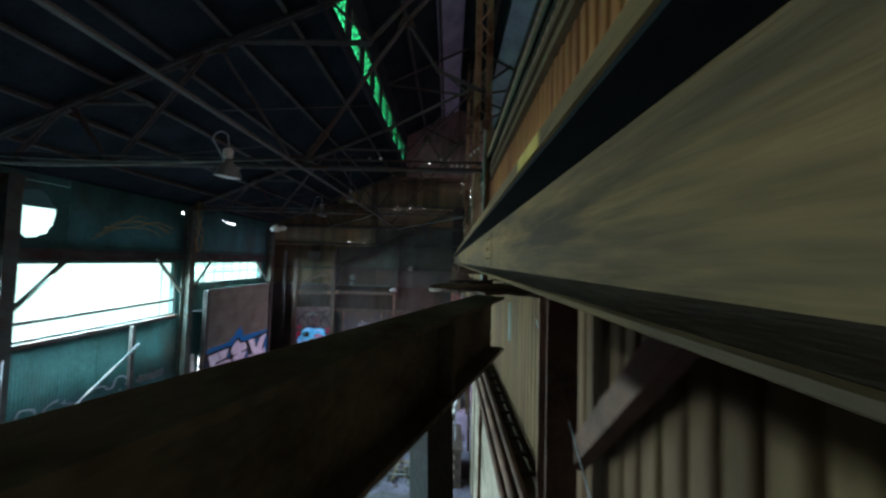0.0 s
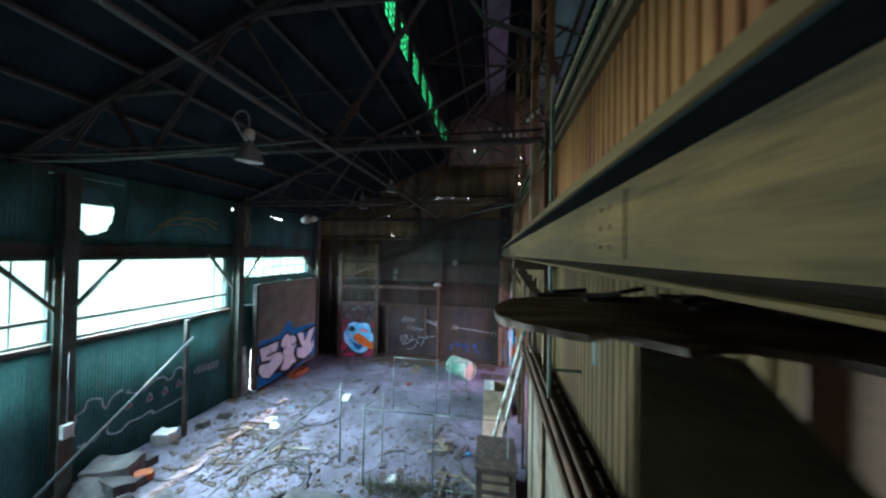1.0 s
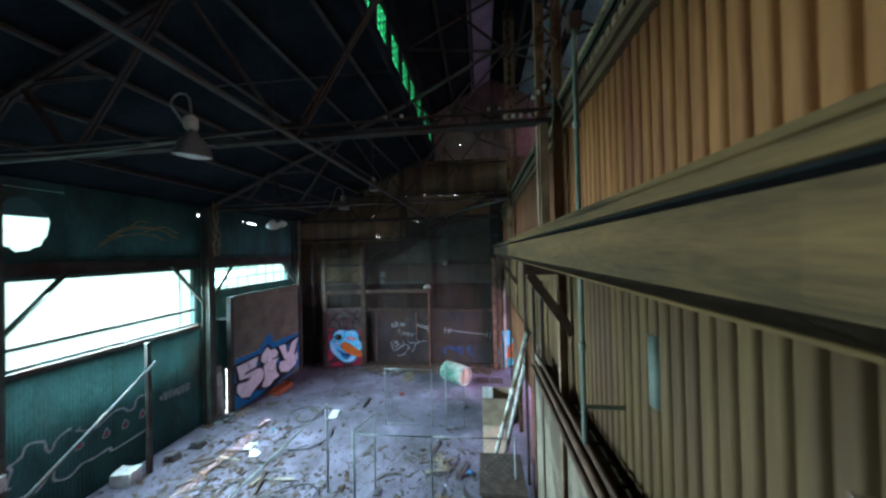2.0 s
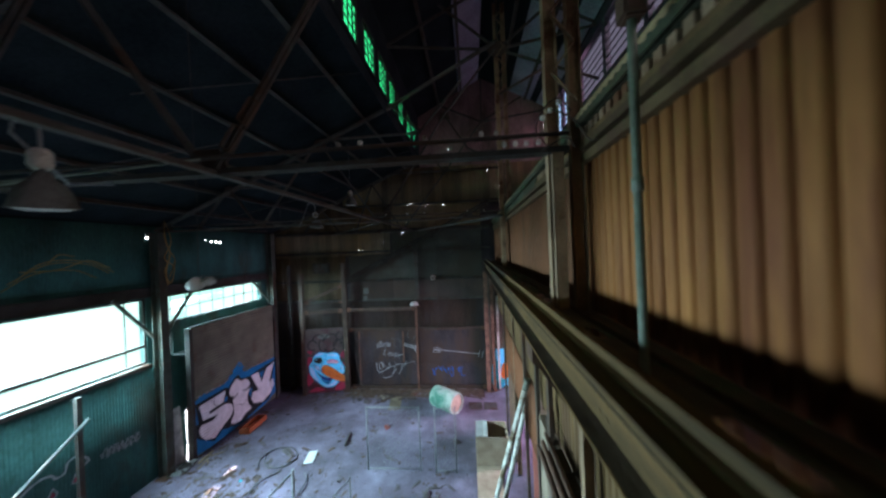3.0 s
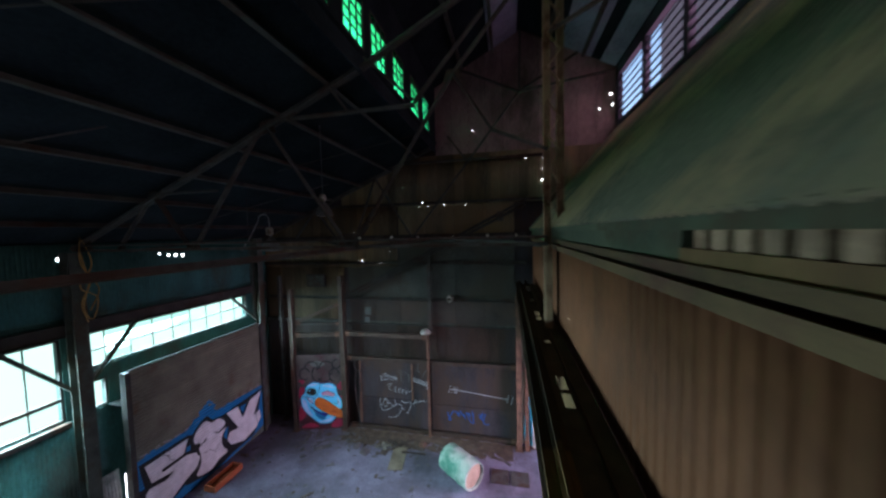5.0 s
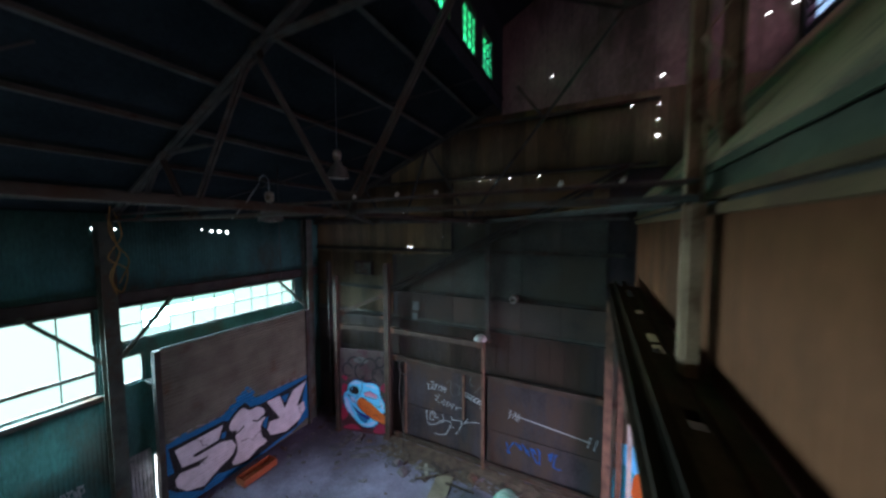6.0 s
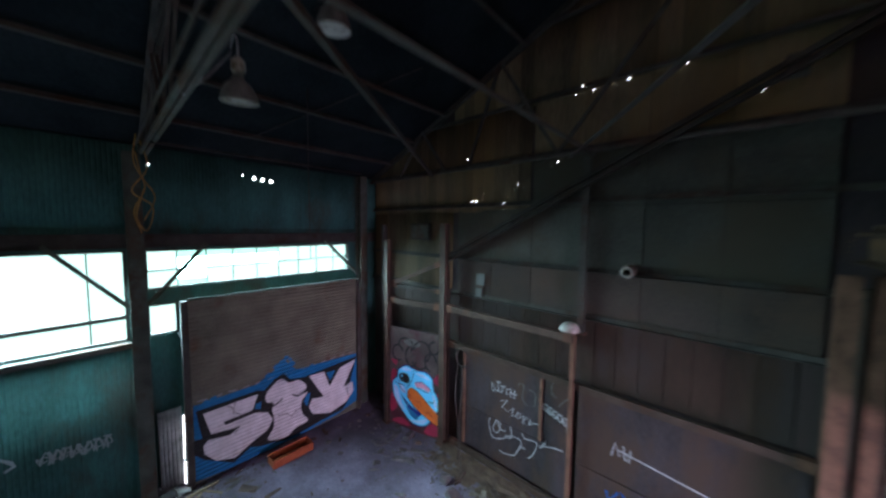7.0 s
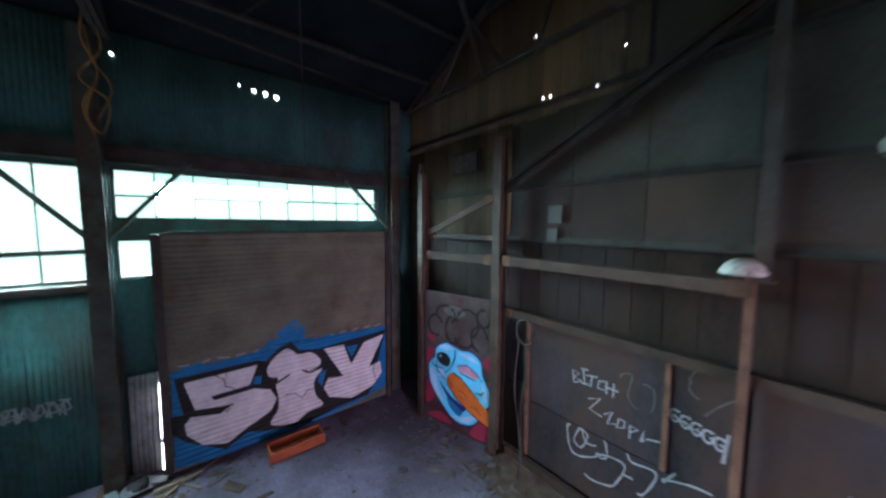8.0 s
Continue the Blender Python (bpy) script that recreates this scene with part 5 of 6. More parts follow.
# lamp bowl on the slender post
lb = thing("post_lamp", (-2.97, 17.75, 4.0), "white enamel lamp bowl on a rusty post", "lamp")
bm = B()
lathe(bm, [(0.0, 0.17), (0.08, 0.16), (0.15, 0.11), (0.2, 0.02), (0.19, 0.0), (0.0, 0.02)], (-3.12, 17.8, 4.1), 24)
part("bowl", bm, POLE_WHITE, lb)
bm = B()
tube(bm, (-3.06, 17.83, 4.0), (-3.1, 17.81, 4.13), 0.03, 8)
part("stem", bm, RUST, lb)
# flanged pipe end on the wall
pp = thing("pipe_stub", (-2.2, 18.1, 5.35), "white flanged pipe stub sticking out of the wall", "pipe")
bm = B()
lathe(bm, [(0.06, 0.0), (0.13, 0.0), (0.13, 0.05), (0.1, 0.07), (0.1, 0.24), (0.065, 0.24), (0.065, 0.02)], (0, 0, 0), 20)
bm.transform(pose(-2.2, 18.2, 5.36, 90, 0, 0))
part("flange", bm, POLE_WHITE, pp)

# daylight pinholes
def pinhole(x, y, z, axis, r, parent):
    bm = B()
    n = 8
    if axis == "y":
        vs = [bm.verts.new((x + r * math.cos(2 * math.pi * k / n), y, z + r * math.sin(2 * math.pi * k / n))) for k in range(n)]
    else:
        vs = [bm.verts.new((x, y + r * math.cos(2 * math.pi * k / n), z + r * math.sin(2 * math.pi * k / n))) for k in range(n)]
    bm.faces.new(vs)
    part("daylight_hole", bm, DAYHOLE, parent)


for x, z, r in ((-1.24, 11.5, 0.024), (-1.56, 10.3, 0.018), (-3.17, 8.99, 0.018), (-3.3, 8.86, 0.013), (-2.95, 8.86, 0.015), (-2.67, 8.89, 0.018), (-2.36, 8.88, 0.018), (-1.54, 8.88, 0.02), (-4.4, 10.48, 0.018), (-5.86, 6.83, 0.02), (-5.72, 6.82, 0.022), (-6.04, 7.95, 0.016), (-3.62, 7.57, 0.017), (-2.96, 7.7, 0.013), (-2.07, 7.73, 0.016), (-4.92, 6.73, 0.014), (-4.54, 7.16, 0.013), (1.22, 11.0, 0.036), (1.16, 9.62, 0.045), (1.18, 10.35, 0.018), (1.16, 10.0, 0.018), (0.62, 10.4, 0.018), (3.0, 11.85, 0.03), (3.35, 12.3, 0.045), (3.4, 11.95, 0.035), (-0.45, 14.2, 0.02), (-0.6, 8.2, 0.014)):
    pinhole(x, YE - 0.07, z, "y", r * 0.78, wall_end)
for y, z, r in ((11.95, 7.45, 0.045), (12.3, 7.44, 0.025), (14.1, 7.43, 0.02), (14.36, 7.38, 0.04), (14.57, 7.37, 0.045), (14.78, 7.35, 0.045)):
    pinhole(XL + 0.045, y, z, "x", r, wall_left)

# ---------- under the girder, near the start ----------
cb = thing("cross_beam", (0, 1.5, 5.4), "dark rusty cross beam running under the girder", "beam")
bm = B()
i_bar(bm, (-1.1, -1.22, 5.55), (0.24, 1.88, 5.55), 0.15, 0.28, 0.016)
part("beam", bm, DUSTY, cb)
for p in ((-0.02, 1.28), (-0.6, -0.07)):
    bm = B()
    bar(bm, (p[0], p[1], 5.43), (p[0], p[1], 5.67), 0.14, 0.012, up=(0.4, 0.92, 0))
    part("stiffener", bm, DUSTY, cb)
bm = B()
bar(bm, (-0.03, 1.26, 5.41), (0.02, 1.2, 3.9), 0.1, 0.1)
part("strut", bm, STEEL, cb)
pl = thing("girder_plank", (0.4, 2.1, 5.64), "rotten rounded timber plank lying under the girder", "plank")
bm = B()
pts = smooth_outline([(-0.1, 2.12), (0.0, 2.34), (0.4, 2.46), (0.84, 2.46), (0.84, 1.85), (0.4, 1.8), (0.0, 1.9)], 9)
ragged = [p * (1 + 0.035 * noise.noise((p.x * 14, p.y * 14, 2.0))) for p in pts]
flat_shape(bm, ragged, lambda a, b, d: Vector((a, b, 5.7 + d + 0.012 * noise.noise((a * 6, b * 6, 0)))), 0.015)
part("plank", bm, PLANK, pl)
rnd = random.Random(17)
for k in range(14):
    u, v, l_ = rnd.uniform(0.02, 0.7), rnd.uniform(1.95, 2.34), rnd.uniform(0.08, 0.26)
    q = Vector((u + l_ * 0.8, v + rnd.uniform(-0.1, 0.1), 5.735 + rnd.uniform(0, 0.02)))
    part("splinter", bar(B(), (u, v, 5.735), q, rnd.uniform(0.01, 0.03), 0.012), WOOD_DARK, pl)
kb = thing("knee_brace", (0.7, 1.5, 4.9), "rusty steel knee brace against the iron sheets", "brace")
bm = B()
bar(bm, (0.7, 1.05, 5.78), (0.72, 1.95, 4.82), 0.08, 0.1)
part("brace", bm, RUST, kb)
bm = B()
hose(bm, [(0.6, 2.3, 5.5), (0.65, 1.9, 5.1), (0.7, 1.5, 4.6), (0.72, 1.2, 4.1)], 0.003)
part("wire", bm, GALV, kb)

# cable tray and pipes on the ledge of the partition
ct = thing("cable_tray", (0.62, 6, 4.0), "bundle of dusty pipes and a cable tray along the wall", "cable tray")
for x, z, r in ((0.56, 4.1, 0.035), (0.64, 4.15, 0.03), (0.5, 4.05, 0.028), (0.6, 4.22, 0.022)):
    bm = B()
    tube(bm, (x, YB, z), (x, 7.6, z - 0.1), r, 8)
    part("pipe", bm, RUST, ct)
bm = B()
box(bm, 0.5, YB, 3.93, 0.8, 7.5, 3.97)
part("ledge", bm, STEEL_PALE, ct)
rung = B()
box(rung, 0, 0, 0, 0.18, 0.03, 0.03)
rung_me = mesh_of("rung", rung, STEEL)
for k in range(33):
    piece("rung", rung_me, ct, pose(0.66, -2 + 0.28 * k, 4.0))

# red sheets and openings below, beyond the dwarf wall
rs = mesh_of("red_sheet", corrugated(0.9, 3.3, 0.09, 0.02, 6), SHEET_RED)
bm = B()
box(bm, 0.84, 7.2, 0, 0.95, 10.0, 3.9)
box(bm, 0.84, 10.0, 2.5, 0.95, 13.0, 3.9)
box(bm, 0.84, 13.0, 0, 0.95, 14.6, 3.9)
wall_red = structure("wall_right_red", bm, RUST, "rusty red sheeted lower wall with a dark opening", "wall")
for k in range(3):
    piece("red_sheet", rs, wall_red, pose(0.815, 7.25 + 0.9 * k, 0.05))
tan = mesh_of("brown_sheet", corrugated(0.9, 1.4, 0.09, 0.02, 6), SHEET_DULL)
for k in range(6):
    piece("brown_sheet", tan, wall_red, pose(0.81, 9.4 + 0.9 * k, 2.5))
tim = thing("timber_stud", (0.7, 8.5, 0), "weathered timber stud wall edge with ragged boards", "timber")
for y, x, w, z0, z1 in ((7.75, 0.7, 0.14, 0, 5.4), (8.0, 0.74, 0.1, 0.6, 4.2), (8.15, 0.76, 0.12, 0.2, 4.0), (8.34, 0.74, 0.09, 0.9, 3.7), (8.75, 0.72, 0.14, 0, 5.4), (10.1, 0.72, 0.12, 0, 5.4), (14.55, 0.74, 0.14, 0, 5.6)):
    bm = B()
    box(bm, x, y, z0, x + 0.06, y + w, z1)
    part("stud", bm, STEEL_PALE, tim)

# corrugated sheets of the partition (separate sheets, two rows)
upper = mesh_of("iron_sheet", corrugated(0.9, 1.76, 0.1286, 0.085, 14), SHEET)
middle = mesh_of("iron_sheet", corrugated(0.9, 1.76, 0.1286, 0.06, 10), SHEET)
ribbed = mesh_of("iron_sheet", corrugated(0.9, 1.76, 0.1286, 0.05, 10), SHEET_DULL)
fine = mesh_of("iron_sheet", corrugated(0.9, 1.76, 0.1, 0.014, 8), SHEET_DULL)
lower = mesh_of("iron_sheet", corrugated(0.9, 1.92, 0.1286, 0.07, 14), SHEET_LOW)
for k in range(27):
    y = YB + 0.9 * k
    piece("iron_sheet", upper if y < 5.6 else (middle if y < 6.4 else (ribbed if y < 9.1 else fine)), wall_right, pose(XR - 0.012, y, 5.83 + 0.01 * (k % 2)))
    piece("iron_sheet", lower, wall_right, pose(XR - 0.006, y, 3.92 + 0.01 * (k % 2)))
gp = thing("green_patch", (0.83, 3.3, 4.0), "faded green paint patch on the iron sheets", "paint patch")
bm = corrugated(0.1286, 0.5, 0.1286, 0.07, 14)
bm.transform(pose(XR - 0.016, YB + 0.9 * 11 + 0.1286 * 3, 4.85))
part("patch", bm, PIPE_GREEN, gp)
# gable sheets of the monitor end, pink light on them put into their colour
for k in range(10):
    x0, x1 = -2.64 + 0.62 * k, -2.64 + 0.62 * (k + 1) - 0.01
    za, zb = 14.84 - abs(x0 - 0.45) * 0.53, 14.84 - abs(x1 - 0.45) * 0.53
    bm = B()
    flat_shape(bm, [Vector((x0, 10.7)), Vector((x1, 10.7)), Vector((x1, zb)), Vector((x0, za))], lambda a, b, d: Vector((a, 18.25 - d - 0.006 * (k % 2), b)), 0.01)
    part("gable_sheet", bm, GABLE, wall_end)

# mural on the annex end wall
mu = thing("mural", (1.1, 18.08, 0), "blue and pink mural on the pale wall beyond the opening", "mural")


def on_annex(a, b, d):
    return Vector((a, 18.098 - d, b))


graffiti("blue_field", [(0.5, 0.1), (2.6, 0.1), (2.6, 1.6), (1.5, 1.9), (0.5, 1.85)], P_SKY, on_annex, 0.0, mu, smooth=False)
graffiti("turquoise_field", [(0.5, 0.1), (1.0, 0.1), (1.0, 1.0), (0.7, 1.3), (0.5, 1.2)], P_TEAL, on_annex, 0.004, mu)
graffiti("red_patch", [(0.9, 0.5), (1.3, 0.6), (1.2, 1.2), (0.95, 1.1)], P_ORANGE, on_annex, 0.008, mu)

# ---------- things on the floor ----------


def gate(x0, y0, x1, y1, h, rails):
    """Tube frame with chain-link."""
    gt = thing("chain_link_fence", ((x0 + x1) / 2, (y0 + y1) / 2, 0), "galvanised tube fence panel with chain-link mesh", "fence", "fence panels")
    for x, y in ((x0, y0), (x1, y1)):
        bm = B()
        tube(bm, (x, y, 0), (x, y, h), 0.019, 10)
        part("post", bm, GALV, gt)
    for z in rails:
        bm = B()
        tube(bm, (x0, y0, z), (x1, y1, z), 0.013, 8)
        part("rail", bm, GALV, gt)
    bm = B()
    d = Vector((x1 - x0, y1 - y0, 0))
    length, top = d.length, h - 0.06
    d.normalize()
    step = 0.14
    k = -top
    while k < length:
        for s in (1, -1):
            a0, a1 = max(0, k), min(length, k + top)
            if a1 - a0 < 0.05:
                continue
            za, zb = 0.05 + (a0 - k), 0.05 + (a1 - k)
            if s < 0:
                za, zb = top + 0.05 - (a0 - k), top + 0.05 - (a1 - k)
            bar(bm, Vector((x0, y0, za)) + d * a0, Vector((x0, y0, zb)) + d * a1, 0.003, 0.003)
        k += step
    part("chain_link", bm, MESHWIRE, gt)
    return gt


gate(-3.74, 12.5, -2.1, 12.5, 1.98, (0.06, 1.94))
gate(-1.62, 12.45, -1.0, 12.45, 2.0, (0.06, 1.94))
gate(-3.3, 8.8, -1.52, 8.85, 1.9, (0.06, 1.86))
gate(-1.52, 8.85, 0.3, 8.9, 1.9, (0.06, 1.86))
gate(-3.33, 8.82, -3.1, 9.6, 1.95, (0.06, 1.9))
fp = thing("fence_post", (-4.27, 9.42, 0), "loose galvanised fence post with a slanting rail", "fence post")
bm = B()
tube(bm, (-4.27, 9.42, 0), (-4.27, 9.42, 2.2), 0.03, 10)
part("post", bm, GALV, fp)
bm = B()
tube(bm, (-4.27, 9.42, 2.15), (-6.6, 7.6, 0.1), 0.02, 8)
part("slanting_rail", bm, GALV, fp)

# drum
dr = thing("plastic_drum", (-1.7, 16.3, 0.4), "mouldy white plastic drum lying on its side", "drum")
bm = B()
lathe(bm, [(0.0, 0.02), (0.36, 0.0), (0.42, 0.05), (0.42, 0.35), (0.44, 0.38), (0.42, 0.41), (0.42, 0.85), (0.44, 0.88), (0.42, 0.91), (0.42, 1.2), (0.40, 1.25), (0.37, 1.25), (0.37, 1.16)], (0, 0, 0), 28)
bm.transform(pose(-2.1, 16.5, 0.43, 90, 0, 52))
part("shell", bm, DRUM, dr)
bm = B()
lathe(bm, [(0.0, 1.17), (0.37, 1.16)], (0, 0, 0), 28)
bm.transform(pose(-2.1, 16.5, 0.43, 90, 0, 52))
part("end_cap", bm, CARD, dr)

# cabinet, crates
cbn = thing("cardboard_cabinet", (0, 12.6, 0), "tall battered brown cabinet with an open top", "cabinet")
for nm, q, m in (("side_panel", (-0.4, 12.76, 0.0, -0.37, 13.66, 0.9), CARD), ("side_panel", (0.57, 12.76, 0.0, 0.6, 13.66, 0.9), CARD), ("front_panel", (-0.37, 12.74, 0.02, -0.02, 12.77, 0.9), CARD), ("front_panel", (-0.01, 12.745, 0.02, 0.57, 12.775, 0.9), CARD), ("back_panel", (-0.37, 13.63, 0.02, 0.57, 13.66, 0.9), CARD), ("divider", (-0.03, 12.78, 0.06, 0.0, 13.62, 0.88), CARD), ("floor_panel", (-0.37, 12.78, 0.02, 0.57, 13.62, 0.05), CARD), ("lid", (-0.39, 12.78, 0.905, -0.19, 13.64, 0.925), PAPER), ("lid", (-0.18, 12.78, 0.905, -0.03, 13.64, 0.925), PAPER)):
    part(nm, box(B(), *q), m, cbn)
bm = B()
box(bm, -0.4, 10.6, 0.01, 0.32, 12.72, 0.035)
tagged(part("cardboard_sheet", bm, CARD), "flattened brown cardboard sheet on the floor", "cardboard")
dk = thing("dark_crate", (0, 9.1, 0), "dark wooden crate with a flat lid", "crate")
bm = B()
box(bm, -0.44, 8.5, 0, 0.46, 9.7, 0.94)
part("body", bm, WOOD_DARK, dk)
bm = B()
box(bm, -0.48, 8.46, 0.94, 0.5, 9.74, 1.0)
part("lid", bm, WOOD_DARK, dk)
for z in (0.25, 0.5, 0.72):
    bm = B()
    box(bm, -0.3, 8.47, z, 0.3, 8.5, z + 0.12)
    part("slat", bm, WOOD, dk)
oc = thing("orange_crate", (-9.1, 14.9, 0), "orange painted metal trough by the shutter", "trough")
bm = B()
for q in ((-9.36, 14.2, 0.02, -9.33, 15.22, 0.22), (-8.98, 14.2, 0.02, -8.95, 15.22, 0.22), (-9.33, 14.2, 0.02, -8.98, 14.23, 0.22), (-9.33, 15.19, 0.02, -8.98, 15.22, 0.22), (-9.33, 14.23, 0.02, -8.98, 15.19, 0.05)):
    box(bm, *q)
part("trough", bm, ORANGE, oc)

# white poles leaning on the wall
for p, q in (((-0.13, 10.8, 0), (0.74, 9.75, 3.95)), ((0.15, 10.9, 0), (0.78, 10.3, 3.2))):
    o = thing("leaning_pole", p, "chipped white-painted pole leaning against the wall", "pole", "leaning poles")
    bm = B()
    tube(bm, p, q, 0.055, 12)
    part("pole", bm, POLE_WHITE, o)
    d = (Vector(q) - Vector(p)).normalized()
    part("tip", tube(B(), Vector(q) - d * 0.25, Vector(q) + d * 0.02, 0.06, 12), PIPE_GREEN, o, "green painted tip")

# leaning rail along the left wall
lr = thing("leaning_rail", (-9.6, 9.6, 0), "thin steel post with a long pipe leaning on it", "pipe")
bm = B()
bar(bm, (-9.6, 9.62, 0), (-9.6, 9.62, 3.62), 0.1, 0.1, up=(0, 1, 0))
part("post", bm, STEEL, lr)
bm = B()
tube(bm, (-9.5, 9.75, 3.05), (-9.2, 5.2, 0.05), 0.04, 10)
part("pipe", bm, PIPE_BARE, lr)

# tags on the left wall
def on_left(a, b, d):
    return Vector((XL + 0.036 + d, a, b))


tg = thing("wall_tag", (XL + 0.03, 10, 1), "pale sprayed tags on the side wall", "graffiti")
tag_lines("tag_stroke", [[(7.45, 1.17), (7.47, 1.54), (7.42, 1.63), (7.61, 1.72), (7.7, 1.93), (7.96, 1.85), (8.0, 1.66), (8.08, 1.55), (8.19, 1.78), (8.42, 1.85)], [(8.6, 1.8), (8.9, 1.62), (9.21, 1.78), (9.4, 1.84), (9.58, 1.79), (9.66, 1.68), (9.82, 1.7), (9.89, 1.91), (10.1, 1.92), (10.2, 1.63)], [(7.65, 0.86), (7.83, 0.82), (8.1, 1.07), (8.13, 0.85), (8.39, 0.74), (8.63, 0.89), (8.89, 0.87), (9.23, 0.92), (9.31, 0.81), (10.18, 0.92)]], on_left, tg, P_TAG, 0.06)
for y, z in ((10.03, 1.4), (9.59, 1.34), (9.15, 1.34), (8.59, 1.38)):
    tag_lines("tag_stroke", [[(y, z + 0.14), (y - 0.08, z - 0.04), (y, z - 0.1), (y + 0.08, z - 0.02), (y + 0.01, z + 0.13)]], on_left, tg, P_TAG, 0.03)
    graffiti("red_drop", [(y, z + 0.06), (y - 0.05, z - 0.04), (y, z - 0.07), (y + 0.05, z - 0.03)], P_RED, on_left, 0.0, tg)
for k in range(7):
    rnd = random.Random(30 + k)
    y, z = 10.58 + 0.135 * k, 1.62 - 0.012 * k
    tag_lines("tag_stroke", [[(y + rnd.uniform(-0.04, 0.13), z + rnd.uniform(-0.15, 0.15)) for _ in range(5)], [(y + rnd.uniform(0, 0.12), z + 0.12), (y + rnd.uniform(0, 0.12), z - 0.12)], [(y, z - 0.1), (y + 0.07, z + 0.12), (y + 0.13, z - 0.02), (y + 0.04, z - 0.06)]], on_left, tg, P_TAG, 0.03)

# paper, sheet of board, grate
for name, x, y, w, d, rz, mat, lab in (("paper_sheet", -5.88, 13.0, 0.28, 0.6, 12, PAPER, "white sheet of board lying on the floor"), ("floor_board", -3.9, 16.6, 0.5, 1.1, 8, WOOD, "loose plank panel on the floor"), ("paper_sheet", -7.6, 11.0, 0.3, 0.22, 40, PAPER, "crumpled white sheet lying on the floor"), ("paper_sheet", -7.2, 10.6, 0.25, 0.2, 10, PAPER, "crumpled white sheet lying on the floor")):
    bm = B()
    box(bm, -w / 2, -d / 2, 0.008, w / 2, d / 2, 0.03)
    ob = tagged(part(name, bm, mat), lab, "sheet")
    ob.matrix_basis = pose(x, y, 0, 0, 0, rz)
gr = thing("floor_grate", (-0.08, 16.4, 0), "dark steel drain grate in the floor", "grate")
for x0 in (-0.66, -0.04):
    bm = B()
    box(bm, x0, 16.1, 0.006, x0 + 0.56, 16.7, 0.02)
    part("grate", bm, STEEL, gr)

# hoses looped on the floor
for k, (x, y, r) in enumerate(((-5.0, 9.2, 0.45), (-5.6, 8.4, 0.7), (-6.2, 11.6, 0.75), (-6.9, 12.9, 0.5))):
    h = thing("hose", (x, y, 0), "black hose lying in loose loops on the floor", "hose", "hoses")
    rnd = random.Random(k)
    bm = B()
    pts = []
    for i in range(17 + 6 * (k % 2)):
        a = i * 0.33 + k
        rr = r * (1 + 0.12 * math.sin(i * 0.7 + k)) + 0.01 * i
        pts.append((x + rr * math.cos(a), y + 0.8 * rr * math.sin(a), 0.03 + 0.02 * (i % 5) / 5))
    hose(bm, pts, 0.02)
    part("hose", bm, RUBBER, h)

# rubble: lumps and chips scattered by density
def lump(bm, x, y, z, s, rnd):
    v = []
    for dx, dy, dz in ((-1, -1, 0), (1, -1, 0), (1, 1, 0), (-1, 1, 0), (-0.7, -0.7, 1), (0.7, -0.7, 1), (0.7, 0.7, 1), (-0.7, 0.7, 1)):
        v.append(bm.verts.new((x + s * dx * rnd.uniform(0.5, 1.2), y + s * dy * rnd.uniform(0.5, 1.2), z + s * dz * rnd.uniform(0.3, 1.1))))
    for f in ((3, 2, 1, 0), (4, 5, 6, 7), (0, 1, 5, 4), (1, 2, 6, 5), (2, 3, 7, 6), (3, 0, 4, 7)):
        bm.faces.new([v[i] for i in f])


def scatter(name, spots, size, mat, label, seed):
    rnd = random.Random(seed)
    verts, faces = [], []
    for cx, cy, sx, sy, n in spots:
        for _ in range(n):
            x, y = rnd.gauss(cx, sx), rnd.gauss(cy, sy)
            if not (XL + 0.2 < x < 0.6 and -5 < y < 18.0):
                continue
            s, a = size * min(4.0, rnd.lognormvariate(-0.45, 0.7)), rnd.uniform(0, 6.3)
            long_, flat_ = rnd.choice((1, 1, 1.6, 3.2)), rnd.uniform(0.35, 1.0)
            base = len(verts)
            for dx, dy, dz in ((-1, -1, 0), (1, -1, 0), (1, 1, 0), (-1, 1, 0), (-0.7, -0.7, 1), (0.7, -0.7, 1), (0.7, 0.7, 1), (-0.7, 0.7, 1)):
                px, py = s * dx * long_ * rnd.uniform(0.4, 1.2), s * dy * rnd.uniform(0.3, 1.1)
                verts.append((x + px * math.cos(a) - py * math.sin(a), y + px * math.sin(a) + py * math.cos(a), s * dz * flat_ * rnd.uniform(0.15, 0.8) - 0.003))
            for f in ((3, 2, 1, 0), (4, 5, 6, 7), (0, 1, 5, 4), (1, 2, 6, 5), (2, 3, 7, 6), (3, 0, 4, 7)):
                faces.append(tuple(base + i for i in f))
    me = bpy.data.meshes.new(name)
    me.from_pydata(verts, [], faces)
    me.materials.append(mat)
    return tagged(new(name, me), label, "debris", kind="stuff")


bm, rnd = B(), random.Random(61)
cells = [[bm.verts.new((-6.45 + 0.1 * i, 17.92 - 0.09 * j + 0.03 * math.sin(i * 0.9), max(-0.006, (0.05 if j < 4 else 0.02) * (1 - j / 9) + 0.035 * noise.noise((i * 0.45, j * 0.5, 3.0)) - 0.002 * (j == 0)))) for j in range(10)] for i in range(66)]
for p_, q_ in zip(cells, cells[1:]):
    for j in range(9):
        bm.faces.new((p_[j], p_[j + 1], q_[j + 1], q_[j]))
tagged(part("dirt_drift", bm, DIRT), "dark drift of dirt along the foot of the boards", "dirt", kind="stuff")
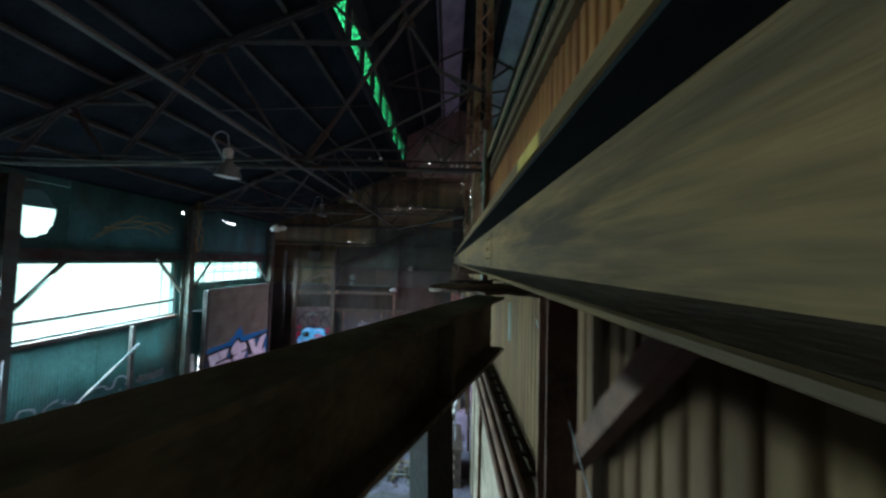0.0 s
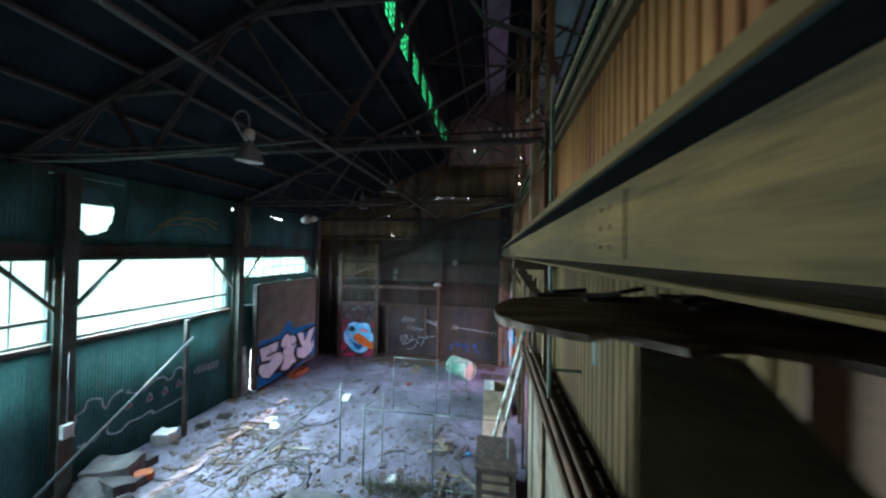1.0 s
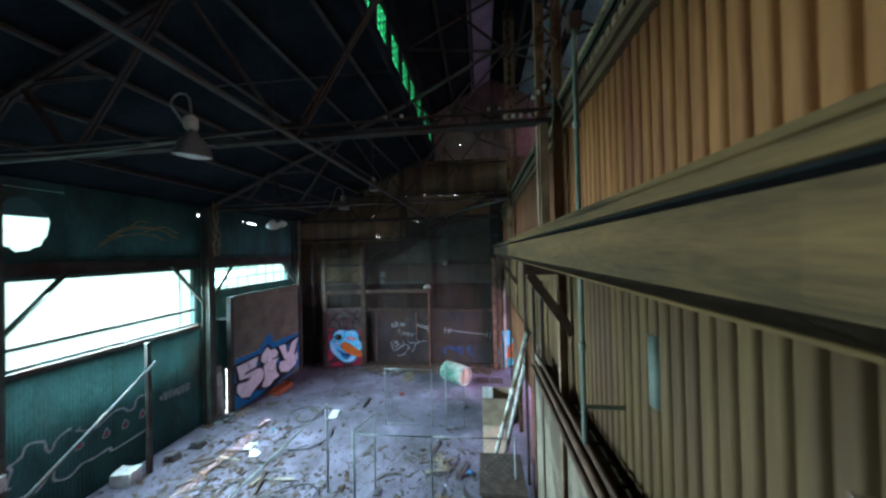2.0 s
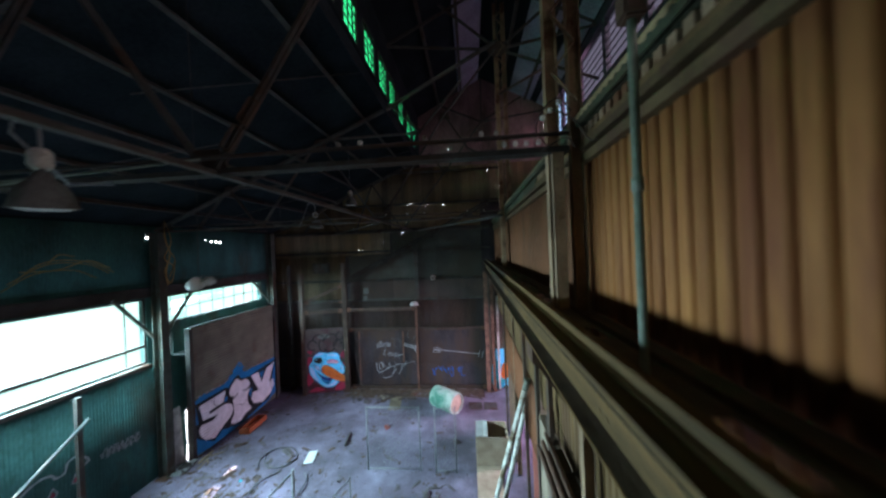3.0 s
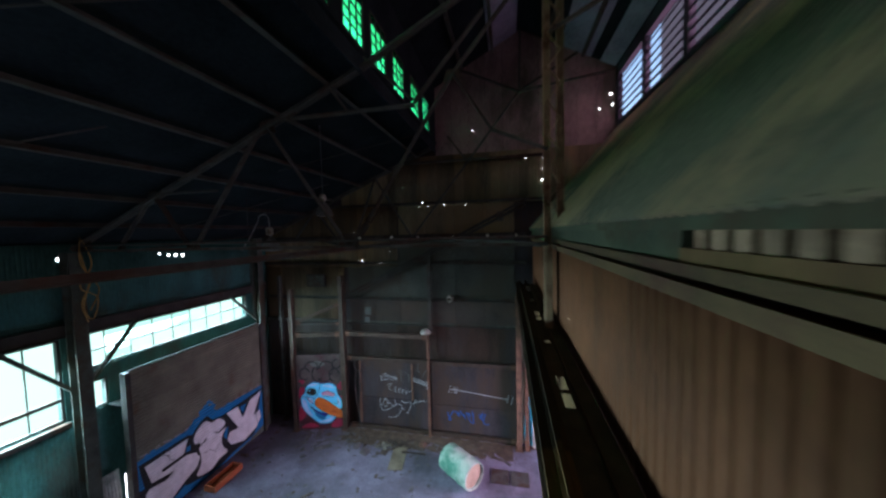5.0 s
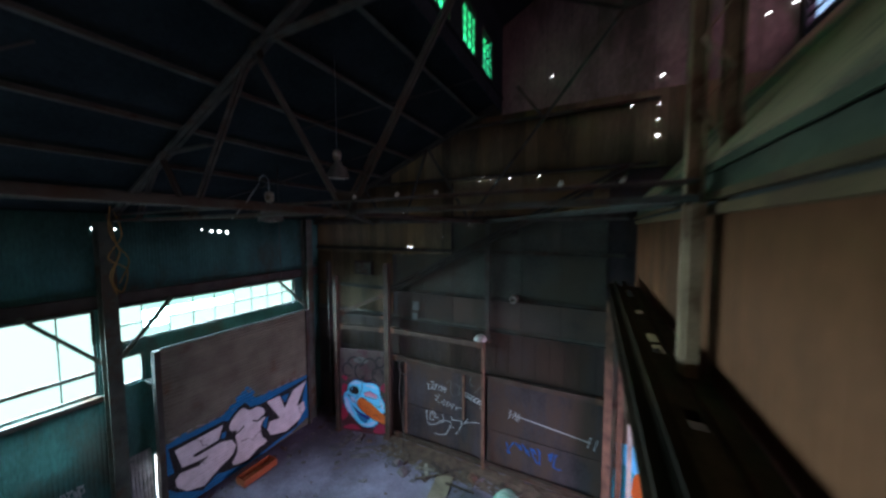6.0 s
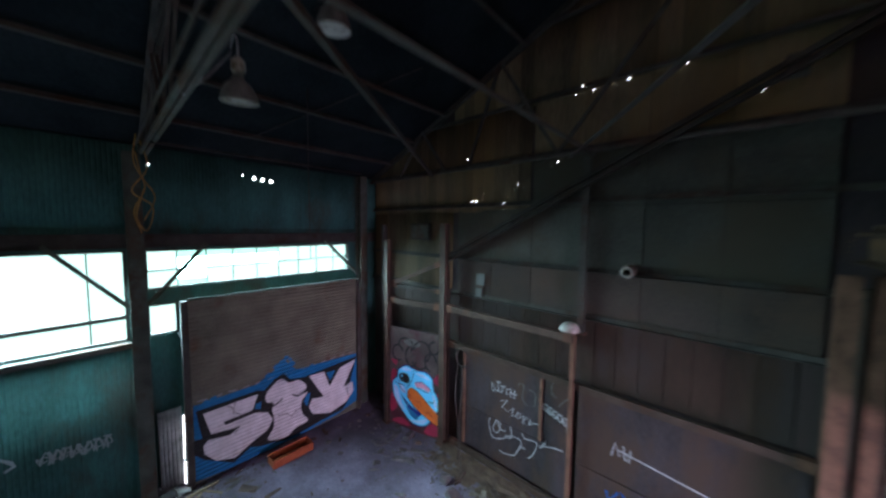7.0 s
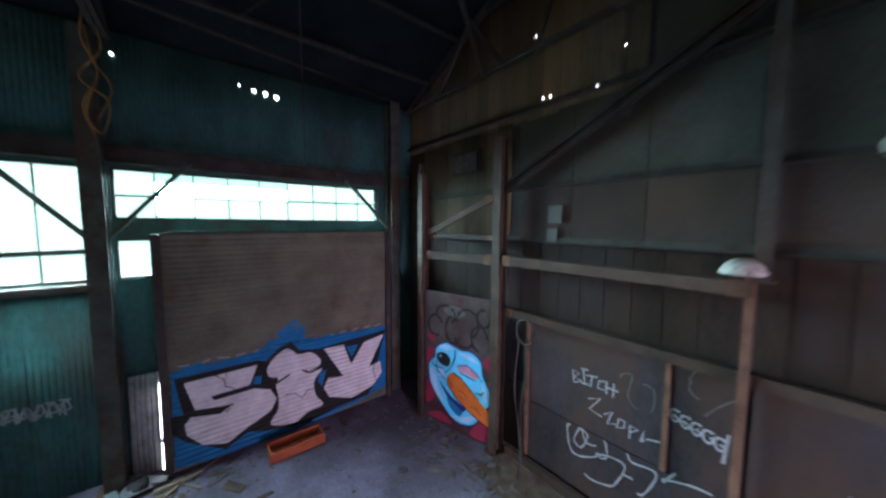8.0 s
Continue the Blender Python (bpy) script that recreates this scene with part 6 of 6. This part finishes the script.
scatter("rubble_chips", [(-5, 10, 3.0, 3.5, 800), (-6, 8.4, 1.4, 0.9, 620), (-1.8, 10.7, 0.8, 0.5, 300), (-4.5, 17.3, 2.2, 0.35, 520), (-7.6, 16.9, 0.9, 0.5, 220), (-9.2, 13.5, 0.3, 1.6, 160), (-8.5, 8, 0.8, 1.2, 240), (-1.5, 9.1, 1.2, 0.4, 300)], 0.032, RUBBLE, "small grey chips of rubble over the floor", 3)
scatter("dark_litter", [(-6.4, 9.3, 1.5, 1.1, 1600), (-7.8, 10.5, 1.0, 1.5, 900), (-4.5, 12.5, 2.5, 2.5, 400), (-1.6, 8.9, 1.0, 0.3, 260), (-4.5, 17.3, 2.0, 0.3, 220), (-1.5, 10.8, 0.6, 0.5, 120), (-9.5, 12.5, 0.2, 2.5, 130)], 0.028, WOOD_DARK, "dark splintered litter over the floor", 4)
for k, (x, y, s) in enumerate(((-9.6, 7.5, 0.42), (-9.1, 7.2, 0.3), (-8.8, 7.7, 0.25), (-9.7, 8.3, 0.3), (-8.4, 7.2, 0.24), (-9.5, 10.2, 0.25), (-9.3, 10.8, 0.2), (-5.6, 16.9, 0.16), (-5.2, 16.7, 0.2), (-9.7, 12.3, 0.2))):
    rnd = random.Random(40 + k)
    bm = B()
    lump(bm, x, y, 0, s, rnd)
    bmesh.ops.bevel(bm, geom=bm.edges[:], offset=s * 0.12, segments=1, affect="EDGES")
    tagged(part("rubble_block", bm, RUBBLE), "broken lump of masonry lying on the floor", "rubble", "rubble blocks")

# ---------- loose and hanging things ----------


def coil(name, at, loops, label, category, mat, r):
    """Slack loops hung down: each a bent tube of its own."""
    h = thing(name, at, label, category)
    for pts in loops:
        bm = B()
        n = len(pts)
        hose(bm, [p for p in smooth_curve(pts)], r)
        part("strand", bm, mat, h)
    return h


def smooth_curve(pts, steps=5):
    """An open Catmull-Rom curve through a few points."""
    p = [Vector(q) for q in pts]
    p = [2 * p[0] - p[1]] + p + [2 * p[-1] - p[-2]]
    out = []
    for a, b, c_, d in zip(p, p[1:], p[2:], p[3:]):
        for k in range(steps):
            t = k / steps
            out.append(0.5 * (2 * b + (c_ - a) * t + (2 * a - 5 * b + 4 * c_ - d) * t * t + (3 * b - a - 3 * c_ + d) * t ** 3))
    return out + [p[-2]]


ROPE = material("faded_yellow_rope", (0.16, 0.09, 0.03), (0.34, 0.22, 0.08), 0.9, scale=8, grain=60, bump=0.2)
coil("rope_coil", (-9.84, 12.1, 5.9), [[(-9.84, 12.1, 7.95), (-9.8, 12.05, 7.4), (-9.8, 12.2, 6.9), (-9.8, 12.02, 6.4), (-9.82, 12.12, 5.95)], [(-9.84, 12.14, 7.9), (-9.8, 12.25, 7.3), (-9.78, 12.0, 6.8), (-9.78, 12.3, 6.5), (-9.8, 12.2, 6.0), (-9.8, 12.05, 6.3), (-9.82, 12.2, 6.9)], [(-9.84, 12.08, 7.6), (-9.8, 12.16, 7.1), (-9.78, 12.34, 6.7), (-9.8, 12.16, 6.2)]], "faded yellow rope hung in loops on a column", "rope", ROPE, 0.014)
coil("creeper", (-10.28, 9.0, 6.3), [[(-10.28, 9.0, 6.35), (-9.6, 9.2, 6.75), (-8.95, 9.45, 6.72), (-8.55, 9.55, 6.5)], [(-10.28, 9.2, 6.6), (-9.5, 9.3, 6.62), (-8.9, 9.42, 6.8), (-8.4, 9.45, 6.62)], [(-10.28, 8.9, 6.2), (-9.7, 9.05, 6.55), (-9.1, 9.3, 6.6), (-8.8, 9.5, 6.4)], [(-10.28, 9.1, 6.4), (-9.8, 9.3, 6.8), (-9.3, 9.7, 6.78), (-9.0, 10.0, 6.5)], [(-9.6, 9.2, 6.75), (-9.3, 9.2, 6.95), (-9.0, 9.25, 6.9)]], "dry yellowed creeper stems growing in through the wall", "creeper", ROPE, 0.013)
coil("conduit_line", (-10.1, 6.0, 7.66), [[(-10.1, 6.02, 7.72), (-7.0, 6.0, 7.62), (-4.5, 6.02, 7.66), (-3.0, 6.08, 7.75)], [(-10.1, 6.0, 7.68), (-8.2, 5.98, 7.5), (-6.0, 6.0, 7.56), (-4.0, 6.06, 7.7)]], "pale cables strung along the truss chord", "cable", PIPE_GREEN, 0.012)
coil("column_cable", (0.46, 6.1, 7.7), [[(0.42, 6.14, 7.66), (0.3, 6.05, 7.78), (0.36, 6.0, 7.95), (0.5, 6.02, 8.05), (0.62, 6.08, 7.95)], [(0.44, 6.12, 8.0), (0.6, 6.0, 7.85), (0.72, 5.96, 7.65), (0.78, 5.9, 7.62)], [(0.36, 6.12, 7.62), (0.55, 6.04, 7.7), (0.62, 6.0, 7.6)]], "frayed grey cables looped round the column", "cable", STEEL_PALE, 0.007)
coil("hanging_wire", (-7.6, 14.6, 5.2), [[(-7.6, 14.6, roof_z(-7.6) + 0.02), (-7.61, 14.6, 7.4), (-7.6, 14.61, 5.4)]], "thin wire hanging from the roof", "wire", STEEL, 0.009)

# ceramic insulators along the two near truss chords
ins = B()
box(ins, -0.02, -0.02, 0, 0.02, 0.02, 0.045)
bmesh.ops.bevel(ins, geom=ins.edges[:], offset=0.008, segments=1, affect="EDGES")
ins_me = mesh_of("insulator", ins, POLE_WHITE)
for x, y, z in ((-1.57, 6.1, 7.78), (-1.35, 6.1, 7.78), (-0.72, 6.1, 7.78), (-0.19, 6.1, 7.78), (-0.05, 6.1, 7.78), (0.02, 6.1, 7.67), (0.12, 6.1, 7.67), (0.22, 6.1, 7.67), (0.33, 6.1, 7.67), (-2.76, 12.1, 7.78), (-2.13, 12.1, 7.78), (-1.63, 12.1, 7.78), (-0.38, 12.1, 7.78), (0.1, 12.1, 7.78), (0.52, 6.1, 8.02), (0.45, 6.12, 7.96), (0.38, 6.13, 7.9)):
    ob = tagged(new("insulator", ins_me), "white ceramic insulator on the truss conduit", "insulator", "insulators")
    ob.matrix_basis = pose(x, y, z)

# switch box on the wall column
sx = thing("switch_box", (-9.84, 6.95, 1.4), "white electrical switch box on the wall column", "switch box")
part("box", box(B(), -9.855, 6.9, 1.45, -9.76, 7.1, 1.75), ENAMEL, sx)
part("cover", box(B(), -9.76, 6.92, 1.47, -9.745, 7.08, 1.73), POLE_WHITE, sx)
part("conduit", tube(B(), (-9.82, 7.0, 1.75), (-9.82, 7.0, 3.4), 0.012, 8), GALV, sx)

# dark post below the girder
dp = thing("steel_post", (0.62, 2.2, 0), "dark rusty steel post under the girder", "post")
bm = B()
i_bar(bm, (0.62, 1.95, 0), (0.62, 1.95, 5.78), 0.16, 0.16, 0.014)
part("shaft", bm, RUST, dp)
part("cap_plate", box(B(), 0.5, 1.84, 5.78, 0.74, 2.06, 5.798), RUST, dp)

# broken slab edge, blocks and boards nearest the start
bm = B()
pts = [(-5.0, 5.0), (-0.9, 5.0), (-0.8, 8.1), (-1.5, 8.2), (-1.9, 8.05), (-2.7, 8.22), (-3.3, 8.1), (-3.9, 8.3), (-4.4, 8.22), (-4.9, 8.3)]
flat_shape(bm, [Vector(p) for p in pts], lambda a, b, d: Vector((a, b, d)), 0.07)
tagged(part("concrete_slab", bm, RUBBLE), "worn brownish concrete slab with a ragged edge", "slab")
for k, (x, y, z, w, d, h, rx, rz, m, lab) in enumerate(((-9.5, 7.75, 0.0, 1.0, 0.6, 0.5, 8, 20, RUBBLE, "large tilted block of broken masonry"), (-8.95, 7.4, 0.0, 0.7, 0.45, 0.32, -10, -15, RUBBLE, "broken block of pinkish masonry"), (-8.75, 7.85, 0.0, 0.36, 0.24, 0.26, 12, 40, ORANGE, "orange clay block on the rubble"), (-9.9, 9.3, 0.0, 0.5, 0.4, 0.35, 6, 10, PAPER, "pale sack of plaster by the wall"), (-9.3, 8.3, 0.0, 0.5, 0.3, 0.2, -6, 70, RUBBLE, "broken block of masonry on the floor"))):
    bm = B()
    box(bm, -w / 2, -d / 2, 0, w / 2, d / 2, h)
    bmesh.ops.subdivide_edges(bm, edges=bm.edges[:], cuts=2, use_grid_fill=True)
    rnd = random.Random(k)
    for v in bm.verts:
        v.co += Vector((rnd.uniform(-1, 1), rnd.uniform(-1, 1), rnd.uniform(-1, 1))) * 0.035
    bmesh.ops.bevel(bm, geom=bm.edges[:], offset=0.012, segments=1, affect="EDGES")
    bm.transform(pose(x, y, z - 0.03, rx, 0, rz))
    tagged(part("masonry_block", bm, m), lab, "rubble", "masonry blocks")
rnd = random.Random(9)
for k, (x, y, n_) in enumerate(((-1.5, 10.7, 9), (-4.5, 17.1, 7), (-9.7, 12.6, 5), (-6.3, 9.6, 5), (-0.9, 9.1, 5), (-2.0, 17.2, 4), (-8.0, 10.4, 3))):
    for i in range(n_):
        w, l_ = rnd.uniform(0.04, 0.12), rnd.uniform(0.3, 0.9)
        bm = B()
        box(bm, -l_ / 2, -w / 2, 0, l_ / 2, w / 2, rnd.uniform(0.015, 0.04))
        ob = tagged(part("broken_plank", bm, rnd.choice((WOOD, DUSTY, WOOD_DARK, WOOD_DARK))), "splintered plank among the floor rubble", "plank", "broken planks")
        ob.matrix_basis = pose(x + rnd.gauss(0, 0.4), y + rnd.gauss(0, 0.25), 0.0 + 0.01 * i, rnd.uniform(-3, 3), 0, rnd.uniform(0, 180))
# crumpled sheets and bottles of litter
for k, (x, y, s, m, lab) in enumerate(((-7.6, 10.9, 0.18, PAPER, "crumpled white paper on the floor"), (-7.3, 10.7, 0.14, PAPER, "crumpled white paper on the floor"), (-2.6, 9.0, 0.16, PAPER, "crumpled white paper on the floor"), (-3.78, 14.76, 0.14, SHEET_RED, "crumpled red plastic on the floor"), (-7.5, 11.9, 0.05, P_TEAL, "scrap of bright blue plastic on the floor"), (-0.75, 10.4, 0.1, P_BLUE, "scrap of faded blue plastic on the floor"), (-3.2, 17.4, 0.18, RUST, "rusty crumpled bucket by the end wall"), (0.35, 10.9, 0.2, ENAMEL, "white plastic canister beside the poles"))):
    rnd = random.Random(70 + k)
    bm = B()
    bmesh.ops.create_icosphere(bm, subdivisions=2, radius=s)
    for v in bm.verts:
        v.co *= rnd.uniform(0.65, 1.1)
        v.co.z = abs(v.co.z) * 0.8
    bm.transform(pose(x, y, 0))
    tagged(part("litter_scrap", bm, m), lab, "litter", "litter scraps")
bm = B()
hose(bm, [(-4.95, 13.6, 0.03), (-5.0, 14.0, 0.05), (-5.05, 14.35, 0.03)], 0.04)
tagged(part("steel_bar", bm, STEEL), "short dark steel bar lying on the floor", "bar")

# weeds growing through the slab edge, one bent blade at a time
verts, faces = [], []
rnd = random.Random(5)
for cx, cy, sx_, n_ in ((-2.9, 8.65, 0.25, 110), (-2.1, 8.7, 0.3, 130), (-1.2, 8.8, 0.3, 70)):
    for _ in range(n_):
        x, y, a, l_, w = rnd.gauss(cx, sx_), rnd.gauss(cy, 0.14), rnd.uniform(0, 6.28), rnd.uniform(0.1, 0.34), rnd.uniform(0.008, 0.02)
        base, lean = len(verts), rnd.uniform(0.1, 0.35)
        dx, dy = math.cos(a), math.sin(a)
        for f in (0, 0.5, 1):
            px, py, pz = x + dx * lean * f * f, y + dy * lean * f * f, l_ * (f - 0.25 * f * f)
            e = w * (1 - 0.85 * f)
            verts += [(px - dy * e, py + dx * e, pz), (px + dy * e, py - dx * e, pz)]
        faces += [(base, base + 1, base + 3, base + 2), (base + 2, base + 3, base + 5, base + 4)]
me = bpy.data.meshes.new("weeds")
me.from_pydata(verts, [], faces)
me.materials.append(WEED)
tagged(new("weeds", me), "dry dark weeds growing at the slab edge", "weeds", kind="stuff")

# plates, marks and a wire hoop on the end wall
vp = thing("vent_plate", (-7.6, 18.12, 5.6), "small dark cover plate on the end wall", "plate")
part("plate", box(B(), -8.22, 18.1, 5.8, -7.45, 18.15, 6.2), STEEL, vp)
part("rim", box(B(), -8.28, 18.145, 5.75, -7.39, 18.17, 6.26), SIDING_DARK, vp)
for x, z, w, h in ((-5.7, 4.65, 0.26, 0.3), (-5.71, 4.33, 0.19, 0.22)):
    tagged(part("faded_notice", box(B(), x, 18.14, z, x + w, 18.15, z + h), P_FAINT), "faded pale notice on the end wall", "notice", "faded notices")
wh = thing("wire_hoop", (-6.3, 17.75, 2.7), "loop of old cable hung on the frame post", "cable")
bm = B()
hose(bm, [(-5.92 + 0.2 * math.cos(a), 17.88, 2.66 + 0.24 * math.sin(a)) for a in (0.35 * k for k in range(19))], 0.022)
part("hoop", bm, STEEL, wh)
bm = B()
hose(bm, smooth_curve([(-5.92, 17.88, 2.42), (-5.86, 17.84, 1.9), (-5.95, 17.84, 1.2), (-5.9, 17.8, 0.5), (-5.8, 17.6, 0.04)]), 0.022)
part("tail", bm, STEEL, wh)
bm = B()
hose(bm, smooth_curve([(-6.05, 17.88, 2.5), (-6.1, 17.84, 1.6), (-5.95, 17.8, 0.8), (-5.6, 17.5, 0.03)]), 0.014)
part("tail", bm, STEEL, wh)
# scrap metal at the foot of the loose sheet
for k, (x, y, l_, rz) in enumerate(((-9.9, 12.35, 0.5, 30), (-9.75, 12.5, 0.45, 60), (-9.85, 12.2, 0.35, -20), (-9.6, 12.3, 0.4, 100), (-9.7, 12.0, 0.3, 10))):
    bm = B()
    flat_shape(bm, [Vector(p) for p in ((-l_ / 2, -0.08), (l_ / 2, -0.05), (l_ / 2.4, 0.1), (-l_ / 2.2, 0.07))], lambda a, b, d: Vector((a, b, d + 0.05 + 0.25 * abs(a))), 0.006)
    ob = tagged(part("scrap_metal", bm, GALV), "torn strip of bare sheet metal by the shutter", "scrap", "scrap metal")
    ob.matrix_basis = pose(x, y, 0.0, 8, 4, rz)
for k in range(9):
    rnd = random.Random(200 + k)
    x, y, a = rnd.uniform(-8.0, -5.0), rnd.uniform(8.2, 10.8), rnd.uniform(0, 6.3)
    pts = []
    for i in range(6):
        pts.append((x, y, 0.02 + 0.05 * rnd.random()))
        a += rnd.uniform(-0.9, 0.9)
        x, y = x + 0.35 * math.cos(a), y + 0.35 * math.sin(a)
    bm = B()
    hose(bm, smooth_curve(pts, 4), rnd.choice((0.008, 0.012, 0.018)), 5)
    tagged(part("loose_wire", bm, RUBBER), "dusty length of wire lying in the floor litter", "wire", "loose wires")
